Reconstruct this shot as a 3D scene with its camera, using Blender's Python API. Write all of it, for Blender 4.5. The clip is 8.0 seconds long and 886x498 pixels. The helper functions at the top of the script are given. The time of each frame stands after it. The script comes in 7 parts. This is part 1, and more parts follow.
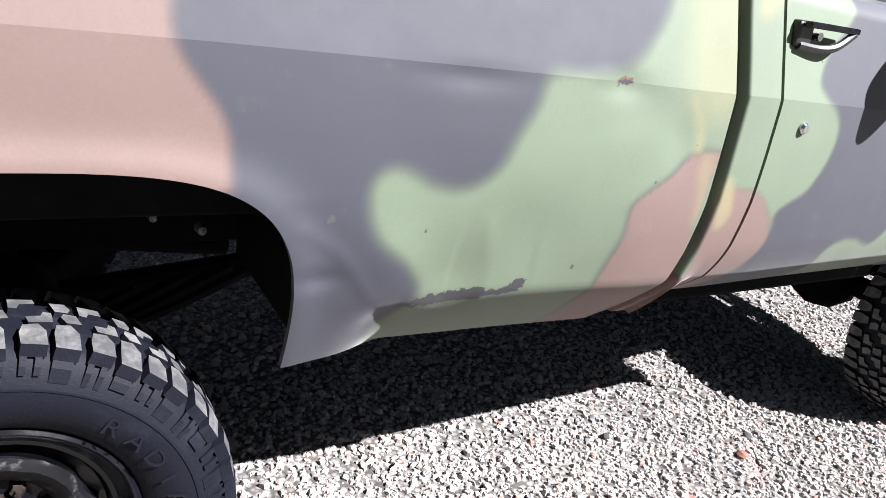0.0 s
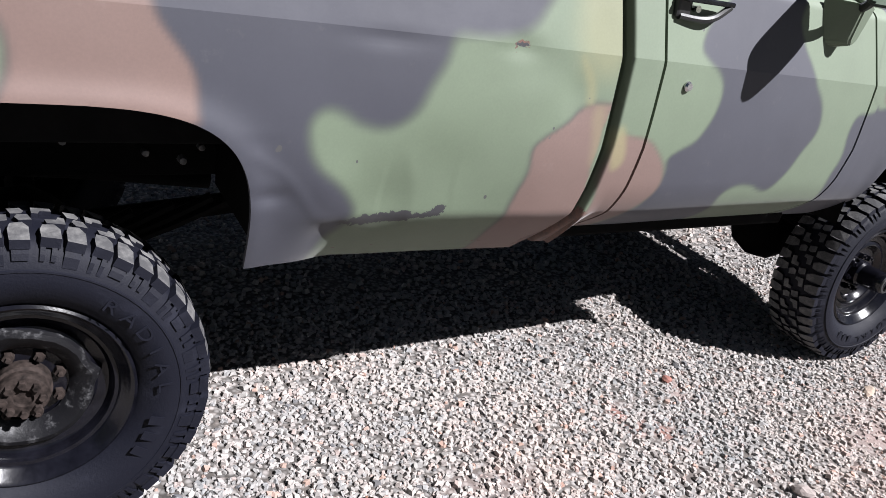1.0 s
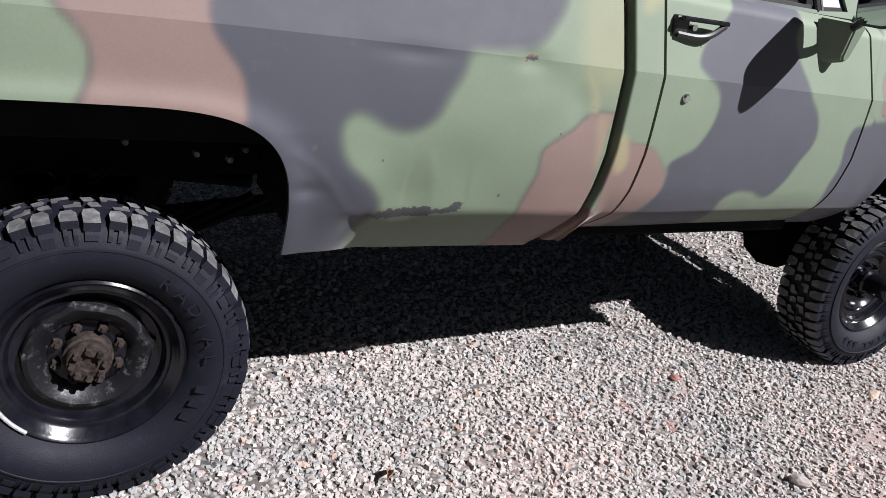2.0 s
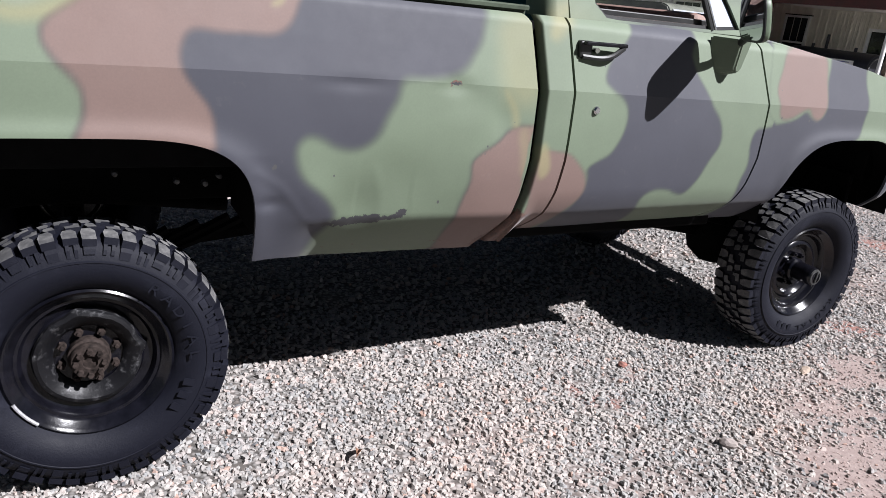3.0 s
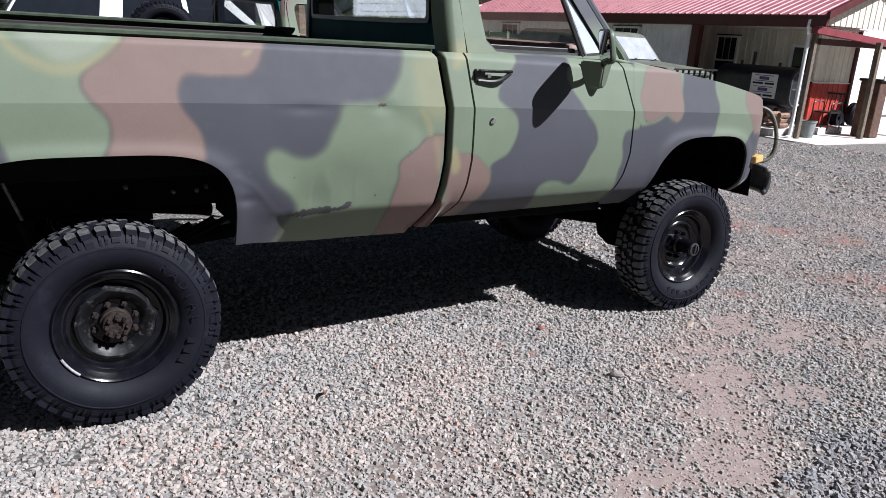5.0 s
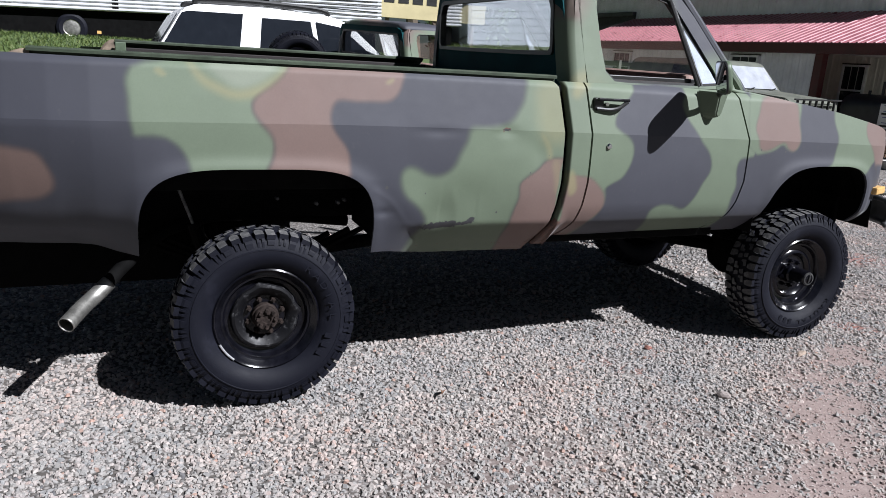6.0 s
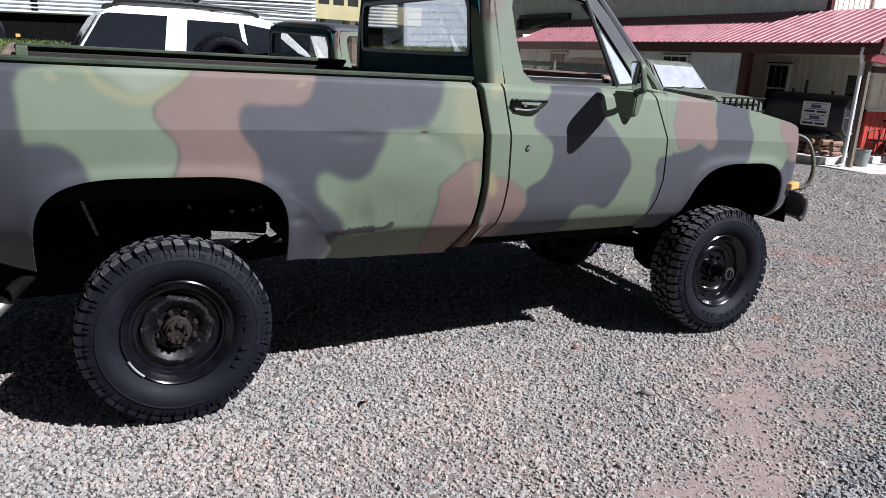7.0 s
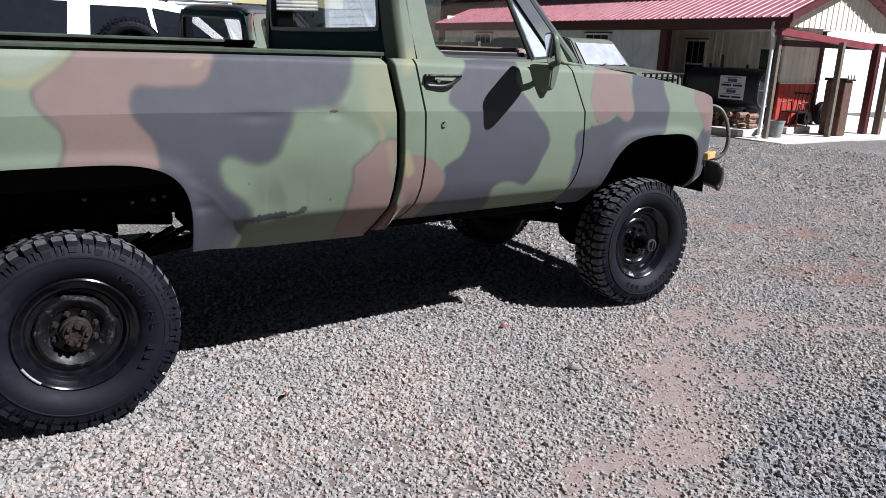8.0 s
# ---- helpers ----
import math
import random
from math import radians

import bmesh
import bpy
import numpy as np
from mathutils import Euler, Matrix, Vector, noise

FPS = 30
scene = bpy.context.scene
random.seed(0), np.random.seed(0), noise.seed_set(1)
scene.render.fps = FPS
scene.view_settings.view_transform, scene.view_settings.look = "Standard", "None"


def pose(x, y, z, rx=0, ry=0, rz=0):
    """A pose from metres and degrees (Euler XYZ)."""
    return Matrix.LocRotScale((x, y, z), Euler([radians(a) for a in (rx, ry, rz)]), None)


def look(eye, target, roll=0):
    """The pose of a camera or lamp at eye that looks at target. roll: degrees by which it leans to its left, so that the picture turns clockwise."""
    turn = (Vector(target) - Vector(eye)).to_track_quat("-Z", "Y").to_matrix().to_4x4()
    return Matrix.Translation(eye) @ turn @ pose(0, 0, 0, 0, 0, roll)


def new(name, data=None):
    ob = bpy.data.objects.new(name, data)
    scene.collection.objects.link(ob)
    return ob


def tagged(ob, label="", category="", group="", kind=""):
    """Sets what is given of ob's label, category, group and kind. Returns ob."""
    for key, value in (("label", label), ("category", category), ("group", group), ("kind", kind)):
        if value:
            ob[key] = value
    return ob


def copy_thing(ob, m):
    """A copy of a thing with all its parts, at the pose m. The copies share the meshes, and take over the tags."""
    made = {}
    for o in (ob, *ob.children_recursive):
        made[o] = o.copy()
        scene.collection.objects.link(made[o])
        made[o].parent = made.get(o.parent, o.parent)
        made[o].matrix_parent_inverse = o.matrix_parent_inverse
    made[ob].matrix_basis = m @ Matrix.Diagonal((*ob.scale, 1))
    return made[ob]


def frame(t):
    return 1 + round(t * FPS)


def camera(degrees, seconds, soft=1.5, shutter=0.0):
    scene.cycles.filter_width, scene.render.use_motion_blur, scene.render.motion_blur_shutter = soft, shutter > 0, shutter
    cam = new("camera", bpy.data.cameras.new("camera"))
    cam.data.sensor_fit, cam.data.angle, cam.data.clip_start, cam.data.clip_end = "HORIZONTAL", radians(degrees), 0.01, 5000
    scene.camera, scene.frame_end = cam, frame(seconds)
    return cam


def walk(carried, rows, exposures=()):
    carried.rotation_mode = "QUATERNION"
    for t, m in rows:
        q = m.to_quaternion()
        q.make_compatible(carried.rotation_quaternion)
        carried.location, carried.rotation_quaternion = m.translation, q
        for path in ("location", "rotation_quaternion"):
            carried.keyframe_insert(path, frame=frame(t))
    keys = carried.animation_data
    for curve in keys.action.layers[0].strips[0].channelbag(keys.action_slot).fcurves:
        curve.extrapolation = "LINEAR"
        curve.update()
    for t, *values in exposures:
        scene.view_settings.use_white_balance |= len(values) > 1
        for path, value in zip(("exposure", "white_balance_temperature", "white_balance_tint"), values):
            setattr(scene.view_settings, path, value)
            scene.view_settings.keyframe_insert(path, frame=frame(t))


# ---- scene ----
cam = camera(63.0, 8.0, soft=0.62)
PATH = [
    (0, (0.05, -1.114, 1.438), (1.052, 0.487, 0.779), 8.2),
    (0.5, (0.121, -1.348, 1.453), (1.12, 0.23, 0.736), 9.4),
    (1, (0.035, -1.538, 1.488), (1.006, 0.048, 0.752), 8.8),
    (1.5, (-0.01, -1.715, 1.482), (0.952, -0.11, 0.776), 9.4),
    (1.7, (-0.031, -1.721, 1.491), (0.879, -0.087, 0.782), 9.0),
    (2.8, (-0.044, -2.031, 1.503), (0.873, -0.366, 0.883), 7.0),
    (3, (-0.065, -2.136, 1.524), (0.859, -0.47, 0.917), 5.4),
    (3.5, (-0.231, -2.314, 1.534), (0.782, -0.732, 0.849), 4.0),
    (4, (-0.221, -2.552, 1.563), (0.747, -0.891, 1.013), 3.3),
    (4.2, (-0.255, -2.615, 1.542), (0.787, -0.991, 1.016), 3.8),
    (5.3, (-0.385, -3.035, 1.552), (0.579, -1.362, 1.031), 1.8),
    (5.5, (-0.465, -3.079, 1.536), (0.444, -1.376, 1.012), 2.1),
    (6, (-0.517, -3.14, 1.556), (0.239, -1.347, 1.093), 2.9),
    (6.5, (-0.442, -3.148, 1.566), (0.328, -1.36, 1.109), 3.4),
    (7, (-0.376, -3.137, 1.565), (0.514, -1.404, 1.112), 2.4),
    (7.5, (-0.354, -3.138, 1.553), (0.664, -1.485, 1.073), 1.7),
    (8, (-0.251, -3.089, 1.527), (0.788, -1.451, 1.039), 1.0),
]
EXPOSURE = [(t, e + 0.40, k, g) for t, e, k, g in (
    (0.0, 1.66, 6150, 13), (0.5, 1.31, 6150, 13), (1.0, 1.06, 6150, 13), (1.5, 0.94, 6150, 13), (3.0, 0.88, 6120, 13),
    (4.0, 0.75, 6050, 12), (5.5, 0.55, 5950, 11), (6.5, 0.50, 5950, 11), (8.0, 0.56, 5950, 11))]
walk(cam, [(t, look(eye, target, roll)) for t, eye, target, roll in PATH], EXPOSURE)

# ---- world, sun ----
SUN_TO = Vector((0.64, -0.84, 1.0)).normalized()
world = bpy.data.worlds.new("sky")
scene.world = world
world.use_nodes = True
wn = world.node_tree.nodes
sky = wn.new("ShaderNodeTexSky")
sky.sky_type, sky.sun_disc = "NISHITA", False
sky.sun_elevation = math.asin(SUN_TO.z)
sky.sun_rotation = math.atan2(SUN_TO.x, SUN_TO.y)
world.node_tree.links.new(sky.outputs[0], wn["Background"].inputs[0])
wn["Background"].inputs[1].default_value = 0.0088
lamp = bpy.data.lights.new("sun", "SUN")
lamp.energy, lamp.angle, lamp.color = 5.0, radians(0.5), (1.0, 0.97, 0.95)
new("sun", lamp).matrix_world = look(SUN_TO * 40, (0, 0, 0))

# ---- materials ----


def shader(name, rough=0.6, metal=0.0):
    m = bpy.data.materials.new(name)
    m.use_nodes = True
    nt = m.node_tree
    b = nt.nodes["Principled BSDF"]
    b.inputs["Roughness"].default_value = rough
    b.inputs["Metallic"].default_value = metal
    return m, nt, b


def noise_tex(nt, scale, detail=4.0, rough=0.6, coords="Object"):
    tc = nt.nodes.new("ShaderNodeTexCoord")
    t = nt.nodes.new("ShaderNodeTexNoise")
    t.inputs["Scale"].default_value = scale
    t.inputs["Detail"].default_value = detail
    t.inputs["Roughness"].default_value = rough
    nt.links.new(tc.outputs[coords], t.inputs["Vector"])
    return t


def ramp(nt, src, stops):
    r = nt.nodes.new("ShaderNodeValToRGB")
    e = r.color_ramp.elements
    e[0].position, e[0].color = stops[0][0], (*stops[0][1], 1)
    e[1].position, e[1].color = stops[-1][0], (*stops[-1][1], 1)
    for p, c in stops[1:-1]:
        k = e.new(p)
        k.color = (*c, 1)
    nt.links.new(src, r.inputs[0])
    return r


def mix(nt, kind, fac, a, b):
    n = nt.nodes.new("ShaderNodeMix")
    n.data_type, n.blend_type = "RGBA", kind
    for sock, v in ((n.inputs[0], fac), (n.inputs[6], a), (n.inputs[7], b)):
        if isinstance(v, bpy.types.NodeSocket):
            nt.links.new(v, sock)
        elif isinstance(v, (int, float)):
            sock.default_value = v
        else:
            sock.default_value = (*v, 1)
    return n.outputs[2]


def bumped(nt, b, src, strength, dist=0.01):
    n = nt.nodes.new("ShaderNodeBump")
    n.inputs["Strength"].default_value = strength
    n.inputs["Distance"].default_value = dist
    nt.links.new(src, n.inputs["Height"])
    nt.links.new(n.outputs[0], b.inputs["Normal"])


def plain(name, col, rough=0.6, metal=0.0, vary=0.25, scale=8.0, bump=0.1, fine=90.0, dist=0.003, spec=0.5):
    """A surface with large stains and fine grain over one base colour."""
    m, nt, b = shader(name, rough, metal)
    b.inputs["Specular IOR Level"].default_value = spec
    big, small = noise_tex(nt, scale, 5), noise_tex(nt, fine, 3)
    lo, hi = tuple(c * (1 - vary) for c in col), tuple(min(1, c * (1 + vary)) for c in col)
    r = ramp(nt, big.outputs[0], [(0.3, lo), (0.7, hi)])
    c = mix(nt, "OVERLAY", 0.25 * min(1, vary * 3), r.outputs[0], small.outputs[0])
    nt.links.new(c, b.inputs["Base Color"])
    rr = nt.nodes.new("ShaderNodeMapRange")
    rr.inputs["To Min"].default_value, rr.inputs["To Max"].default_value = max(0.02, rough - 0.1), min(1, rough + 0.1)
    nt.links.new(big.outputs[0], rr.inputs["Value"])
    nt.links.new(rr.outputs[0], b.inputs["Roughness"])
    if bump:
        bumped(nt, b, small.outputs[0], bump, dist)
    return m


def glass_mat(name, tint=(0.97, 0.98, 0.98), gloss=(0.75, 0.04), rough=0.02):
    m, nt, b = shader(name, rough)
    b.inputs["Base Color"].default_value = (*tint, 1)
    b.inputs["IOR"].default_value = 1.5
    tr = nt.nodes.new("ShaderNodeBsdfTransparent")
    tr.inputs[0].default_value = (*tint, 1)
    gl = nt.nodes.new("ShaderNodeBsdfGlossy")
    gl.inputs["Roughness"].default_value = rough
    fr = nt.nodes.new("ShaderNodeLayerWeight")
    fr.inputs[0].default_value = 0.5
    cube = nt.nodes.new("ShaderNodeMath")
    cube.operation = "POWER"
    cube.inputs[1].default_value = 2.6
    nt.links.new(fr.outputs["Facing"], cube.inputs[0])
    add = nt.nodes.new("ShaderNodeMath")
    add.operation = "MULTIPLY_ADD"
    add.inputs[1].default_value, add.inputs[2].default_value = gloss
    nt.links.new(cube.outputs[0], add.inputs[0])
    ms = nt.nodes.new("ShaderNodeMixShader")
    nt.links.new(add.outputs[0], ms.inputs[0])
    nt.links.new(tr.outputs[0], ms.inputs[1])
    nt.links.new(gl.outputs[0], ms.inputs[2])
    nt.links.new(ms.outputs[0], nt.nodes["Material Output"].inputs[0])
    return m


GREEN, GREY, BROWN, YELLOW = (0.0840, 0.1130, 0.0690), (0.0150, 0.0163, 0.0270), (0.1120, 0.0690, 0.0565), (0.195, 0.176, 0.079)


def camo_paint():
    m, nt, b = shader("camouflage_paint", 0.5)
    at = nt.nodes.new("ShaderNodeAttribute")
    at.attribute_name = "camo"
    big, fine, grime = noise_tex(nt, 2.2, 5), noise_tex(nt, 160, 2), noise_tex(nt, 14, 6, 0.7)
    c = mix(nt, "OVERLAY", 0.22, at.outputs["Color"], big.outputs[0])
    c = mix(nt, "OVERLAY", 0.10, c, fine.outputs[0])
    dust = ramp(nt, grime.outputs[0], [(0.62, (0, 0, 0)), (0.85, (0.10, 0.10, 0.10))])
    c = mix(nt, "MIX", dust.outputs[0], c, (0.30, 0.27, 0.24))
    # small chips and scuffs
    vo = nt.nodes.new("ShaderNodeTexVoronoi")
    vo.inputs["Scale"].default_value = 11
    tc = nt.nodes.new("ShaderNodeTexCoord")
    nt.links.new(tc.outputs["Object"], vo.inputs["Vector"])
    chip = ramp(nt, vo.outputs["Distance"], [(0.0, (1, 1, 1)), (0.028, (1, 1, 1)), (0.04, (0, 0, 0)), (1.0, (0, 0, 0))])
    gate = ramp(nt, noise_tex(nt, 3.1, 2).outputs[0], [(0.56, (0, 0, 0)), (0.6, (0.8, 0.8, 0.8))])
    cm = mix(nt, "MULTIPLY", 1.0, chip.outputs[0], gate.outputs[0])
    c = mix(nt, "MIX", cm, c, (0.05, 0.05, 0.05))
    # flaked paint, rust and single marks where the panel was hit
    wear = nt.nodes.new("ShaderNodeAttribute")
    wear.attribute_name = "wear"
    ws_ = nt.nodes.new("ShaderNodeSeparateColor")
    nt.links.new(wear.outputs["Color"], ws_.inputs[0])

    def flaked(channel, scale, level, col, base):
        rag = noise_tex(nt, scale, 5, 0.7)
        sub = nt.nodes.new("ShaderNodeMath")
        sub.operation = "MULTIPLY_ADD"
        nt.links.new(rag.outputs[0], sub.inputs[0])
        sub.inputs[1].default_value = 0.72
        half = nt.nodes.new("ShaderNodeMath")
        half.operation = "MULTIPLY"
        half.inputs[1].default_value = 0.5
        nt.links.new(channel, half.inputs[0])
        nt.links.new(half.outputs[0], sub.inputs[2])
        f = ramp(nt, sub.outputs[0], [(level / 2, (0, 0, 0)), (level / 2 + 0.008, (1, 1, 1))])
        return mix(nt, "MIX", f.outputs[0], base, col)

    rusty = ramp(nt, noise_tex(nt, 60, 5, 0.7).outputs[0], [(0.3, (0.03, 0.014, 0.010)), (0.7, (0.12, 0.05, 0.03))])
    c = flaked(ws_.outputs[1], 34, 1.19, rusty.outputs[0], c)
    c = flaked(ws_.outputs[0], 62, 1.22, (0.010, 0.010, 0.013), c)
    for px, pz, size in ((1.081, 0.920, 0.0045), (0.512, 1.050, 0.006), (0.507, 1.046, 0.004), (2.733, 1.241, 0.004), (2.919, 1.232, 0.0045), (1.235, 1.12, 0.003), (-0.72, 0.885, 0.003), (-0.83, 0.90, 0.003), (1.70, 1.41, 0.003), (0.70, 1.02, 0.003)):
        d = nt.nodes.new("ShaderNodeVectorMath")
        d.operation = "DISTANCE"
        flat = nt.nodes.new("ShaderNodeVectorMath")
        flat.operation = "MULTIPLY"
        flat.inputs[1].default_value = (1, 0, 0.75)
        nt.links.new(tc.outputs["Object"], flat.inputs[0])
        nt.links.new(flat.outputs[0], d.inputs[0])
        d.inputs[1].default_value = (px, 0, pz * 0.75)
        lt = nt.nodes.new("ShaderNodeMath")
        lt.operation = "LESS_THAN"
        nt.links.new(d.outputs["Value"], lt.inputs[0])
        lt.inputs[1].default_value = size
        c = mix(nt, "MIX", lt.outputs[0], c, (0.03, 0.03, 0.03))
    nt.links.new(c, b.inputs["Base Color"])
    rr = nt.nodes.new("ShaderNodeMapRange")
    rr.inputs["To Min"].default_value, rr.inputs["To Max"].default_value = 0.68, 0.80
    b.inputs["Specular IOR Level"].default_value = 0.92
    b.inputs["Sheen Weight"].default_value, b.inputs["Sheen Roughness"].default_value = 0.12, 0.32
    nt.links.new(grime.outputs[0], rr.inputs["Value"])
    nt.links.new(rr.outputs[0], b.inputs["Roughness"])
    bumped(nt, b, fine.outputs[0], 0.02, 0.002)
    return m


def dusty_rubber(name, col, dust, level=0.50, scale=16):
    """Rubber with pale scuffs and dried dust in patches and streaks."""
    m, nt, b = shader(name, 0.62)
    b.inputs["Specular IOR Level"].default_value = 0.20
    big, fine = noise_tex(nt, scale, 6, 0.72), noise_tex(nt, 140, 4, 0.7)
    f = ramp(nt, big.outputs[0], [(level - 0.06, (0, 0, 0)), (level + 0.04, (0.35, 0.35, 0.35)), (level + 0.20, (1, 1, 1))])
    g = mix(nt, "MULTIPLY", 0.7, f.outputs[0], fine.outputs[0])
    nt.links.new(mix(nt, "MIX", g, col, dust), b.inputs["Base Color"])
    rr = nt.nodes.new("ShaderNodeMapRange")
    rr.inputs["To Min"].default_value, rr.inputs["To Max"].default_value = 0.48, 0.85
    nt.links.new(big.outputs[0], rr.inputs["Value"])
    nt.links.new(rr.outputs[0], b.inputs["Roughness"])
    bumped(nt, b, fine.outputs[0], 0.35, 0.003)
    return m


CAMO = camo_paint()
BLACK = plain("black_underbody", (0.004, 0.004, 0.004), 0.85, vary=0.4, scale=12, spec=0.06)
TRIM = plain("black_trim", (0.010, 0.010, 0.010), 0.45, vary=0.3)
DARKGREEN = plain("dark_green_paint", (0.0060, 0.0430, 0.0480), 0.6, vary=0.25, scale=3, spec=0.03)
RAILDARK = plain("weathered_dark_olive_paint", (0.036, 0.047, 0.031), 0.6, vary=0.5, scale=7, spec=0.22)
TANCAP = plain("worn_tan_paint", (0.16, 0.125, 0.095), 0.6, vary=0.5, scale=14, spec=0.25)
RAILGREEN = plain("olive_green_paint", (0.075, 0.1013, 0.06375), 0.5, vary=0.3, scale=6)
RUST = plain("rusty_steel", (0.022, 0.0165, 0.0145), 0.8, vary=0.75, scale=55, bump=0.4, spec=0.12)
RUBBER = dusty_rubber("tyre_rubber", (0.0032, 0.0037, 0.0080), (0.018, 0.019, 0.030), 0.60, 9)
TREAD = dusty_rubber("worn_tread_rubber", (0.055, 0.055, 0.057), (0.20, 0.196, 0.19))
RIMBLACK = plain("black_wheel_enamel", (0.004, 0.004, 0.006), 0.17, vary=0.5, scale=18, bump=0.08, spec=0.38)
SCUFFED = plain("scuffed_steel", (0.15, 0.15, 0.15), 0.5, 0.6, vary=0.7, scale=30, bump=0.3)
DULLSTEEL = plain("dull_hub_steel", (0.05, 0.05, 0.05), 0.5, 0.5, vary=0.6, scale=30)
STEEL = plain("galvanised_pipe", (0.26, 0.255, 0.235), 0.45, 0.8, vary=0.35, scale=20)
WEIGHT = plain("dull_lead", (0.30, 0.30, 0.31), 0.5, 0.3, vary=0.3, scale=60)
CHROME = plain("worn_chrome", (0.55, 0.55, 0.55), 0.2, 1.0, vary=0.2)
AMBER = plain("amber_lens", (0.54, 0.3375, 0.12), 0.3, vary=0.15)
GLASS = glass_mat("window_glass", (0.995, 0.997, 0.996), (0.3, 0.012))
REARGLASS = glass_mat("glossy_rear_glass", gloss=(1.3, 0.10))
# pale blue base paints in the sky's reflection on the vent glass
VENTGLASS = plain("sky_painted_vent_glass", (0.42, 0.46, 0.54), 0.12, vary=0.25, scale=5, bump=0)
TINT = plain("dark_tinted_glass", (0.010, 0.012, 0.016), 0.04, vary=0.1, bump=0)
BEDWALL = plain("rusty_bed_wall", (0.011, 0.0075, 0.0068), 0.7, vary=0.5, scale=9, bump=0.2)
VINYL = plain("brown_vinyl", (0.10, 0.06, 0.05), 0.6, vary=0.3)
DARKVINYL = plain("dark_brown_vinyl", (0.022, 0.014, 0.012), 0.6, vary=0.3)
PALEVINYL = plain("faded_dash_pad", (0.20, 0.13, 0.11), 0.7, vary=0.3)


def mirror_mat():
    m, nt, b = shader("mirror_glass", 0.03, 1.0)
    b.inputs["Base Color"].default_value = (0.42, 0.44, 0.46, 1)
    return m


MIRROR = mirror_mat()

# ---- helpers of this scene ----


def part(name, bm, material, parent=None, label="", smooth=False, sharp=None):
    """Links a bmesh as one mesh object under a thing or a part."""
    me = bpy.data.meshes.new(name)
    bmesh.ops.recalc_face_normals(bm, faces=bm.faces)
    if smooth:
        lim = radians(sharp or 35)
        for f in bm.faces:
            f.smooth = True
        for e in bm.edges:
            if len(e.link_faces) == 2 and e.calc_face_angle(0) > lim:
                e.smooth = False
    bm.to_mesh(me)
    bm.free()
    me.materials.append(material)
    ob = new(name, me)
    ob.parent = parent
    if label:
        tagged(ob, label)
    return ob


def empty(name, m=None, **tags):
    ob = new(name)
    ob.empty_display_size = 0.2
    if m is not None:
        ob.matrix_basis = m
    return tagged(ob, **tags)


def box(bm, lo, hi, bevel=0.0, m=None):
    c = [(a + b) / 2 for a, b in zip(lo, hi)]
    d = [abs(b - a) for a, b in zip(lo, hi)]
    g = bmesh.ops.create_cube(bm, size=1.0, matrix=Matrix.Translation(c) @ Matrix.Diagonal((*d, 1)))
    vs = g["verts"]
    if bevel:
        es = list({e for v in vs for e in v.link_edges})
        r = bmesh.ops.bevel(bm, geom=es, offset=bevel, segments=2, affect="EDGES", profile=0.5)
        vs = list({v for f in r["faces"] for v in f.verts} | {v for v in vs if v.is_valid})
    if m is not None:
        bmesh.ops.transform(bm, matrix=m, verts=vs)
    return vs


def boxed(name, lo, hi, mat, parent=None, bevel=0.004, label="", m=None):
    bm = bmesh.new()
    box(bm, lo, hi, bevel, m)
    return part(name, bm, mat, parent, label)


def lathe(bm, profile, seg=48, m=None, close=False):
    """Turns (radius, along) pairs round the local y axis."""
    rings = []
    for k in range(seg):
        a = 2 * math.pi * k / seg
        rings.append([bm.verts.new((r * math.cos(a), y, r * math.sin(a))) for r, y in profile])
    n = len(profile)
    for k in range(seg):
        p, q = rings[k], rings[(k + 1) % seg]
        for i in range(n - 1 if not close else n):
            j = (i + 1) % n
            if profile[i][0] < 1e-6 and profile[j][0] < 1e-6:
                continue
            bm.faces.new((p[i], p[j], q[j], q[i]))
    bmesh.ops.remove_doubles(bm, verts=bm.verts, dist=1e-6)
    if m is not None:
        bmesh.ops.transform(bm, matrix=m, verts=bm.verts)


def tube(bm, pts, r, seg=12, caps=True):
    """A round pipe along points."""
    pts = [Vector(p) for p in pts]
    rings = []
    up = Vector((0.13, 0.21, 0.97))
    for i, p in enumerate(pts):
        d = (pts[min(i + 1, len(pts) - 1)] - pts[max(i - 1, 0)]).normalized()
        u = d.cross(up).normalized()
        v = d.cross(u).normalized()
        rings.append([bm.verts.new(p + r * (math.cos(2 * math.pi * k / seg) * u + math.sin(2 * math.pi * k / seg) * v)) for k in range(seg)])
    for a, b in zip(rings, rings[1:]):
        for k in range(seg):
            bm.faces.new((a[k], a[(k + 1) % seg], b[(k + 1) % seg], b[k]))
    if caps:
        bm.faces.new(rings[0][::-1])
        bm.faces.new(rings[-1])


def soft_line(pts, n=6):
    """A smooth line through control points (Catmull-Rom)."""
    p = [Vector(q) for q in pts]
    out = []
    for i in range(len(p) - 1):
        a, b, c, d = p[max(i - 1, 0)], p[i], p[i + 1], p[min(i + 2, len(p) - 1)]
        for k in range(n):
            t = k / n
            out.append(0.5 * ((2 * b) + (c - a) * t + (2 * a - 5 * b + 4 * c - d) * t * t + (3 * b - a - 3 * c + d) * t ** 3))
    out.append(p[-1])
    return out


def lerp_table(tab):
    xs, ys = [a for a, _ in tab], [b for _, b in tab]
    return lambda v: float(np.interp(v, xs, ys))


# ---- camouflage: patches on the body's side, as (x, z) outlines ----
PATCHES = []


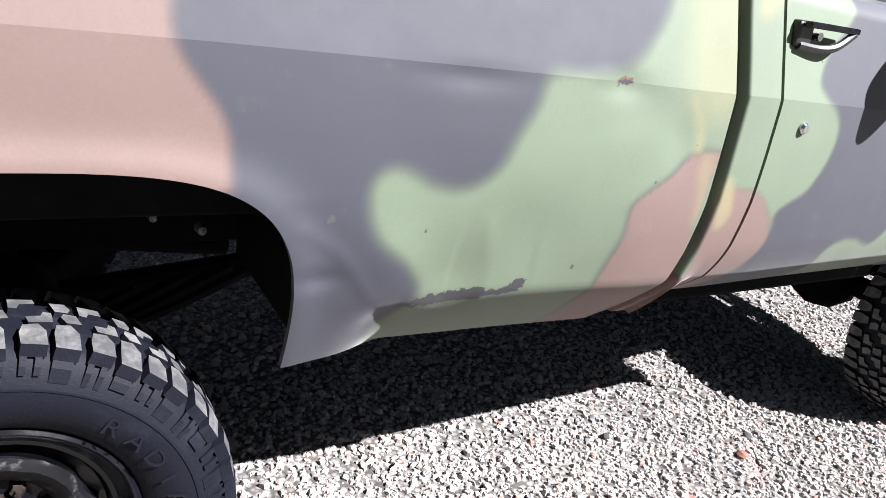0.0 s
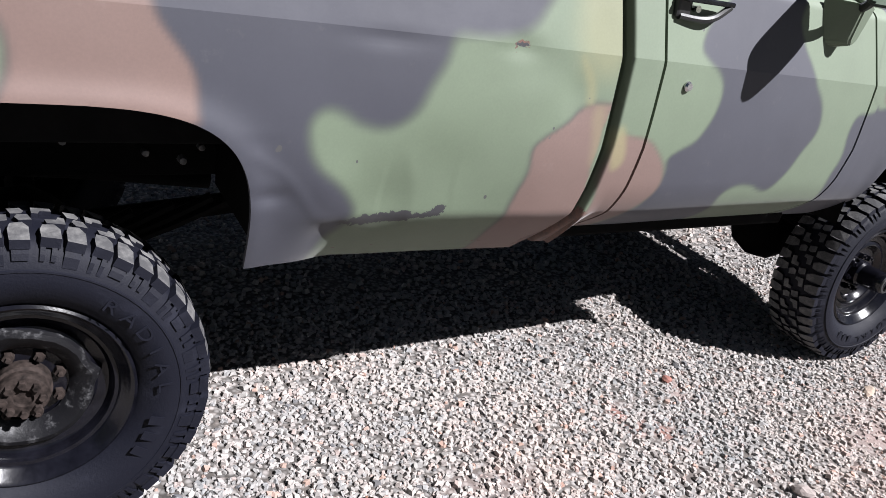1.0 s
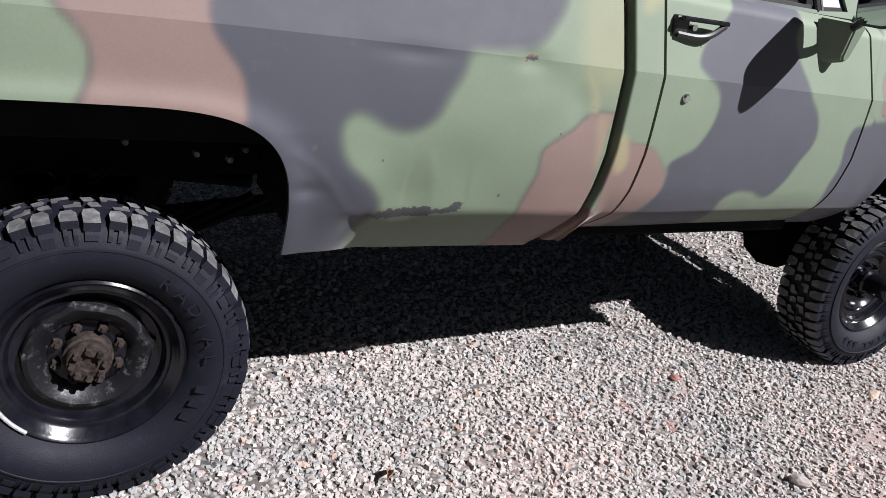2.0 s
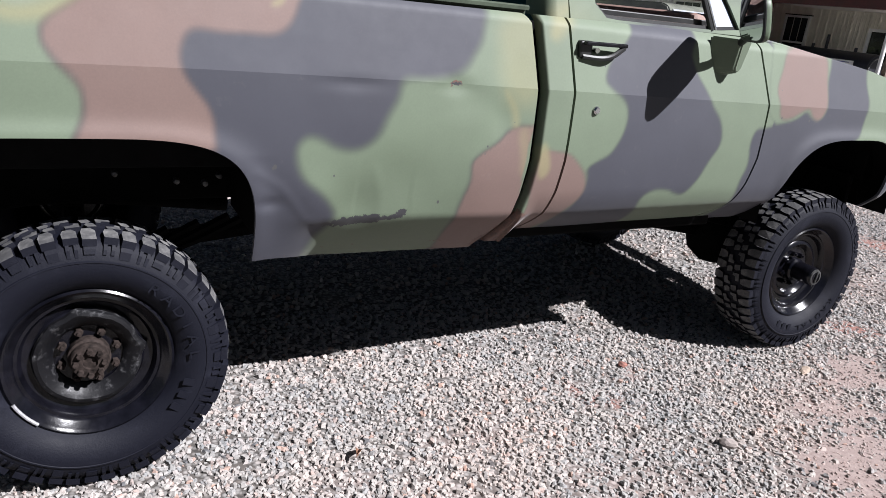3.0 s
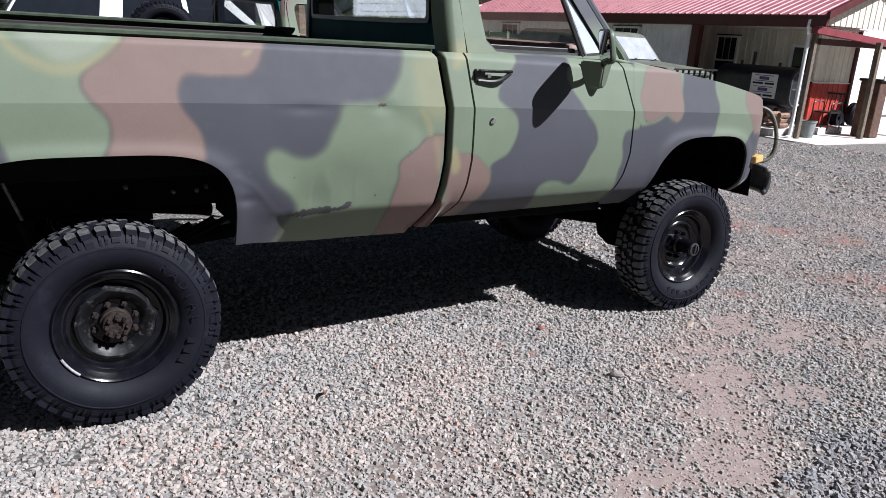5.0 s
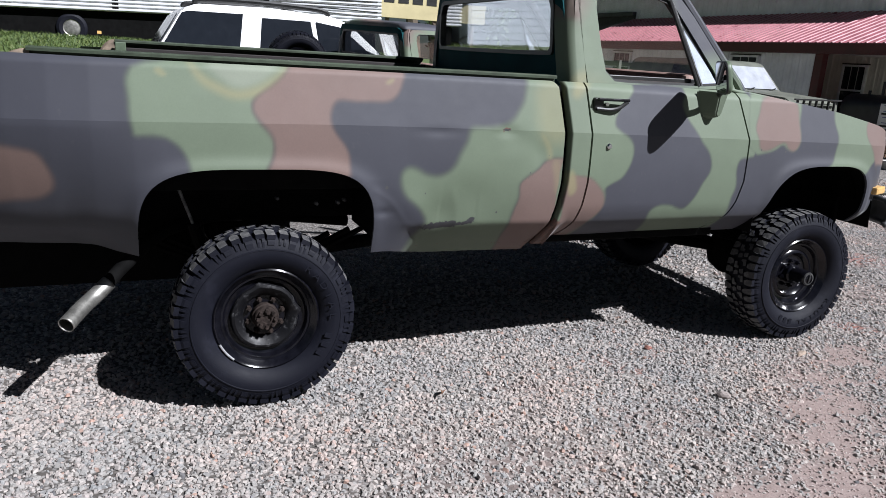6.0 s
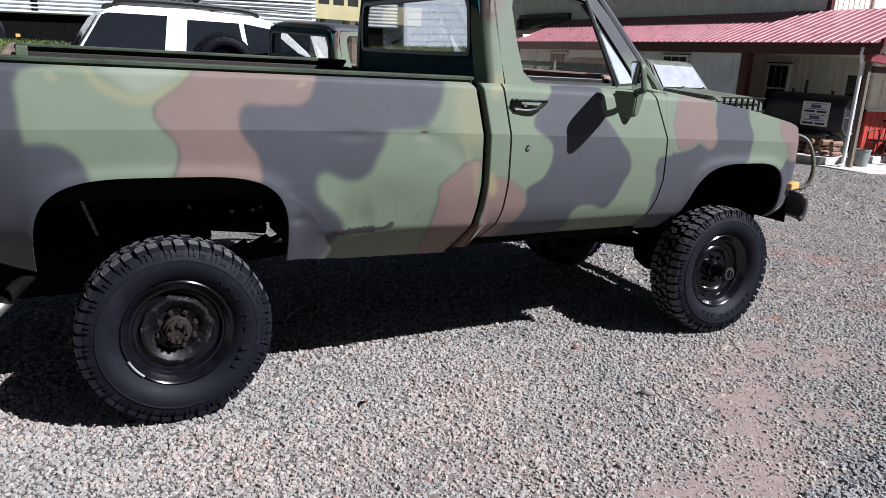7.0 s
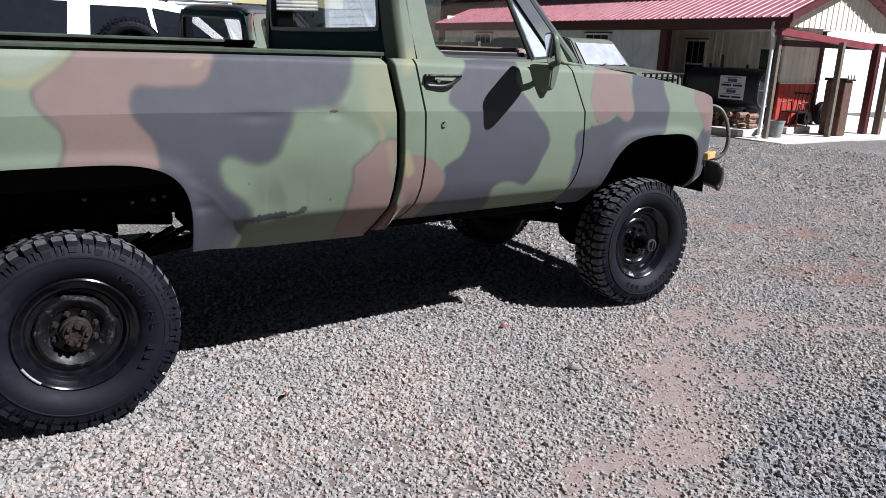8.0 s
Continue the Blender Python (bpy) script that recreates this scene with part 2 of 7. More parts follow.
def patch(col, *pts, soft=0.028, amount=1.0):
    p = [np.array(q) for q in pts]
    for _ in range(2):
        p = [w for a, b in zip(p, p[1:] + p[:1]) for w in (0.75 * a + 0.25 * b, 0.25 * a + 0.75 * b)]
    PATCHES.append((np.array(col), np.array(p), soft, amount))


def inside_distance(q, poly):
    """Signed distance of points from an outline, positive within."""
    a, b = poly, np.roll(poly, -1, 0)
    best, inside = np.full(len(q), 9.0), np.zeros(len(q), bool)
    for s, e in zip(a, b):
        d = e - s
        t = np.clip(((q - s) @ d) / max(d @ d, 1e-9), 0, 1)
        best = np.minimum(best, np.linalg.norm(q - s - t[:, None] * d, axis=1))
        if s[1] != e[1]:
            cross = (s[1] > q[:, 1]) != (e[1] > q[:, 1])
            inside ^= cross & (q[:, 0] < (e[0] - s[0]) * (q[:, 1] - s[1]) / (e[1] - s[1]) + s[0])
    return np.where(inside, best, -best)


def camo_colours(q):
    q = np.asarray(q, float)
    w = q.copy()
    w[:, 0] += 0.010 * np.sin(13 * q[:, 1] + 9 * q[:, 0]) + 0.003 * np.sin(41 * q[:, 1] + 17 * q[:, 0])
    w[:, 1] += 0.010 * np.sin(11 * q[:, 0] + 2.0) + 0.003 * np.sin(37 * q[:, 0] - 21 * q[:, 1])
    col = np.tile(np.array(GREY), (len(q), 1))
    for c, poly, soft, amount in PATCHES:
        lo, hi = poly.min(0) - 0.2, poly.max(0) + 0.2
        near = ((w > lo) & (w < hi)).all(1)
        if near.any():
            f = np.clip(inside_distance(w[near], poly) / soft + 0.5, 0, 1)
            f = (f * f * (3 - 2 * f) * amount)[:, None]
            col[near] = (col[near] * (1 - f) + c * f) * (1 - 0.75 * amount ** 4 * f * (1 - f))
    return col


# bed
patch(GREEN, (-0.53, 1.57), (-0.56, 1.49), (-0.56, 1.43), (-0.56, 1.36), (-0.56, 1.30), (-0.56, 1.27), (-0.44, 1.27), (-0.40, 1.24), (-0.37, 1.20), (-0.35, 1.15), (-0.34, 1.09), (-0.03, 1.09), (-0.01, 1.16), (0.00, 1.21), (0.00, 1.27), (-0.03, 1.31), (-0.08, 1.36), (-0.10, 1.39), (-0.09, 1.43), (-0.02, 1.48), (0.08, 1.55), (0.10, 1.60), soft=0.034)
patch((0.22, 0.235, 0.185), (-0.30, 1.60), (-0.24, 1.51), (-0.16, 1.47), (-0.06, 1.49), (0.03, 1.55), (0.05, 1.60), soft=0.06, amount=0.45)
patch(YELLOW, (-0.35, 1.57), (-0.31, 1.53), (-0.25, 1.48), (-0.17, 1.46), (-0.07, 1.48), (0.02, 1.53), (0.09, 1.58), (0.06, 1.51), (-0.02, 1.45), (-0.11, 1.43), (-0.20, 1.43), (-0.27, 1.45), (-0.32, 1.50), soft=0.05, amount=0.6)
patch(YELLOW, (-0.47, 1.53), (-0.44, 1.50), (-0.42, 1.50), (-0.43, 1.52), (-0.45, 1.54), soft=0.02, amount=0.5)
patch(BROWN, (0.09, 1.60), (0.08, 1.55), (-0.02, 1.48), (-0.09, 1.43), (-0.10, 1.39), (-0.08, 1.36), (-0.03, 1.31), (0.00, 1.26), (0.00, 1.21), (-0.01, 1.15), (-0.03, 1.09), (0.33, 1.08), (0.33, 1.15), (0.32, 1.21), (0.29, 1.26), (0.26, 1.31), (0.25, 1.36), (0.27, 1.41), (0.31, 1.43), (0.41, 1.43), (0.51, 1.45), (0.56, 1.49), (0.58, 1.54), (0.61, 1.62), soft=0.03)
patch(YELLOW, (0.49, 1.52), (0.51, 1.54), (0.54, 1.55), (0.53, 1.53), (0.51, 1.52), soft=0.02, amount=0.55)
patch(GREEN, (1.23, 1.63), (1.19, 1.52), (1.16, 1.44), (1.14, 1.39), (1.08, 1.35), (0.96, 1.34), (0.91, 1.32), (0.89, 1.27), (0.86, 1.21), (0.83, 1.14), (0.80, 1.10), (0.76, 1.09), (0.71, 1.11), (0.67, 1.14), (0.62, 1.15), (0.58, 1.12), (0.58, 1.07), (0.60, 1.02), (0.65, 0.97), (0.69, 0.92), (0.71, 0.88), (0.69, 0.82), (0.66, 0.78), (0.65, 0.66), (1.18, 0.62), (1.17, 0.81), (1.16, 0.88), (1.17, 0.93), (1.18, 1.02), (1.18, 1.07), (1.22, 1.10), (1.29, 1.13), (1.33, 1.17), (1.38, 1.19), (1.58, 1.15), (1.60, 1.64), soft=0.042)
patch(YELLOW, (1.25, 1.55), (1.24, 1.42), (1.27, 1.32), (1.32, 1.25), (1.39, 1.25), (1.45, 1.33), (1.48, 1.56), soft=0.10, amount=0.40)
patch(YELLOW, (1.27, 1.32), (1.30, 1.29), (1.34, 1.23), (1.37, 1.15), (1.38, 1.02), (1.36, 1.00), (1.35, 1.14), (1.32, 1.23), soft=0.03, amount=0.55)
patch(BROWN, (1.57, 1.19), (1.39, 1.19), (1.33, 1.17), (1.29, 1.13), (1.22, 1.10), (1.18, 1.07), (1.18, 1.02), (1.17, 0.93), (1.16, 0.88), (1.17, 0.81), (1.17, 0.62), (1.44, 0.61), (1.53, 0.79), (1.58, 1.06), soft=0.016)
patch(YELLOW, (1.36, 1.18), (1.38, 1.09), (1.39, 1.00), (1.42, 1.01), (1.42, 1.11), (1.40, 1.18), soft=0.04, amount=0.35)
patch(BROWN, (-1.16, 1.22), (-0.99, 1.21), (-0.89, 1.18), (-0.86, 1.13), (-0.85, 1.06), (-0.87, 1.01), (-0.94, 0.98), (-1.19, 0.97), soft=0.04)
# cab side and door
patch(GREEN, (1.425, 2.30), (1.425, 1.10), (1.35, 0.60), (2.70, 0.60), (2.70, 1.30), (2.63, 1.62), (2.0, 2.3), soft=0.004)
patch(BROWN, (1.42, 2.3), (1.42, 1.90), (1.50, 1.84), (1.58, 1.87), (1.62, 1.95), (1.62, 2.3), soft=0.05, amount=0.8)
patch(YELLOW, (1.45, 1.50), (1.50, 1.58), (1.52, 1.62), (1.57, 1.62), (1.57, 1.56), (1.52, 1.50), (1.48, 1.47), soft=0.05, amount=0.6)
patch(GREY, (1.89, 1.63), (1.78, 1.49), (1.72, 1.43), (1.71, 1.37), (1.76, 1.33), (1.81, 1.31), (1.85, 1.25), (1.83, 1.17), (1.81, 1.13), (1.77, 1.09), (1.71, 1.07), (1.68, 1.05), (1.70, 1.00), (1.69, 0.93), (1.67, 0.88), (1.62, 0.85), (1.60, 0.75), (1.58, 0.59), (2.07, 0.55), (2.04, 0.75), (2.00, 0.84), (2.00, 0.89), (2.03, 0.92), (2.08, 0.94), (2.14, 0.94), (2.19, 0.92), (2.25, 0.92), (2.30, 0.96), (2.33, 1.04), (2.37, 1.13), (2.37, 1.19), (2.33, 1.25), (2.28, 1.30), (2.23, 1.36), (2.17, 1.44), (2.15, 1.49), (2.23, 1.64), soft=0.022)
patch(BROWN, (1.46, 1.10), (1.52, 1.11), (1.58, 1.10), (1.64, 1.07), (1.68, 1.03), (1.70, 0.97), (1.69, 0.92), (1.67, 0.89), (1.62, 0.85), (1.59, 0.77), (1.53, 0.60), (1.38, 0.61), (1.44, 0.86), soft=0.018)
patch(YELLOW, (1.47, 1.00), (1.45, 1.09), (1.47, 1.13), (1.50, 1.11), (1.52, 1.04), (1.50, 1.00), soft=0.03, amount=0.65)
patch(GREY, (2.08, 2.25), (2.10, 1.98), (2.26, 1.78), (2.40, 1.66), (2.52, 1.70), (2.40, 2.25))
patch(BROWN, (1.42, 2.3), (1.43, 1.98), (1.55, 1.96), (1.60, 2.3), soft=0.05)
# fender and hood
patch(GREEN, (2.62, 1.64), (2.62, 1.28), (2.70, 1.22), (2.80, 1.16), (3.4, 1.10), (3.62, 1.06), (3.70, 1.20), (3.95, 1.40), (3.95, 1.64), soft=0.02)
patch(GREY, (3.04, 1.61), (3.03, 1.43), (3.03, 1.33), (3.02, 1.25), (2.98, 1.23), (2.92, 1.25), (2.88, 1.28), (2.83, 1.25), (2.75, 1.23), (2.67, 1.19), (2.59, 1.19), (2.57, 1.13), (2.58, 1.03), (2.56, 0.93), (2.58, 0.79), (2.54, 0.65), (2.46, 0.51), (3.17, 0.46), (3.10, 0.76), (3.03, 0.94), (3.03, 1.06), (3.15, 1.12), (3.31, 1.15), (3.34, 1.25), (3.34, 1.33), (3.30, 1.40), (3.29, 1.47), (3.29, 1.55), soft=0.022)
patch(BROWN, (2.74, 1.54), (2.69, 1.44), (2.67, 1.36), (2.69, 1.32), (2.72, 1.24), (2.78, 1.25), (2.85, 1.28), (2.90, 1.29), (2.93, 1.25), (2.98, 1.23), (3.02, 1.26), (3.03, 1.35), (3.02, 1.43), (3.00, 1.51), (2.95, 1.53), (2.86, 1.56), soft=0.022)
patch(BROWN, (3.64, 1.44), (3.58, 1.38), (3.59, 1.31), (3.65, 1.24), (3.68, 1.16), (3.75, 1.10), (3.99, 1.09), (4.11, 1.08), (4.02, 1.44), soft=0.02)
patch(GREY, (3.68, 1.16), (3.76, 1.09), (3.79, 0.97), (3.91, 0.70), (4.23, 0.69), (4.10, 1.10), (3.98, 1.12), soft=0.03)


def paint(ob):
    """Sprays the camouflage on a body panel, as seen from its side."""
    me = ob.data
    n = len(me.vertices)
    co = np.empty(n * 3)
    me.vertices.foreach_get("co", co)
    co = co.reshape(-1, 3)
    q = np.stack([co[:, 0], co[:, 2]], 1)
    if abs(co[:, 1]).mean() > WIDE * 0.5:
        q[:, 0] = 2.6 - 0.9 * q[:, 0]
    q[:, 0] += 0.35 * np.clip(co[:, 1] - 0.25, 0, 1.4) * (co[:, 1] < WIDE - 0.3)
    rgb = camo_colours(q)
    at = me.color_attributes.new("camo", "FLOAT_COLOR", "POINT")
    at.data.foreach_set("color", np.concatenate([rgb, np.ones((n, 1))], 1).ravel())
    w = np.zeros((n, 4))
    if co[:, 1].mean() < 0.3:
        def streak(pts, r):
            d = np.full(n, 9.0)
            for a, b in zip(pts, pts[1:]):
                a, b = np.array(a), np.array(b)
                t = np.clip(((q - a) @ (b - a)) / ((b - a) @ (b - a)), 0, 1)
                d = np.minimum(d, np.linalg.norm(q - a - t[:, None] * (b - a), axis=1))
            return np.exp(-(d / r) ** 2)
        w[:, 0] = np.maximum(0.92 * streak([(0.735, 0.849), (0.77, 0.852), (0.82, 0.856), (0.865, 0.860)], 0.022), 0.78 * streak([(0.69, 0.845), (0.74, 0.847), (0.92, 0.864), (0.94, 0.872)], 0.014))
        w[:, 0] = np.maximum(w[:, 0], 0.92 * streak([(0.948, 0.876), (0.958, 0.882)], 0.019))
        w[:, 0] = np.maximum(w[:, 0], 0.62 * streak([(1.085, 1.327), (1.115, 1.322)], 0.010))
        w[:, 1] = 1.15 * np.maximum(streak([(1.36, 0.715), (1.40, 0.77), (1.43, 0.83)], 0.046), streak([(1.38, 0.73), (1.50, 0.735)], 0.040))
        w[:, 1] = np.maximum(w[:, 1], 0.55 * streak([(1.07, 1.325), (1.11, 1.33)], 0.02))
        w[:, 1] = np.maximum(w[:, 1], 0.42 * streak([(0.5, 0.728), (1.4, 0.728)], 0.006))
    me.color_attributes.new("wear", "FLOAT_COLOR", "POINT").data.foreach_set("color", w.ravel())
    return ob


# ---- the truck's body ----
WIDE = 2.02                       # over the body sides; y = 0 is the near side, x runs to the front
AXLE_R, AXLE_F = -0.02, 3.34
ridge_z = lerp_table([(-1.3, 1.316), (-0.6, 1.324), (0.3, 1.330), (1.1, 1.326), (1.6, 1.320), (2.62, 1.298), (3.3, 1.286), (3.9, 1.266)])
# outward bulge of the side against height over the ridge
def side_y(h):
    if h < 0:
        return -0.016 + 0.10 * h * h + 0.30 * (-h) ** 3.4
    return -0.016 + 0.19 * h + 5.0 * max(0.0, h - 0.214) ** 1.5


# the sides bow outwards a little round the cab
plan = lerp_table([(-1.3, 0.165), (-1.15, 0.118), (-1.0, 0.076), (-0.85, 0.043), (-0.7, 0.020), (-0.55, 0.008), (0.2, 0.004), (0.6, -0.001), (1.0, -0.013), (1.25, -0.026), (1.45, -0.033), (1.7, -0.030), (2.1, -0.013), (2.45, -0.002), (2.7, 0.004), (3.9, 0.006)])


def bump2(x, z, cx, cz, sx, sz):
    return math.exp(-((x - cx) / sx) ** 2 - ((z - cz) / sz) ** 2)


def off_line(x, z, pts):
    best = 9.0
    for (ax, az), (bx, bz) in zip(pts, pts[1:]):
        dx, dz = bx - ax, bz - az
        t = min(1.0, max(0.0, ((x - ax) * dx + (z - az) * dz) / (dx * dx + dz * dz)))
        best = min(best, math.hypot(x - ax - t * dx, z - az - t * dz))
    return best


def ease(a, b, v):
    t = min(1.0, max(0.0, (v - a) / (b - a)))
    return t * t * (3 - 2 * t)


def tuck(x, z):
    """The bed side rolls under below its lower crease, except beside the wheel opening."""
    k = ease(0.50, 0.76, x) if x > 0 else ease(0.60, 0.75, -x)
    return k * 0.098 * (max(0.0, 0.866 - z) / 0.16) ** 1.12 if x < 1.43 else 0.046 * (max(0.0, 0.855 - z) / 0.1) ** 1.15


ARC = [(0.46, 1.03), (0.53, 0.985), (0.575, 0.93), (0.615, 0.875), (0.66, 0.848)]


def dents(x, z):
    d = tuck(x, z)
    low = min(1.3, max(0.0, (ridge_z(x) - 0.36 - z) / 0.2))
    d += (0.066 * ease(1.42, 1.5, x) + 0.060 * ease(-0.42, -0.62, x)) * low * low
    d += 0.15 * ease(-0.42, -0.85, x) * max(0.0, (ridge_z(x) - 0.02 - z) / 0.55) ** 1.25
    if 0.4 < x < 0.75 and z < 1.08:
        w = off_line(x, z, ARC)
        d += -0.002 * math.exp(-(w / 0.014) ** 2) + 0.002 * math.exp(-(w / 0.05) ** 2)
    if 0.78 < x < 0.98 and z < 1.06:
        d += -0.0012 * math.exp(-(off_line(x, z, [(0.875, 0.845), (0.872, 0.94), (0.84, 1.03)]) / 0.018) ** 2)
        d += 0.002 * bump2(x, z, 0.80, 0.93, 0.06, 0.08) + 0.0015 * bump2(x, z, 0.95, 0.93, 0.06, 0.09)
    d += 0.007 * bump2(x, z, 1.10, 1.318, 0.055, 0.026) - 0.002 * bump2(x, z, 1.045, 1.335, 0.03, 0.016)
    d += 0.005 * bump2(x, z, 1.16, 1.28, 0.09, 0.06)
    d += 0.014 * bump2(x, z, 0.80, 0.90, 0.10, 0.09) - 0.012 * bump2(x, z, 0.62, 0.95, 0.08, 0.10)
    d += 0.010 * bump2(x, z, 0.93, 1.00, 0.12, 0.10) - 0.006 * bump2(x, z, 1.25, 1.0, 0.12, 0.15)
    d += 0.012 * bump2(x, z, 0.66, 0.80, 0.05, 0.05) + 0.004 * bump2(x, z, 0.75, 1.31, 0.10, 0.02)
    d += 0.007 * bump2(x, z, 0.50, 0.93, 0.04, 0.02) + 0.005 * bump2(x, z, 1.28, 1.22, 0.05, 0.06)
    return d + 0.0016 * noise.noise((x * 3.1, z * 4.0, 0.3)) + 0.0008 * noise.noise((x * 9, z * 9, 1.7))


def flare(xc, hw, z0, top):
    """The rolled-out lip round a wheel opening."""
    def f(x, z):
        r = ((abs(x - xc) / hw) ** 4 + (max(0.0, z - z0) / (top - z0)) ** 4) ** 0.25 - 1
        return -0.013 * math.exp(-(max(r, 0) * 0.45 / 0.040) ** 2)
    return f


rear_flare, front_flare = flare(-0.045, 0.507, 0.735, 1.136), flare(3.28, 0.415, 0.745, 1.148)


def steps(a, b, d):
    n = max(1, round((b - a) / d))
    return [a + (b - a) * i / n for i in range(n + 1)]


def side_panel(name, xs, zlo, zhi, parent, left=lambda z: 0.0, right=lambda z: 0.0, power=1.0, rows=84, far=False, inset=None, thick=0.014, label="", arch=None):
    """A pressed body panel over the stations xs, between two edge lines; left and right bend its ends;
    arch cuts a wheel opening: centre, half width to front and back, foot, top, exponents."""
    bm = bmesh.new()
    a, b = xs[0], xs[-1]

    def reach(x, z):
        if not arch:
            return 2.0
        xc, front, back, z0, top, nf, nb = arch
        hw, n = (front, nf) if x > xc else (back, nb)
        return ((abs(x - xc) / hw) ** n + (max(0.0, z - z0) / (top - z0)) ** n) ** (1 / n)

    grid, kind = [], {}
    for s in xs:
        f = (s - a) / (b - a)
        lo, hi, rz = zlo(s), zhi(s), ridge_z(s)
        low, up = rows * 2 // 3, rows // 3
        zs = [lo + (rz - lo) * i / low for i in range(low)] + [rz + (hi - rz) * i / up for i in range(up + 1)]
        col = []
        for z in zs:
            s2, state, r = s, 0, reach(s, z)
            if r < 1:
                state = 1 if r > 0.90 else 2
                if state == 1:
                    xc, z0 = arch[0], arch[3]
                    s2 = xc + (s - xc) / r
                    z = z0 + (z - z0) / r if z > z0 else z
            x = s2 + (1 - f) ** power * left(z) + f ** power * right(z)
            y = side_y(z - ridge_z(s2)) + plan(x) + (dents(x, z) if not far else 0)
            y += inset(x, z) if inset else 0
            v = bm.verts.new((x, WIDE - y if far else y, z))
            kind[v] = state
            col.append(v)
        grid.append(col)
    for p, q in zip(grid, grid[1:]):
        for i in range(len(p) - 1):
            vs = (p[i], q[i], q[i + 1], p[i + 1])
            ks = [kind[v] for v in vs]
            if 2 not in ks and sum(ks) < 4:
                bm.faces.new(vs)
    bmesh.ops.delete(bm, geom=[v for v in bm.verts if not v.link_faces], context="VERTS")
    if arch:
        bmesh.ops.remove_doubles(bm, verts=[v for v in bm.verts if kind[v] == 1], dist=0.0055)
        bmesh.ops.dissolve_degenerate(bm, edges=bm.edges, dist=0.0008)
    for f in bm.faces:
        f.smooth = True
    bm.normal_update()
    bm.faces.ensure_lookup_table()
    if (bm.faces[0].normal.y > 0) != far:
        bmesh.ops.reverse_faces(bm, faces=bm.faces)
    for e in bm.edges:
        u, v = e.verts
        if max(abs(u.co.z - ridge_z(u.co.x)), abs(v.co.z - ridge_z(v.co.x))) < 0.003:
            e.smooth = False
    # the sheet's inner face and its rim
    rim = [e for e in bm.edges if len(e.link_faces) == 1]
    inner = {v: bm.verts.new(v.co + Vector((0, -thick if far else thick, 0))) for v in list(bm.verts)}
    for f in list(bm.faces):
        bm.faces.new([inner[v] for v in reversed(f.verts)]).smooth = True
    for e in rim:
        u, v = e.verts
        l = e.link_faces[0]
        vs = list(l.verts)
        if vs[(vs.index(u) + 1) % len(vs)] is not v:
            u, v = v, u
        bm.faces.new((v, u, inner[u], inner[v]))
        e.smooth = False
    me = bpy.data.meshes.new(name)
    bm.to_mesh(me)
    bm.free()
    me.materials.append(CAMO)
    ob = new(name, me)
    ob.parent = parent
    paint(ob)
    if label:
        tagged(ob, label)
    return ob


seam = lerp_table([(0.70, -0.072), (0.745, -0.058), (0.86, -0.025), (0.95, -0.008), (1.07, 0.004), (1.31, 0.0), (1.50, -0.028), (1.58, -0.04)])
seam_front = lerp_table([(0.72, -0.14), (0.774, -0.12), (0.866, -0.05), (0.95, -0.016), (1.063, 0.008), (1.295, 0.0), (1.506, -0.072), (1.62, -0.10)])
front_nose = lerp_table([(0.75, -0.06), (0.91, -0.045), (1.04, -0.018), (1.21, 0.0), (1.30, 0.0), (1.36, -0.03), (1.40, -0.07)])
hood_line = lerp_table([(2.45, 1.585), (2.56, 1.562), (2.83, 1.530), (3.10, 1.496), (3.34, 1.463), (3.56, 1.424), (3.72, 1.396), (3.82, 1.370), (3.95, 1.325)])

truck = empty("pickup_truck", label="camouflage-painted lifted pickup truck with dented bed on gravel", category="pickup truck")


def build_sides(far):
    d = 0.0085 if not far else 0.03
    side_panel("bed_side", steps(-0.84 if far else -1.22, 1.408, d), lambda s: 0.727 - 0.055 * ease(0.50, 0.80, s), lambda s: 1.562 - 0.028 * max(0.0, (s - 1.372) / 0.036) ** 2.5, truck, right=seam, power=9, far=far, inset=rear_flare, arch=(-0.045, 0.507, 0.507, 0.735, 1.136, 4.0, 4.0), label="dented camouflage bed side with worn paint" if not far else "")
    side_panel("cab_corner", steps(1.442, 1.561, 0.0035), lambda s: 0.708, lambda s: 1.562, truck, left=seam, right=seam, far=far, inset=lambda x, z: 0.024 * max(0.0, (1.458 - x + seam(z)) / 0.016) ** 2)
    side_panel("door", steps(1.572, 2.626, d), lambda s: 0.713 + 0.014 * (s - 1.6), lambda s: 1.562, truck, left=seam, right=seam_front, far=far, label="closed cab door in camouflage paint, window down")
    side_panel("front_fender", steps(2.637, 3.915, d), lambda s: 0.730 if s < 3 else 0.77, hood_line, truck, left=seam_front, right=front_nose, power=5.0, far=far, arch=(3.28, 0.405, 0.43, 0.745, 1.148, 4.2, 2.9),
               inset=lambda x, z: front_flare(x, z) + 0.10 * max(0, (x - 3.66) / 0.25) ** 2.2 + 0.03 * max(0, (x - 3.0) / 0.9) ** 2)


build_sides(False)
build_sides(True)

# ---- cab above the belt ----
def tumble(z):
    return 0.074 + 0.20 * (z - 1.562)


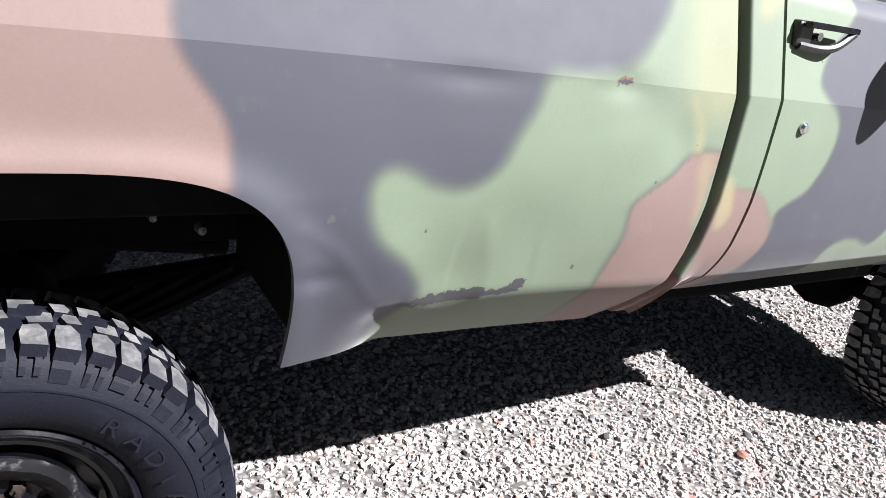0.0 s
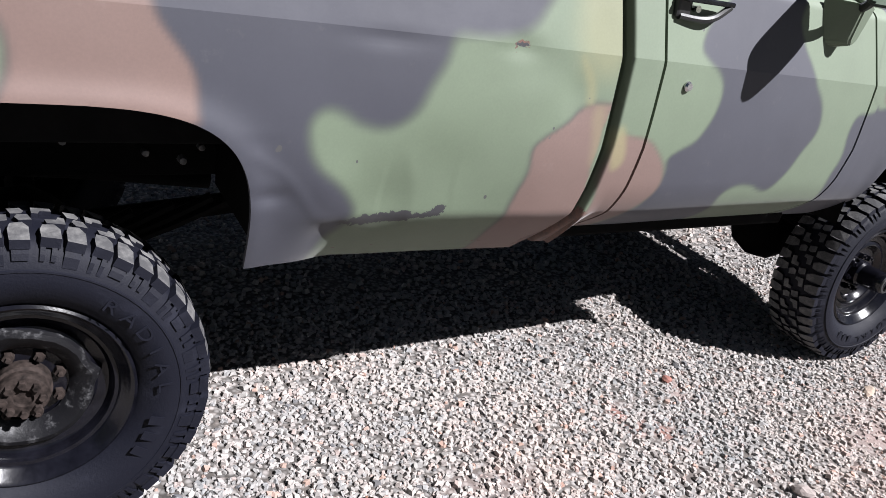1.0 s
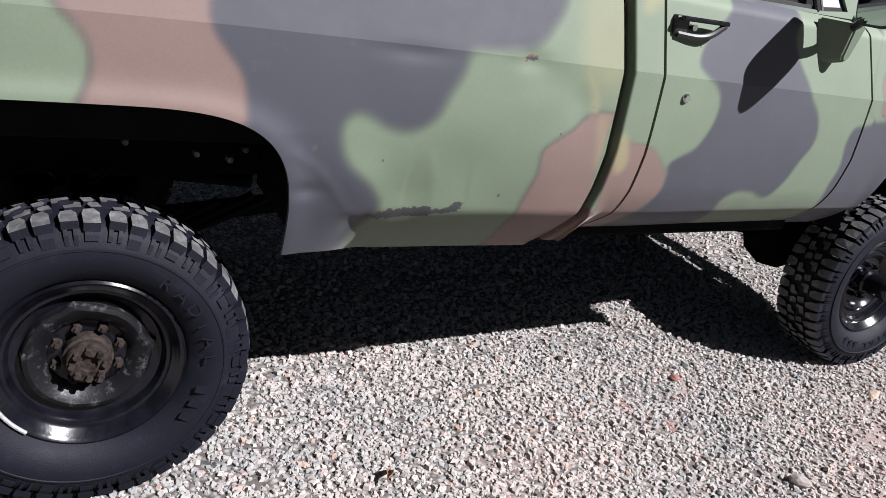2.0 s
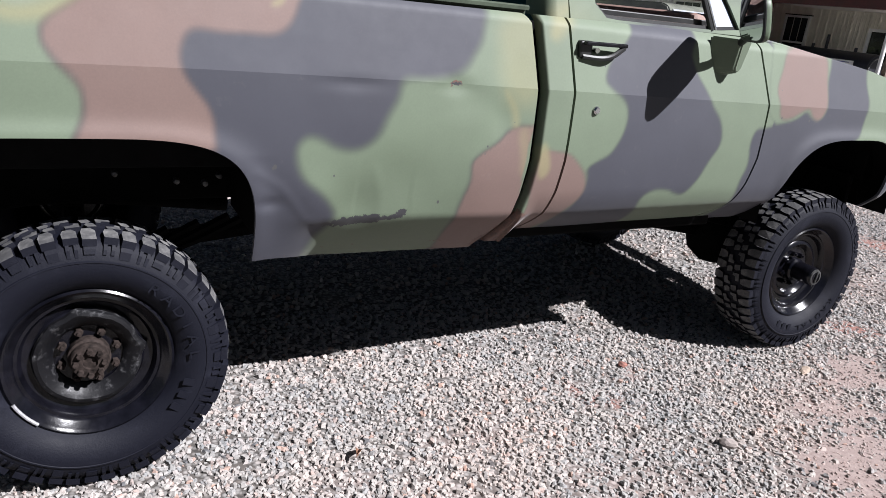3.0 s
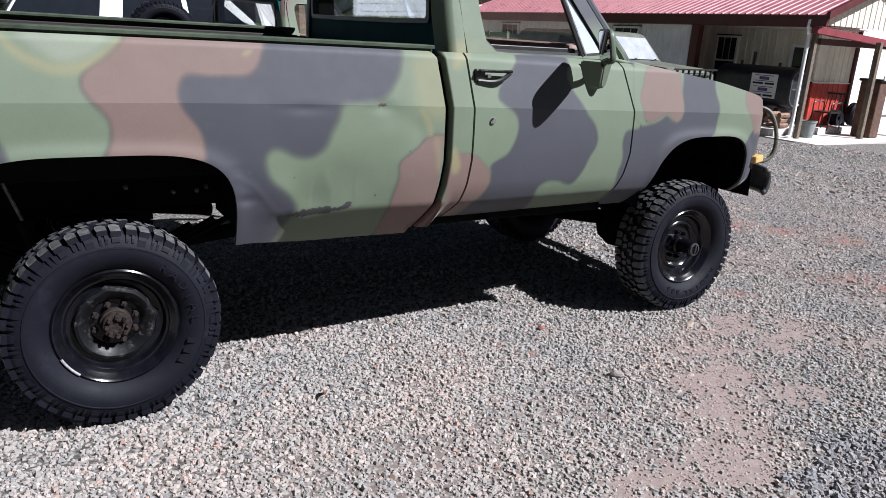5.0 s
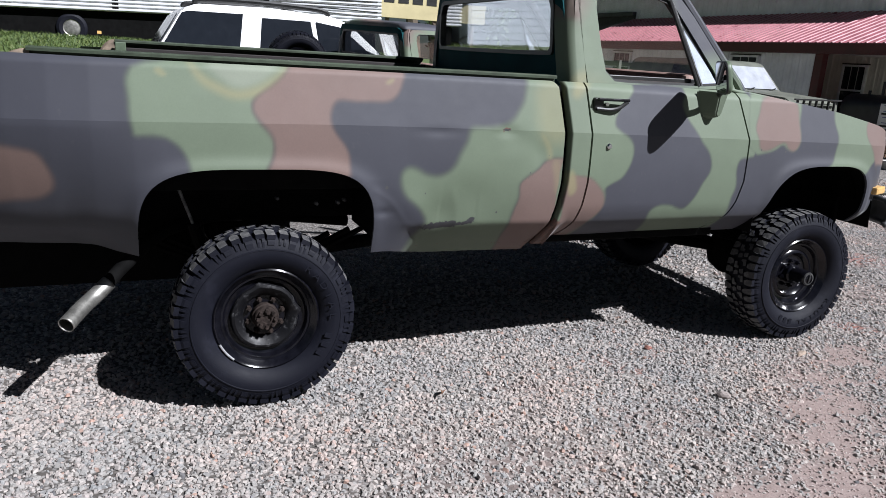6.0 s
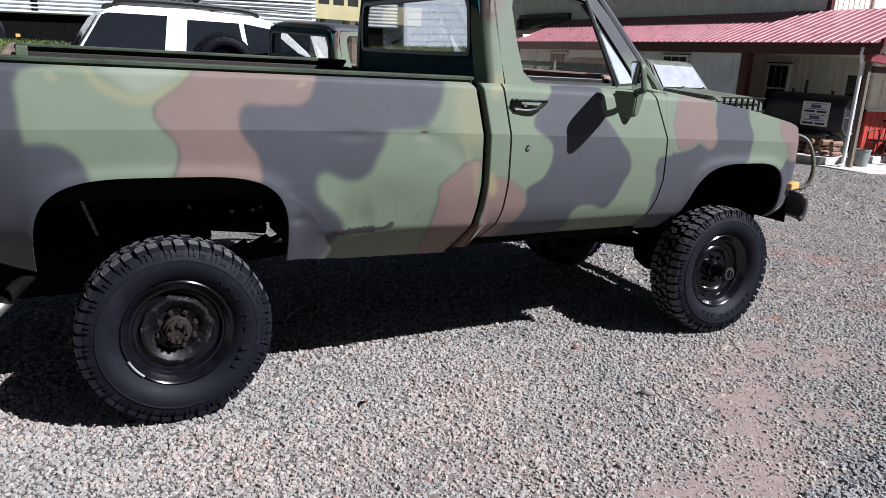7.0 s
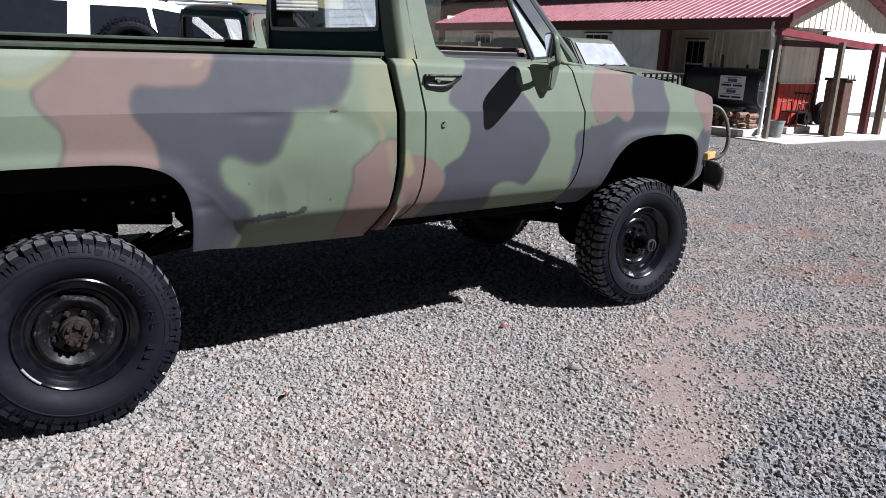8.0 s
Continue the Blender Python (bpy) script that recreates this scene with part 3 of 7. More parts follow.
def ring_frame(name, outer, inner, place, mat, parent, thick, label=""):
    """A frame between two loops of (u, v) points; place maps (u, v, depth) to the world."""
    bm = bmesh.new()
    n = len(outer)
    f0, f1, b0, b1 = ([bm.verts.new(place(*p, d)) for p in loop] for loop, d in ((outer, 0), (inner, 0), (outer, thick), (inner, thick)))
    for i in range(n):
        j = (i + 1) % n
        bm.faces.new((f0[i], f0[j], f1[j], f1[i]))
        bm.faces.new((b0[j], b0[i], b1[i], b1[j]))
        bm.faces.new((f0[j], f0[i], b0[i], b0[j]))
        bm.faces.new((f1[i], f1[j], b1[j], b1[i]))
    return part(name, bm, mat, parent, label)


def sheet(name, loop, place, mat, parent, thick=0.004, label=""):
    bm = bmesh.new()
    a = [bm.verts.new(place(*p, 0)) for p in loop]
    b = [bm.verts.new(place(*p, thick)) for p in loop]
    bm.faces.new(a)
    bm.faces.new(b[::-1])
    n = len(loop)
    for i in range(n):
        bm.faces.new((a[i], b[i], b[(i + 1) % n], a[(i + 1) % n]))
    return part(name, bm, mat, parent, label)


def glazed(ob):
    ob.visible_shadow = False
    return ob


def build_cab(far):
    def at(x, z, d):
        y = tumble(z) + d + plan(x)
        return (x, WIDE - y if far else y, z)

    outer = [(1.570, 1.560), (1.555, 1.66), (1.535, 1.80), (1.520, 1.95), (1.530, 2.02), (1.58, 2.055), (1.80, 2.065), (2.06, 2.065), (2.150, 2.045), (2.27, 1.93), (2.40, 1.78), (2.50, 1.665), (2.565, 1.560), (2.35, 1.560), (2.0, 1.560), (1.75, 1.560)]
    inner = [(1.735, 1.575), (1.680, 1.62), (1.652, 1.75), (1.628, 1.93), (1.635, 1.985), (1.67, 2.010), (1.82, 2.016), (2.04, 2.016), (2.112, 2.000), (2.20, 1.90), (2.315, 1.765), (2.40, 1.665), (2.462, 1.582), (2.35, 1.572), (2.0, 1.571), (1.80, 1.571)]
    fr = ring_frame("door_window_frame", outer, inner, at, CAMO, truck, 0.035)
    paint(fr)
    gap = ring_frame("window_seal", [(a + (b - a) * 0.03, c) for (a, c), (b, _) in zip(inner, inner)], [(1.80 + (x - 1.80) * 0.972 if x < 2.1 else x - 0.022, 1.79 + (z - 1.79) * 0.945) for x, z in inner], lambda x, z, d: at(x, z, d + 0.012), TRIM, truck, 0.022)
    bm = bmesh.new()
    for (x0, z0), (x1, z1), w in (((2.300, 1.568), (2.105, 2.01), 0.022),):
        p, q = Vector(at(x0, z0, 0.006)), Vector(at(x1, z1, 0.006))
        tube(bm, [p, (p + q) / 2, q], w / 2, 8)
    part("vent_window_post", bm, TRIM, truck)
    bm = bmesh.new()
    p, q = Vector(at(2.322, 1.572, 0.004)), Vector(at(2.124, 1.995, 0.004))
    tube(bm, [p, (p + q) / 2, q], 0.0065, 8)
    part("vent_window_frame", bm, SCUFFED, truck)
    lo, hi = sorted((at(0, 1.58, 0.032)[1], at(0, 1.58, 0.075)[1]))
    boxed("belt_seal", (1.70, lo, 1.555), (2.44, hi, 1.606), TRIM, truck)
    if far:
        glazed(sheet("door_glass", [(1.69, 1.585), (1.64, 1.96), (1.68, 2.0), (2.09, 2.0), (2.295, 1.575)], lambda x, z, d: at(x, z, d + 0.020), GLASS, truck))
    glazed(sheet("vent_glass", [(2.308, 1.575), (2.112, 1.995), (2.20, 1.90), (2.45, 1.582)], lambda x, z, d: at(x, z, d + 0.014 - 0.35 * (2.45 - x) * 0), VENTGLASS, truck))
    # rear corner pillar
    bm = bmesh.new()
    rows = 14
    grid = []
    for i in range(rows + 1):
        z = 1.560 + 0.50 * i / rows
        x0 = 1.470 - 0.01 * math.sin(math.pi * i / rows) + 0.05 * (i / rows) ** 8
        x1 = 1.562 - 0.042 * (i / rows) + 0.02 * (i / rows) ** 6
        grid.append([bm.verts.new(at(x, z, d)) for x, d in ((x0 - 0.01, 0.12), (x0 - 0.004, 0.05), (x0 + 0.012, 0.018), (x0 + 0.035, 0.002), ((x0 + x1) / 2, 0.0), (x1, 0.0), (x1 + 0.004, 0.04))])
    for p, q in zip(grid, grid[1:]):
        for i in range(6):
            bm.faces.new((p[i], p[i + 1], q[i + 1], q[i]))
    paint(part("cab_pillar", bm, CAMO, truck, smooth=True, sharp=60))
    # windshield post
    bm = bmesh.new()
    line = [(2.62, 1.555), (2.585, 1.60), (2.44, 1.755), (2.30, 1.915), (2.19, 2.035), (2.13, 2.075)]
    tube(bm, [at(x + 0.012, z, 0.03) for x, z in line], 0.028, 10)
    paint(part("windshield_post", bm, CAMO, truck, smooth=True))


build_cab(False)
build_cab(True)

# roof: a crowned shell
bm = bmesh.new()
rows = []
for i in range(15):
    u = i / 14
    x = 1.475 + 0.69 * u
    row = []
    for j in range(25):
        v = -1 + 2 * j / 24
        y = WIDE / 2 + (WIDE / 2 - 0.165) * v
        z = 2.065 + 0.085 * (1 - abs(v) ** 5) ** 0.5 * (1 - abs(2 * u - 1) ** 6) ** 0.5
        row.append(bm.verts.new((x, y, z)))
    rows.append(row)
for p, q in zip(rows, rows[1:]):
    for j in range(24):
        bm.faces.new((p[j], q[j], q[j + 1], p[j + 1]))
roof = part("roof", bm, CAMO, truck, smooth=True)
roof.modifiers.new("sheet", "SOLIDIFY").thickness = 0.02
paint(roof)

# rear wall of the cab with its window
yz = lambda y, z, d: (1.470 + d - 0.03 * (z - 1.56), y, z)
o = [(0.11, 0.95), (0.09, 1.30), (0.09, 1.56), (0.15, 1.90), (0.20, 2.04), (0.30, 2.07), (1.72, 2.07), (1.82, 2.04), (1.87, 1.90), (1.93, 1.56), (1.93, 1.30), (1.91, 0.95), (1.4, 0.95), (0.6, 0.95)]
i_ = [(0.24, 1.685), (0.225, 1.70), (0.222, 1.75), (0.235, 1.93), (0.26, 1.985), (0.30, 2.0), (1.72, 2.0), (1.76, 1.985), (1.785, 1.93), (1.798, 1.75), (1.795, 1.70), (1.78, 1.685), (1.4, 1.68), (0.6, 1.68)]
ring_frame("cab_rear_wall", o, i_, yz, DARKGREEN, truck, 0.03, "dark green painted cab rear wall")
ring_frame("rear_window_seal", i_, [(1.01 + (y - 1.01) * 0.965, 1.84 + (z - 1.84) * 0.86) for y, z in i_], lambda y, z, d: yz(y, z, d - 0.012), TRIM, truck, 0.03)
glazed(sheet("rear_window", [(0.23, 1.69), (0.24, 1.99), (1.78, 1.99), (1.79, 1.69)], lambda y, z, d: yz(y, z, d + 0.008), REARGLASS, truck))
ws = lambda y, z, d: (2.60 - (z - 1.58) * 0.90 + d, y, z)
glazed(sheet("windshield", [(0.13, 1.575), (0.20, 2.04), (1.82, 2.04), (1.89, 1.575)], ws, GLASS, truck))

# hood and cowl
bm = bmesh.new()
rows = []
for i in range(40):
    x = 2.50 + 1.405 * i / 39
    row = []
    for j in range(29):
        v = -1 + 2 * j / 28
        inn = 0.062 + 0.03 * max(0, (x - 3.0) / 0.9) ** 2 + 0.10 * max(0, (x - 3.66) / 0.25) ** 2.2
        y = WIDE / 2 + (WIDE / 2 - inn) * v
        z = hood_line(x) + 0.030 * (1 - v ** 4) - 0.012 * math.exp(-((abs(v) - 0.55) / 0.06) ** 2)
        row.append(bm.verts.new((x, y, z + 0.002)))
    rows.append(row)
for p, q in zip(rows, rows[1:]):
    for j in range(28):
        bm.faces.new((p[j], q[j], q[j + 1], p[j + 1]))
hood = part("hood", bm, CAMO, truck, smooth=True)
hood.modifiers.new("sheet", "SOLIDIFY").thickness = 0.02
paint(hood)

# grille, bumper, guard
BUMPER = plain("weathered_black_steel", (0.040, 0.040, 0.042), 0.5, vary=0.5, scale=14)
GUARD = plain("tan_olive_paint", (0.075, 0.068, 0.048), 0.55, vary=0.3, scale=12)
boxed("radiator_support", (3.70, 0.16, 0.90), (3.80, 1.86, 1.34), BLACK, truck)
boxed("grille_surround", (3.80, 0.15, 1.27), (3.855, 1.87, 1.345), RAILGREEN, truck, 0.012)
boxed("grille_surround", (3.79, 0.15, 0.92), (3.85, 1.87, 0.97), RAILGREEN, truck, 0.012)
for k in range(6):
    boxed("grille_bar", (3.815, 0.42, 0.985 + 0.048 * k), (3.845, 1.60, 1.008 + 0.048 * k), TRIM, truck, 0.004)
for y in (0.28, 1.74):
    bm = bmesh.new()
    box(bm, (3.80, y - 0.11, 1.00), (3.852, y + 0.11, 1.24), 0.012)
    part("headlight", bm, CHROME, truck)
for far in (False, True):
    f = (lambda y: WIDE - y) if far else (lambda y: y)
    m = pose(3.868, f(0.046), 0.985, 0, 0, (-20 if far else 20))
    bm = bmesh.new()
    box(bm, (-0.115, -0.004, -0.023), (0.035, 0.05, 0.023), 0.008, m)
    part("marker_lamp", bm, AMBER, truck, "amber corner marker lamp")
    # hoop of flat bar on the bumper
    bm = bmesh.new()
    pts = soft_line([(3.93, f(0.34), 1.285), (4.05, f(0.30), 1.292), (4.135, f(0.24), 1.27), (4.17, f(0.20), 1.19), (4.172, f(0.17), 1.08), (4.15, f(0.17), 0.98), (4.09, f(0.19), 0.935), (4.00, f(0.24), 0.93)], 5)
    tube(bm, pts, 0.014, 10)
    part("brush_guard", bm, GUARD, truck, "olive bent steel guard on the bumper", smooth=True)
bm = bmesh.new()
rows = []
prof = [(0.0, 0.745), (0.035, 0.76), (0.055, 0.80), (0.06, 0.85), (0.045, 0.905), (0.0, 0.925)]
for k in range(33):
    v = -1 + 2 * k / 32
    y = WIDE / 2 + (WIDE / 2 - 0.012) * v
    x0 = 4.05 - 0.12 * abs(v) ** 9 - 0.03 * v * v
    rows.append([bm.verts.new((x0 + a, y, b)) for a, b in prof])
for p, q in zip(rows, rows[1:]):
    for i in range(len(prof) - 1):
        bm.faces.new((p[i], p[i + 1], q[i + 1], q[i]))
bumper = part("front_bumper", bm, BUMPER, truck, "black steel front bumper", smooth=True)
bumper.modifiers.new("sheet", "SOLIDIFY").thickness = 0.03
for y in (0.5, 1.52):
    boxed("bumper_bracket", (3.70, y - 0.03, 0.76), (4.00, y + 0.03, 0.84), BLACK, truck)

# ---- bed ----
boxed("bed_floor", (-1.20, 0.17, 1.02), (1.40, WIDE - 0.17, 1.05), BLACK, truck)
boxed("bed_front_wall", (1.375, 0.085, 1.02), (1.405, WIDE - 0.085, 1.545), DARKGREEN, truck)
bm = bmesh.new()
box(bm, (-1.235, 0.10, 0.98), (-1.195, WIDE - 0.10, 1.535), 0.01)
for v in bm.verts:
    v.co.x += 0.20 * (v.co.y - 0.1)
part("tailgate", bm, RAILGREEN, truck)
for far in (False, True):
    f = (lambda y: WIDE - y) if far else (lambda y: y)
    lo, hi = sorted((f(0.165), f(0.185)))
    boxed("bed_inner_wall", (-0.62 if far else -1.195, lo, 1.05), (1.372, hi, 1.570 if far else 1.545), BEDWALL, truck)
    bm = bmesh.new()
    lift = 0.026 if far else 0.0
    rings = [[bm.verts.new((x, f(y + plan(x)), z + lift)) for y, z in ((0.072, 1.530), (0.072, 1.573), (0.049, 1.573), (0.049, 1.584), (0.054, 1.589), (0.152, 1.589), (0.158, 1.582), (0.158, 1.572 if far else 1.530))] for x in steps(-0.645 if far else -0.915, 1.375, 0.13)]
    for p_, q_ in zip(rings, rings[1:]):
        for i in range(8):
            bm.faces.new((p_[i], q_[i], q_[(i + 1) % 8], p_[(i + 1) % 8]))
    bm.faces.new(rings[0])
    bm.faces.new(rings[-1][::-1])
    part("bed_rail", bm, RAILDARK, truck, "dark olive bed rail, worn")
    lo, hi = sorted((f(0.187), f(0.40)))
    boxed("wheel_housing", (-0.55, lo, 1.05), (0.46, hi, 1.24), BLACK, truck, 0.04)
    lo, hi = sorted((f(0.19), f(0.225)))
    a = -0.645 if far else -0.90
    boxed("stake_pocket", (a, lo, 1.20), (a + 0.06, hi, 1.600 if far else 1.574), RAILGREEN, truck, 0.004)
    # rounded top of the rear corner
    bm = bmesh.new()
    rings = []
    for k in range(9):
        t = k / 8
        x, top = a - 0.005 - (0.10 if far else 0.16) * t, 1.592 + (0.022 if far else -0.012) - 0.10 * t ** 2.2
        rings.append([bm.verts.new((x, f(y + plan(x)), z)) for y, z in ((0.060, top - 0.10), (0.056, top - 0.02), (0.072, top), (0.125, top), (0.145, top - 0.02), (0.145, top - 0.10))])
    for p_, q_ in zip(rings, rings[1:]):
        for i in range(6):
            bm.faces.new((p_[i], q_[i], q_[(i + 1) % 6], p_[(i + 1) % 6]))
    bm.faces.new(rings[0])
    bm.faces.new(rings[-1][::-1])
    part("bed_corner_cap", bm, TANCAP, truck, "worn tan corner cap", smooth=True, sharp=40)
# added black sheets that keep the wheel wells dark and hide lit ground behind
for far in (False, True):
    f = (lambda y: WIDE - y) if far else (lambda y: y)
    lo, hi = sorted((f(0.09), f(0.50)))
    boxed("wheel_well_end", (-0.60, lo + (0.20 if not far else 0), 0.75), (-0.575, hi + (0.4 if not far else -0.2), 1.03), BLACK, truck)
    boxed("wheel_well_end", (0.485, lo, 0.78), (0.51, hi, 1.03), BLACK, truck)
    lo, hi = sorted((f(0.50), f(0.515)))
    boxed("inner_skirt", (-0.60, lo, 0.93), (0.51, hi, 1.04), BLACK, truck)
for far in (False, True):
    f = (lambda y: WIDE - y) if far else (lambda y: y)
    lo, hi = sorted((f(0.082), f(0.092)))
    # added black sheet hides the bed wall so the well's top stays dark
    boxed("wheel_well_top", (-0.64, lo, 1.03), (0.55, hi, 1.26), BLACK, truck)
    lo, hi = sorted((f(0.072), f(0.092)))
    # added black sheet stops sun leaking through the gap between bed and cab
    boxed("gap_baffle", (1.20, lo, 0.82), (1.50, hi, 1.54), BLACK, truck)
# added black sheet hides lit ground, so the space below the bed stays dark
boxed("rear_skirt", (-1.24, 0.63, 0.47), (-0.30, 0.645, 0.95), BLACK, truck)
boxed("rear_bumper", (-1.42, 0.05, 0.74), (-1.26, WIDE - 0.05, 0.92), TRIM, truck, 0.02)
boxed("bed_crossmember", (-1.20, 0.12, 0.95), (-1.12, WIDE - 0.12, 1.02), BLACK, truck)
for x in (-0.7, 0.55, 1.2):
    boxed("bed_crossmember", (x, 0.12, 0.95), (x + 0.08, WIDE - 0.12, 1.02), BLACK, truck)

# ---- cab inside ----
boxed("cab_floor", (1.48, 0.10, 0.86), (2.75, WIDE - 0.10, 0.90), BLACK, truck)
boxed("firewall", (2.68, 0.10, 0.80), (2.72, WIDE - 0.10, 1.52), BLACK, truck)
boxed("seat_cushion", (1.62, 0.16, 1.02), (2.08, WIDE - 0.16, 1.20), VINYL, truck, 0.05)
boxed("seat_backrest", (1.49, 0.16, 1.10), (1.63, WIDE - 0.16, 1.60), VINYL, truck, 0.05)
boxed("seat_base", (1.55, 0.20, 0.90), (2.05, WIDE - 0.20, 1.02), BLACK, truck, 0.01)
boxed("dashboard", (2.30, 0.13, 1.28), (2.62, WIDE - 0.13, 1.575), PALEVINYL, truck, 0.04)
boxed("dash_pad", (2.27, 0.15, 1.560), (2.50, WIDE - 0.15, 1.630), PALEVINYL, truck, 0.025)
for far in (False, True):
    f = (lambda y: WIDE - y) if far else (lambda y: y)
    lo, hi = sorted((f(0.10), f(0.15)))
    boxed("door_trim_panel", (1.64, lo, 0.95), (2.52, hi, 1.675 if far else 1.585), DARKVINYL, truck, 0.012)
bm = bmesh.new()
sm = pose(2.20, 1.48, 1.50, 0, -62, 0)
ringp = [(sm @ Vector((0.19 * math.cos(a), 0.19 * math.sin(a), 0))) for a in [2 * math.pi * k / 28 for k in range(29)]]
tube(bm, ringp, 0.012, 8, caps=False)
tube(bm, [sm @ Vector((-0.19, 0, 0)), sm @ Vector((0, 0, -0.03)), sm @ Vector((0.19, 0, 0))], 0.012, 8)
tube(bm, [sm @ Vector((0, 0, -0.03)), sm @ Vector((0, 0, -0.25))], 0.025, 8)
part("steering_wheel", bm, TRIM, truck, smooth=True)

# ---- door fittings ----
def door_handle(far):
    f = (lambda y: WIDE - y) if far else (lambda y: y)
    bm = bmesh.new()
    lo, hi = sorted((f(-0.038), f(0.006)))
    box(bm, (1.570, lo, 1.436), (1.625, hi, 1.494), 0.008)
    h = part("door_handle", bm, TRIM, truck, "black pull handle")
    bm = bmesh.new()
    lo, hi = sorted((f(-0.060), f(-0.040)))
    box(bm, (1.578, lo, 1.480), (1.765, hi, 1.494), 0.004)
    part("handle_bar", bm, RIMBLACK, h)
    bm = bmesh.new()
    pts = soft_line([(1.585, f(-0.032), 1.440), (1.66, f(-0.040), 1.437), (1.71, f(-0.046), 1.448), (1.755, f(-0.050), 1.480)], 5)
    tube(bm, pts, 0.010, 8)
    part("handle_grip", bm, TRIM, h, smooth=True)
    bm = bmesh.new()
    tube(bm, [(1.640, f(-0.046), 1.464), (1.640, f(-0.008), 1.464)], 0.010, 10)
    part("handle_button", bm, CHROME, h)
    bm = bmesh.new()
    lathe(bm, [(0, -0.016), (0.010, -0.016), (0.015, -0.010), (0.016, 0.02)], 16, Matrix.Translation((1.673, f(-0.042), 1.256)) @ (Matrix.Rotation(math.pi, 4, "Z") if far else Matrix()))
    part("door_lock", bm, CHROME, truck, "round chrome key lock", smooth=True)


door_handle(False)
door_handle(True)


def door_mirror(far):
    f = (lambda y: WIDE - y) if far else (lambda y: y)
    # tapered foot on the door skin
    bm = bmesh.new()
    back = [(2.240, 1.552), (2.388, 1.550), (2.374, 1.418), (2.350, 1.402), (2.285, 1.402), (2.262, 1.422)]
    front = [(2.322, 1.549), (2.378, 1.547), (2.367, 1.438), (2.356, 1.422), (2.336, 1.422), (2.328, 1.438)]
    a = [bm.verts.new((x, f(0.02), z)) for x, z in back]
    b = [bm.verts.new((x, f(-0.076 if z > 1.5 else -0.054), z)) for x, z in front]
    bm.faces.new(a)
    bm.faces.new(b[::-1])
    for i in range(6):
        bm.faces.new((a[i], b[i], b[(i + 1) % 6], a[(i + 1) % 6]))
    bmesh.ops.bevel(bm, geom=list(bm.edges), offset=0.006, segments=2, affect="EDGES")
    foot = part("mirror_foot", bm, CAMO, truck, "olive mirror foot on the door")
    paint(foot)
    # arm and head
    bm = bmesh.new()
    tube(bm, soft_line([(2.335, f(-0.04), 1.530), (2.310, f(-0.09), 1.552), (2.270, f(-0.14), 1.590)], 5), 0.015, 10)
    part("mirror_arm", bm, TRIM, foot, smooth=True)
    m = pose(2.203, f(-0.212), 1.630, 0, -9, (30 if far else -30))

    def pad(name, stations, mat, parent, label=""):
        bm = bmesh.new()
        rings = []
        for x, k in stations:
            ring = []
            for i in range(40):
                a = 2 * math.pi * i / 40
                c, q = math.cos(a), math.sin(a)
                ring.append(bm.verts.new((x, 0.128 * k * math.copysign(abs(c) ** 0.42, c), 0.082 * k * math.copysign(abs(q) ** 0.42, q))))
            rings.append(ring)
        for p_, q_ in zip(rings, rings[1:]):
            for i in range(40):
                bm.faces.new((p_[i], p_[(i + 1) % 40], q_[(i + 1) % 40], q_[i]))
        bm.faces.new(rings[0][::-1])
        bm.faces.new(rings[-1])
        bmesh.ops.transform(bm, matrix=m, verts=bm.verts)
        return part(name, bm, mat, parent, label, smooth=True, sharp=50)

    head = pad("mirror_head", ((-0.010, 0.955), (-0.010, 1.0), (0.002, 1.0), (0.010, 0.965), (0.016, 0.86), (0.019, 0.62)), RAILGREEN, truck, "olive-painted rectangular door mirror")
    pad("mirror_rim", ((-0.0135, 0.90), (-0.0145, 0.97), (-0.0125, 1.005), (-0.008, 1.005)), TRIM, head)
    pad("mirror_glass", ((-0.0152, 0.90), (-0.0136, 0.90)), MIRROR, head)


door_mirror(False)
door_mirror(True)


def cab_step(far):
    f = (lambda y: WIDE - y) if far else (lambda y: y)
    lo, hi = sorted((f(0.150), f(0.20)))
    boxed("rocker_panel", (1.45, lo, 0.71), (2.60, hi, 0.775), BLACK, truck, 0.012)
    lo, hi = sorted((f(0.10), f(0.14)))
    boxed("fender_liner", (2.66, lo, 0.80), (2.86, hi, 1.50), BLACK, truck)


cab_step(False)
cab_step(True)
# inner front wheel housings, bulkhead
for far in (False, True):
    f = (lambda y: WIDE - y) if far else (lambda y: y)
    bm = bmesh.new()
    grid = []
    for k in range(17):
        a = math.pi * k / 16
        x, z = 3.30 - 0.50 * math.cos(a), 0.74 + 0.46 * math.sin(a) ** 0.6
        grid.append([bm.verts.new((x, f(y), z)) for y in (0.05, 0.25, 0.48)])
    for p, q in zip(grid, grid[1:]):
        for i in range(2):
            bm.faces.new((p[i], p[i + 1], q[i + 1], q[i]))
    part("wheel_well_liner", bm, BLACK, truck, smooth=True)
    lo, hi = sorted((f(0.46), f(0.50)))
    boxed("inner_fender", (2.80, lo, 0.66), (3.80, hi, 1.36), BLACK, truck)

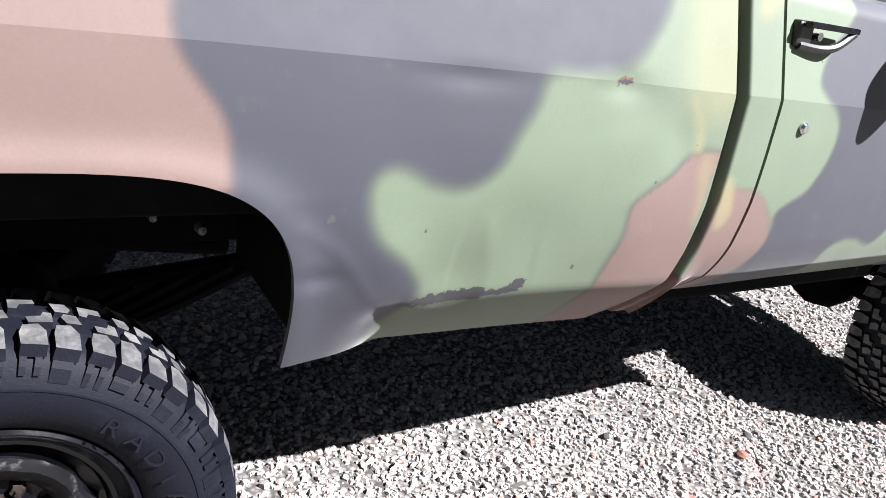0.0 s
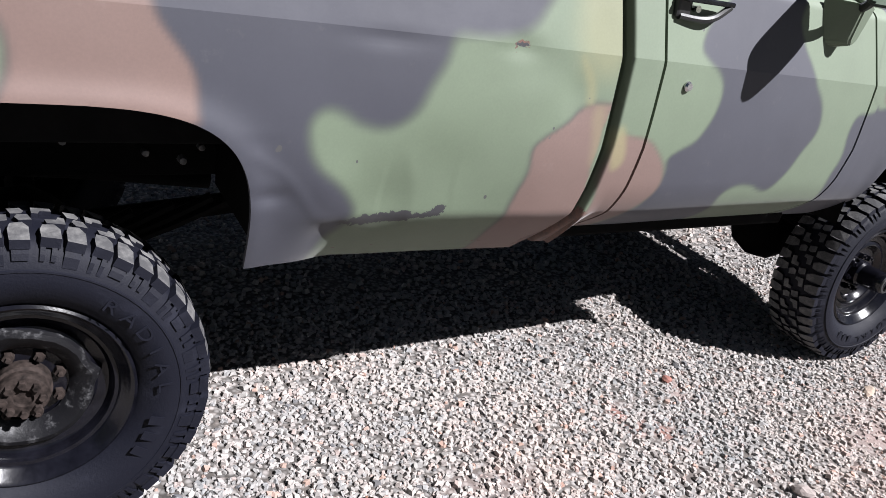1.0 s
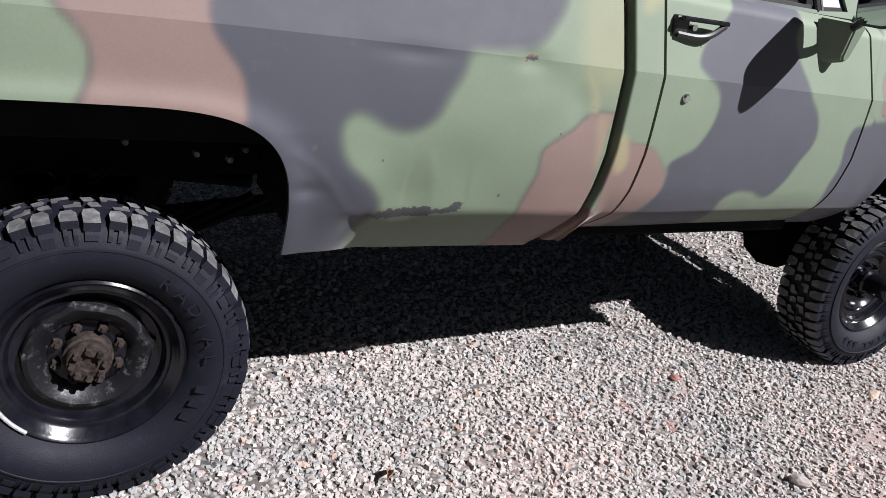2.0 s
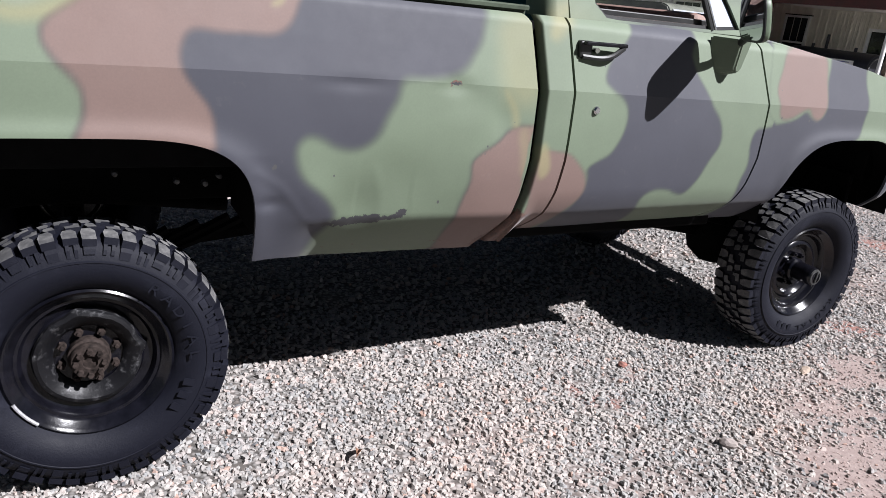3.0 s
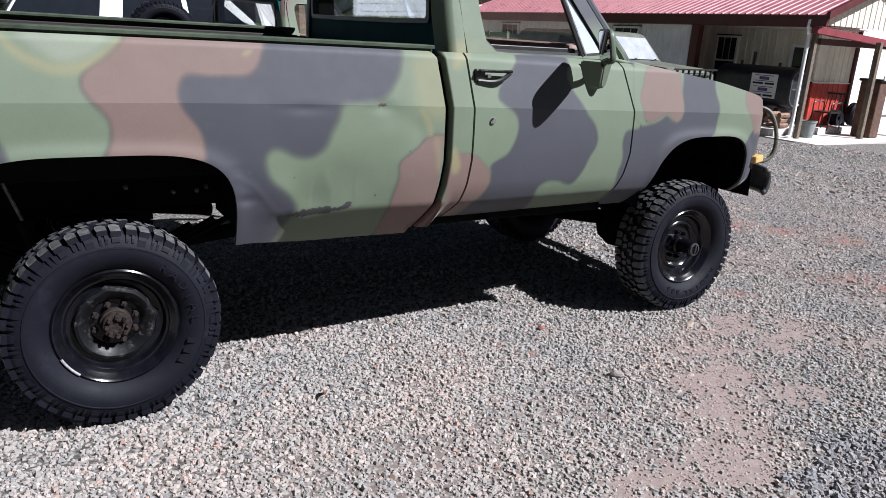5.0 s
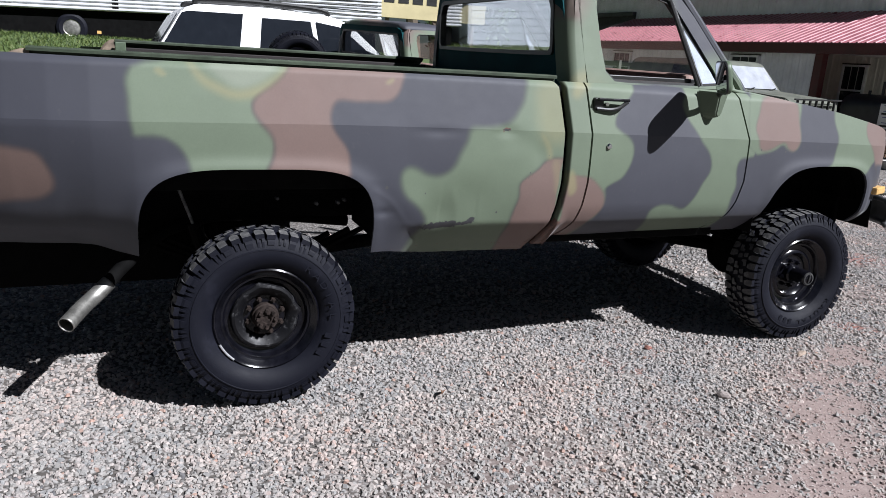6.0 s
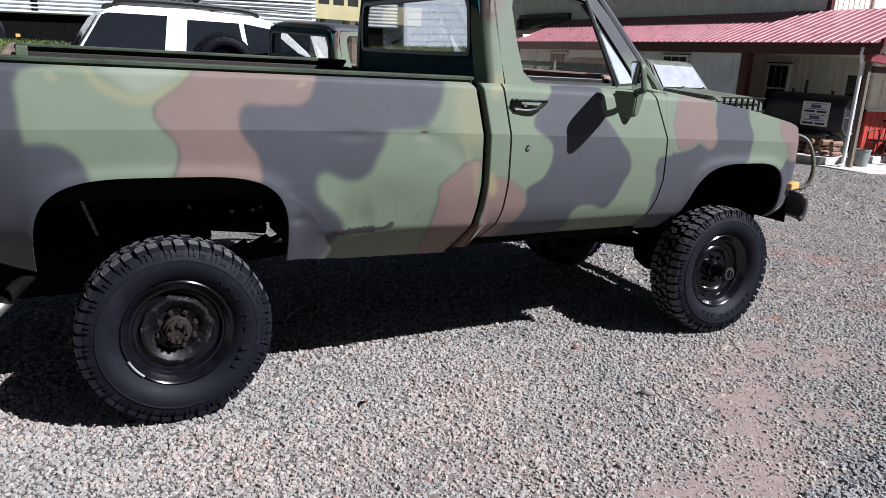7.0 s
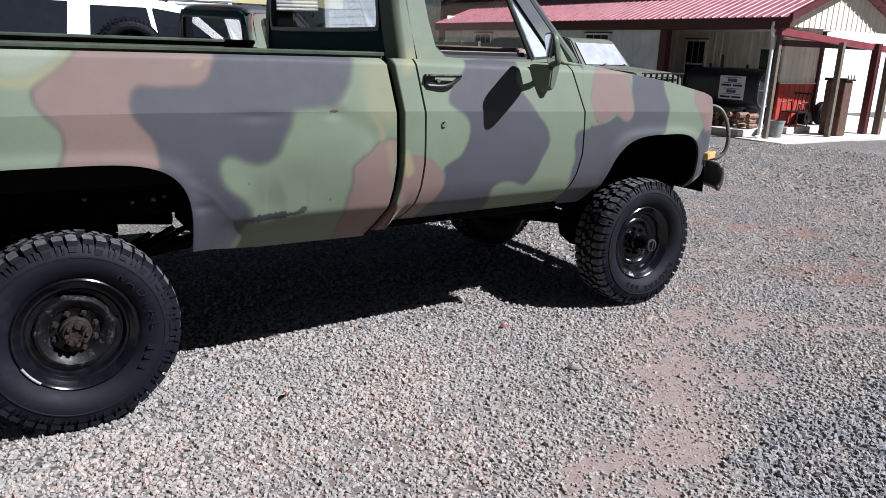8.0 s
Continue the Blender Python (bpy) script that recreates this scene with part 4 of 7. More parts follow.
# ---- wheels ----
def tread_block(bm, r0, r1, y0, y1, a0, a1, skew=0.0, taper=0.85):
    am, h = (a0 + a1) / 2, (a1 - a0) / 2
    vs = []
    for r, t in ((r0, 1.0), (r1, taper)):
        for y in (y0, y1):
            for s in (-1, 1):
                a = am + s * h * t + (skew if y == y1 else 0)
                yy = y if r == r0 else y + (0.004 if y == y0 else -0.004)
                vs.append(bm.verts.new((r * math.cos(a), yy, r * math.sin(a))))
    for q in ((0, 1, 3, 2), (4, 6, 7, 5), (0, 4, 5, 1), (2, 3, 7, 6), (0, 2, 6, 4), (1, 5, 7, 3)):
        bm.faces.new([vs[i] for i in q])


TYRE_W = 0.262


def tyre_mesh(seed):
    rnd = random.Random(seed)
    bm = bmesh.new()
    half = [(0.226, 0.078), (0.233, 0.060), (0.241, 0.046), (0.252, 0.032), (0.268, 0.0185), (0.286, 0.008), (0.304, 0.0020), (0.320, 0.0), (0.336, 0.0010), (0.3375, -0.0010), (0.3415, -0.0005), (0.343, 0.0035), (0.356, 0.0075), (0.374, 0.0155), (0.390, 0.027), (0.400, 0.043), (0.405, 0.075), (0.408, 0.10)]
    prof = half + [(0.409, TYRE_W / 2)] + [(r, TYRE_W - y) for r, y in half[::-1]]
    lathe(bm, prof, 72)
    # short biter ribs above the raised letters
    for k in range(62):
        a = 2 * math.pi * (k + rnd.uniform(-0.1, 0.1)) / 62
        tread_block(bm, 0.343, 0.352 + 0.006 * (k % 2), 0.004, 0.016, a, a + 0.014, 0, 0.8)
    return bm


def worn_block(bm, ring, foot, worn):
    """A tread lug over a closed ring of (angle, across, radius) points, drawn in a little towards its top."""
    n = len(ring)
    am, ym = sum(p[0] for p in ring) / n, sum(p[1] for p in ring) / n
    lo, hi = [], []
    for a, y, r in ring:
        lo.append(bm.verts.new(((r - foot) * math.cos(a), y, (r - foot) * math.sin(a))))
        a2, y2, r2 = am + (a - am) * 0.95, ym + (y - ym) * 0.95, r + worn
        hi.append(bm.verts.new((r2 * math.cos(a2), y2, r2 * math.sin(a2))))
    bm.faces.new(hi)
    for i in range(n):
        bm.faces.new((lo[i], lo[(i + 1) % n], hi[(i + 1) % n], hi[i])).material_index = 1


def crown(y):
    """Radius of the tread's face across the tyre: flat in the middle, falling off round the shoulder."""
    e = min(y, TYRE_W - y)
    return 0.4195 - 0.0035 * max(0.0, 1 - e / 0.10) ** 2 - 0.026 * max(0.0, 1 - e / 0.036) ** 2.2


def tread_mesh(seed):
    rnd = random.Random(seed)
    bm = bmesh.new()
    n = 24
    w = 2 * math.pi / n
    for k in range(n):
        for side in (0, 1):
            o = w * k + (w / 2 if side else 0) + rnd.uniform(-0.03, 0.03) * w

            def lug(*pts):
                ring = [(o + (-s if side else s) * w, TYRE_W - y if side else y, crown(y)) for s, y in pts]
                worn_block(bm, ring, 0.022, rnd.uniform(-0.0016, 0.0010))

            deep = 0.006 * (k % 2)
            # shoulder lug in two halves with a sipe between
            lug((0.05, 0.016 - deep * 0.5), (0.43, 0.016 - deep * 0.5), (0.46, 0.050), (0.42, 0.082), (0.20, 0.088), (0.08, 0.060))
            lug((0.52, 0.018), (0.90, 0.018), (0.93, 0.046), (0.88, 0.074), (0.66, 0.080), (0.55, 0.056))
            # hooked centre blocks
            lug((0.02, 0.096), (0.26, 0.092), (0.34, 0.112), (0.30, 0.128), (0.10, 0.129))
            lug((0.44, 0.090), (0.80, 0.084), (0.84, 0.106), (0.62, 0.112), (0.58, 0.129), (0.46, 0.127))
    # the lugs' feet running down the sidewall, every other one split in two
    for k in range(48):
        side, o = k % 2, w * (k // 2)
        o += w / 2 if side else 0
        for s0, s1 in ((0.08, 0.40), (0.55, 0.87)):
            base = 0.352 + (0.010 if (s0 > 0.5) != bool(k // 2 % 2) else 0.0)
            for a0, a1 in (((s0, s1),) if s0 < 0.5 else ((s0, s0 + 0.10), (s1 - 0.10, s1))):
                vs = []
                for r, y in ((base, 0.0050), (0.376, 0.0098), (0.393, 0.020)):
                    for a in (a0, a1):
                        for dy in (0.0, 0.014):
                            ang = o + (-a if side else a) * w
                            vs.append(bm.verts.new((r * math.cos(ang), TYRE_W - y - dy if side else y + dy, r * math.sin(ang))))
                made = [(0, 1, 3, 2), (8, 10, 11, 9)]
                for q in (0, 4):
                    made += [(q, q + 2, q + 6, q + 4), (q, q + 4, q + 5, q + 1), (q + 2, q + 3, q + 7, q + 6)]
                for q in made:
                    bm.faces.new([vs[v] for v in q]).material_index = 1
    return bm


def letters(word, r, a0, da, size, parent, mat):
    """Raised letters round the sidewall, read from outside."""
    for k, ch in enumerate(word):
        cu = bpy.data.curves.new("letter", "FONT")
        cu.body, cu.size, cu.extrude, cu.align_x, cu.align_y = ch, size, 0.0007, "CENTER", "CENTER"
        tmp = bpy.data.objects.new("letter", cu)
        scene.collection.objects.link(tmp)
        me = bpy.data.meshes.new_from_object(tmp.evaluated_get(bpy.context.evaluated_depsgraph_get()))
        bpy.data.objects.remove(tmp)
        a = a0 - da * k
        m = Matrix.Translation((r * math.cos(a), -0.0005, r * math.sin(a))) @ Matrix.Rotation(-(a - math.pi / 2), 4, "Y") @ Matrix.Rotation(math.pi / 2, 4, "X") @ Matrix.Diagonal((1.25, 1.0, 1.0, 1.0))
        me.transform(m)
        me.materials.append(mat)
        ob = new("raised_letter", me)
        ob.parent = parent


def wheel(m, front, seed):
    bm = bmesh.new()
    lathe(bm, [(0.226, 0.12), (0.226, 0.075), (0.232, 0.060), (0.241, 0.050), (0.243, 0.038), (0.236, 0.033), (0.226, 0.040), (0.219, 0.052), (0.209, 0.058), (0.204, 0.066), (0.195, 0.068), (0.190, 0.076), (0.184, 0.090), (0.176, 0.094), (0.160, 0.096), (0.150, 0.088), (0.140, 0.086), (0.128, 0.096), (0.118, 0.110), (0.060, 0.112), (0.058, 0.16)], 64)
    w = part("wheel", bm, RIMBLACK, truck, "black steel wheel with mud-terrain tyre", smooth=True, sharp=40)
    w.matrix_basis = m
    bm = bmesh.new()
    lathe(bm, [(0.226, 0.10), (0.215, 0.13), (0.215, 0.25), (0.228, 0.27)], 40)
    part("rim_barrel", bm, BLACK, w, smooth=True)
    t = part("tyre", tyre_mesh(seed), RUBBER, w, smooth=True, sharp=30)
    t.rotation_euler = (0, seed * 0.37, 0)
    tr = part("tread", tread_mesh(seed), TREAD, w)
    tr.data.materials.append(RUBBER)
    tr.rotation_euler = (0, seed * 0.37, 0)
    letters("RADIAL", 0.300, radians(52 if not front else -25), radians(10.2), 0.046, w, RUBBER)
    for k in range(3):
        a = radians((48 if not front else -25) - 66 - 9 * k)
        bm = bmesh.new()
        box(bm, (-0.012, -0.0007, -0.017), (0.012, 0.001, 0.017), 0.0, Matrix.Translation((0.294 * math.cos(a), 0, 0.294 * math.sin(a))) @ Matrix.Rotation(-(a - math.pi / 2), 4, "Y"))
        part("raised_bar", bm, RUBBER, w)
    for k in range(8):
        a = 2 * math.pi * (k + 0.4) / 8
        bm = bmesh.new()
        lathe(bm, [(0, 0.082), (0.006, 0.082), (0.006, 0.092), (0.013, 0.092), (0.014, 0.112)], 6, Matrix.Translation((0.0825 * math.cos(a), 0, 0.0825 * math.sin(a))))
        part("lug_nut", bm, RUST if not front else RIMBLACK, w)
    if front:
        bm = bmesh.new()
        lathe(bm, [(0.0, -0.040), (0.024, -0.040), (0.030, -0.036), (0.044, -0.034), (0.048, -0.026), (0.050, 0.02), (0.052, 0.07), (0.060, 0.08), (0.062, 0.12)], 32)
        hub = part("locking_hub", bm, RIMBLACK, w, "black locking front hub", smooth=True)
        bm = bmesh.new()
        lathe(bm, [(0.030, -0.0415), (0.040, -0.0405), (0.042, -0.034)], 24)
        box(bm, (-0.005, -0.047, -0.026), (0.005, -0.040, 0.026), 0.002)
        part("hub_dial", bm, DULLSTEEL, hub)
    else:
        bm = bmesh.new()
        lathe(bm, [(0.0, 0.050), (0.020, 0.050), (0.022, 0.042), (0.030, 0.042), (0.052, 0.046), (0.056, 0.052), (0.056, 0.075), (0.062, 0.080), (0.062, 0.115)], 32)
        hub = part("axle_hub", bm, RUST, w, "rusty full-floating axle hub", smooth=True)
        for k in range(8):
            a = 2 * math.pi * k / 8
            bm = bmesh.new()
            lathe(bm, [(0, 0.030), (0.009, 0.030), (0.010, 0.034), (0.010, 0.048)], 6, Matrix.Translation((0.040 * math.cos(a), 0, 0.040 * math.sin(a))))
            part("hub_bolt", bm, RUST, hub)
        # bent trim plate with a ragged, scraped edge
        bm = bmesh.new()
        n = 72
        loops = []
        for rr, yy in ((0.098, 0.104), (0.116, 0.082), (0.140, 0.070), (0.152, 0.074), (0.156, 0.084)):
            lp = []
            for k in range(n):
                a = 2 * math.pi * k / n
                wob = 0.005 * noise.noise((1.4 * math.cos(a), 1.4 * math.sin(a), 0.3)) + 0.0025 * noise.noise((4 * math.cos(a), 4 * math.sin(a), 2.1)) + 0.004 * noise.noise((11 * math.cos(a), 11 * math.sin(a), 5.0)) * max(0, math.sin(a + 0.4))
                tip = 0.016 * math.exp(-((a - 0.15) / 0.12) ** 2) + 0.010 * math.exp(-((a - 1.75) / 0.15) ** 2)
                r = rr + (wob + tip) * max(0.0, rr - 0.11) / 0.046 + 0.4 * wob * (rr < 0.12)
                lp.append(bm.verts.new((r * math.cos(a), yy + 0.002 * math.sin(3 * a + 1), r * math.sin(a))))
            loops.append(lp)
        for p, q in zip(loops, loops[1:]):
            for k in range(n):
                bm.faces.new((p[k], p[(k + 1) % n], q[(k + 1) % n], q[k]))
        part("trim_plate", bm, TRIMPLATE, w, "bent and scraped wheel trim plate", smooth=True)
        # a balance weight clipped to the rim's lip
        bm = bmesh.new()
        tube(bm, [(0.2365 * math.cos(a), 0.034, 0.2365 * math.sin(a)) for a in [radians(206 + 3 * k) for k in range(9)]], 0.0055, 8)
        part("balance_weight", bm, WEIGHT, w, "pale lead balance weight", smooth=True)
    return w


def scraped():
    m, nt, b = shader("scraped_black_enamel", 0.45)
    b.inputs["Specular IOR Level"].default_value = 0.25
    n = noise_tex(nt, 26, 6, 0.75)
    r = ramp(nt, n.outputs[0], [(0.54, (0.004, 0.004, 0.005)), (0.64, (0.04, 0.04, 0.042)), (0.76, (0.26, 0.26, 0.265))])
    nt.links.new(r.outputs[0], b.inputs["Base Color"])
    bumped(nt, b, n.outputs[0], 0.4, 0.004)
    return m


TRIMPLATE = scraped()
AXLE_Z = 0.424
wheel(pose(AXLE_R, 0.050, AXLE_Z, 0, 0, 0), False, 1)
wheel(pose(AXLE_F, 0.080, AXLE_Z, 0, 10, 0), True, 2)
wheel(pose(AXLE_R, WIDE - 0.050, AXLE_Z, 0, 33, 180), False, 3)
wheel(pose(AXLE_F, WIDE - 0.080, AXLE_Z, 0, 71, 180), True, 4)

# ---- chassis ----
for y in (0.56, WIDE - 0.56):
    boxed("frame_rail", (-1.25, y - 0.035, 0.80), (3.85, y + 0.035, 0.95), BLACK, truck)
    for x in (AXLE_R, AXLE_F):
        bm = bmesh.new()
        for k in range(4):
            L = 0.62 - 0.11 * k
            tube(bm, soft_line([(x - L, y, 0.74 - 0.02 * k), (x - L / 2, y, 0.60), (x, y, 0.545 - 0.012 * k), (x + L / 2, y, 0.60), (x + L, y, 0.74 - 0.02 * k)], 4), 0.016, 6)
        part("leaf_spring", bm, BLACK, truck)
for x, n_ in ((AXLE_R, "rear_axle"), (AXLE_F, "front_axle")):
    bm = bmesh.new()
    tube(bm, [(x, 0.20, AXLE_Z), (x, WIDE - 0.20, AXLE_Z)], 0.05, 12)
    part(n_, bm, BLACK, truck)
    bm = bmesh.new()
    bmesh.ops.create_icosphere(bm, subdivisions=2, radius=0.17, matrix=Matrix.Translation((x, 1.01 if x < 1 else 0.72, AXLE_Z)))
    part("differential", bm, BLACK, truck, smooth=True)
for y in (0.44, WIDE - 0.44):
    bm = bmesh.new()
    tube(bm, [(AXLE_R - 0.20, y, 0.50), (AXLE_R - 0.29, y, 0.80)], 0.030, 10)
    sh = part("shock_absorber", bm, BLACK, truck, smooth=True)
    bm = bmesh.new()
    tube(bm, [(AXLE_R - 0.27, y, 0.74), (AXLE_R - 0.365, y, 1.01)], 0.008, 8)
    part("shock_rod", bm, SCUFFED, sh, "bare steel shock rod", smooth=True)
for x in (-0.9, 0.6, 1.7, 2.6, 3.6):
    boxed("frame_crossmember", (x, 0.60, 0.80), (x + 0.1, WIDE - 0.60, 0.90), BLACK, truck)
for x, y, z in ((0.448, 0.512, 0.887), (0.30, 0.512, 0.87), (0.10, 0.512, 0.90), (0.62, 0.512, 0.86), (0.36, 0.30, 0.92)):
    bm = bmesh.new()
    lathe(bm, [(0, -0.014), (0.009, -0.012), (0.010, 0.0), (0.012, 0.012)], 8, Matrix.Translation((x, y, z)))
    part("frame_bolt", bm, SCUFFED, truck, "bare steel bolt")
# added unseen panel keeps the sun off the far front wheel
boxed("front_valance", (3.66, 0.20, 0.40), (3.69, 1.82, 0.92), BLACK, truck)
boxed("transfer_case", (1.75, 0.75, 0.56), (2.30, 1.20, 0.86), BLACK, truck, 0.05)
boxed("transmission_pan", (2.35, 0.85, 0.60), (3.25, 1.22, 0.95), BLACK, truck, 0.05)
boxed("engine_block", (2.80, 0.72, 0.72), (3.65, 1.30, 1.35), BLACK, truck, 0.04)
boxed("fuel_tank", (1.30, 0.12, 0.74), (1.46, 0.48, 0.95), BLACK, truck, 0.03)
bm = bmesh.new()
tube(bm, [(AXLE_R + 0.15, 1.01, 0.46), (1.8, 0.98, 0.66)], 0.04, 10)
tube(bm, [(AXLE_F - 0.15, 0.74, 0.46), (2.2, 0.85, 0.62)], 0.035, 10)
part("drive_shaft", bm, BLACK, truck, smooth=True)
bm = bmesh.new()
tube(bm, soft_line([(0.5, 0.66, 0.74), (-0.1, 0.62, 0.80), (-0.42, 0.50, 0.76), (-0.60, 0.40, 0.64), (-0.690, 0.335, 0.560)], 6), 0.031, 14)
part("exhaust_front_pipe", bm, BLACK, truck, smooth=True)
bm = bmesh.new()
pts = soft_line([(-0.685, 0.338, 0.563), (-0.730, 0.306, 0.527), (-0.757, 0.28, 0.509), (-0.782, 0.245, 0.495), (-0.815, 0.19, 0.475), (-0.850, 0.125, 0.452)], 6)

tube(bm, pts, 0.035, 18, caps=False)
pipe = part("exhaust_tailpipe", bm, STEEL, truck, "bare steel exhaust tailpipe", smooth=True)
pipe.modifiers.new("wall", "SOLIDIFY").thickness = 0.003

# the truck stands across the fall of the yard: its far side sits a little higher
FALL = 0.035
for ob in list(truck.children):
    if ob.name.split(".")[0] == "wheel":
        ob.location.z += FALL * ob.location.y
        continue
    for piece in [ob] + list(ob.children_recursive):
        lift = Matrix.Identity(4)
        lift[2][1] = FALL
        piece.data.transform(lift)

# ---- ground ----
def smooth01(v):
    v = np.clip(v, 0, 1)
    return v * v * (3 - 2 * v)


def ground_z(x, y):
    z = -0.17 * smooth01((x - 5.5) / 9.0) + 1.74 * smooth01((y - 4.5) / 11.0) * smooth01((11.0 - x) / 6.0)
    z = z - 0.14 * smooth01((x - 16.5) / 6.0) + 0.0285 * np.maximum(0, y - 1.5) ** 2 / (np.abs(y - 1.5) + 1.5)
    z = z + 0.052 * smooth01((y - 0.35) / 1.5) * smooth01((4.8 - y) / 2.6)
    return z + 0.010 * np.sin(1.3 * x + 0.7 * y) * np.sin(0.9 * y - 0.5 * x + 1.0) + 0.004 * np.sin(4.1 * x + 1.0) * np.sin(3.7 * y)


# patches of bare reddish earth: centre and radii
DIRT = [(1.75, -1.32, 0.30, 0.16), (2.10, -1.25, 0.26, 0.24), (2.42, -1.02, 0.30, 0.20), (2.70, -0.80, 0.34, 0.22), (2.95, -0.45, 0.26, 0.16), (3.45, -0.22, 0.34, 0.13), (3.55, -0.55, 0.46, 0.14), (4.1, -0.86, 0.5, 0.10), (1.80, -1.60, 0.15, 0.12), (3.0, -1.05, 0.24, 0.10), (2.30, 0.21, 0.09, 0.05)]
# iron-red earth showing through the gravel
RED = [(5.15, 0.10, 0.34, 0.16), (5.38, -0.22, 0.34, 0.16), (5.75, -0.05, 0.30, 0.12), (5.85, 1.52, 0.26, 0.20), (6.15, 1.25, 0.34, 0.18), (6.4, 0.9, 0.4, 0.2), (4.0, 0.15, 0.22, 0.14), (1.92, 0.03, 0.10, 0.05)]
# fainter stains of the same earth under the stones
STAIN = [(0.9, -0.75, 0.5, 0.3), (1.7, -0.65, 0.5, 0.26), (4.6, -0.5, 0.8, 0.3), (7.2, 1.2, 1.4, 0.5), (8.4, 2.4, 1.6, 0.6), (6.6, 2.3, 1.0, 0.4), (5.0, 0.7, 0.7, 0.3), (6.8, -0.3, 0.9, 0.4), (10.5, 2.0, 1.6, 0.7), (-0.05, -1.62, 0.34, 0.16), (-0.9, -1.35, 0.5, 0.22), (0.8, -1.25, 0.34, 0.14), (0.35, -0.95, 0.3, 0.1), (0.15, -1.35, 0.20, 0.14), (-0.4, -1.3, 0.22, 0.12), (0.95, -0.32, 0.26, 0.10), (0.55, -0.60, 0.20, 0.12), (-0.75, -1.75, 0.5, 0.20), (1.25, -0.05, 0.16, 0.09)]
# a drift of coarser, darker stone
COARSE = [(2.52, -1.56, 0.34, 0.16), (2.24, -1.74, 0.20, 0.13), (2.85, -1.80, 0.65, 0.34), (3.5, -1.66, 0.6, 0.24), (2.35, -2.10, 0.40, 0.26), (3.9, -2.2, 1.1, 0.45)]


def coarse_amount(x, y):
    wx, wy = x + 0.06 * np.sin(9 * y + 4 * x), y + 0.06 * np.sin(8 * x + 2) + 0.03 * np.sin(23 * x - 11 * y)
    d = np.zeros_like(x)
    for cx, cy, rx, ry in COARSE:
        d = np.maximum(d, 1.6 - ((wx - cx) / rx) ** 2 - ((wy - cy) / ry) ** 2)
    return np.clip(d, 0, 1)


def red_amount(x, y):
    wx = x + 0.07 * np.sin(7 * y + 3 * x) + 0.05 * np.sin(17 * x - 9 * y) + 0.03 * np.sin(41 * y + 29 * x)
    wy = y + 0.07 * np.sin(6 * x + 1.0) + 0.05 * np.sin(15 * y + 11 * x) + 0.03 * np.sin(37 * x - 31 * y)
    d = np.zeros_like(x)
    for cx, cy, rx, ry in RED:
        d = np.maximum(d, np.exp(-(((wx - cx) / rx) ** 2 + ((wy - cy) / ry) ** 2) ** 0.9))
    return d


def dirt_amount(x, y):
    wx = x + 0.07 * np.sin(7 * y + 3 * x) + 0.05 * np.sin(17 * x - 9 * y) + 0.03 * np.sin(41 * y + 29 * x)
    wy = y + 0.07 * np.sin(6 * x + 1.0) + 0.05 * np.sin(15 * y + 11 * x) + 0.03 * np.sin(37 * x - 31 * y)
    d = np.zeros_like(x)
    for cx, cy, rx, ry in DIRT:
        d = np.maximum(d, np.exp(-(((wx - cx) / rx) ** 2 + ((wy - cy) / ry) ** 2) ** 0.9))
    d = np.maximum(d, 0.62 * red_amount(x, y))
    for cx, cy, rx, ry in STAIN:
        d = np.maximum(d, 0.36 * np.exp(-(((wx - cx) / rx) ** 2 + ((wy - cy) / ry) ** 2) ** 0.9))
    return d


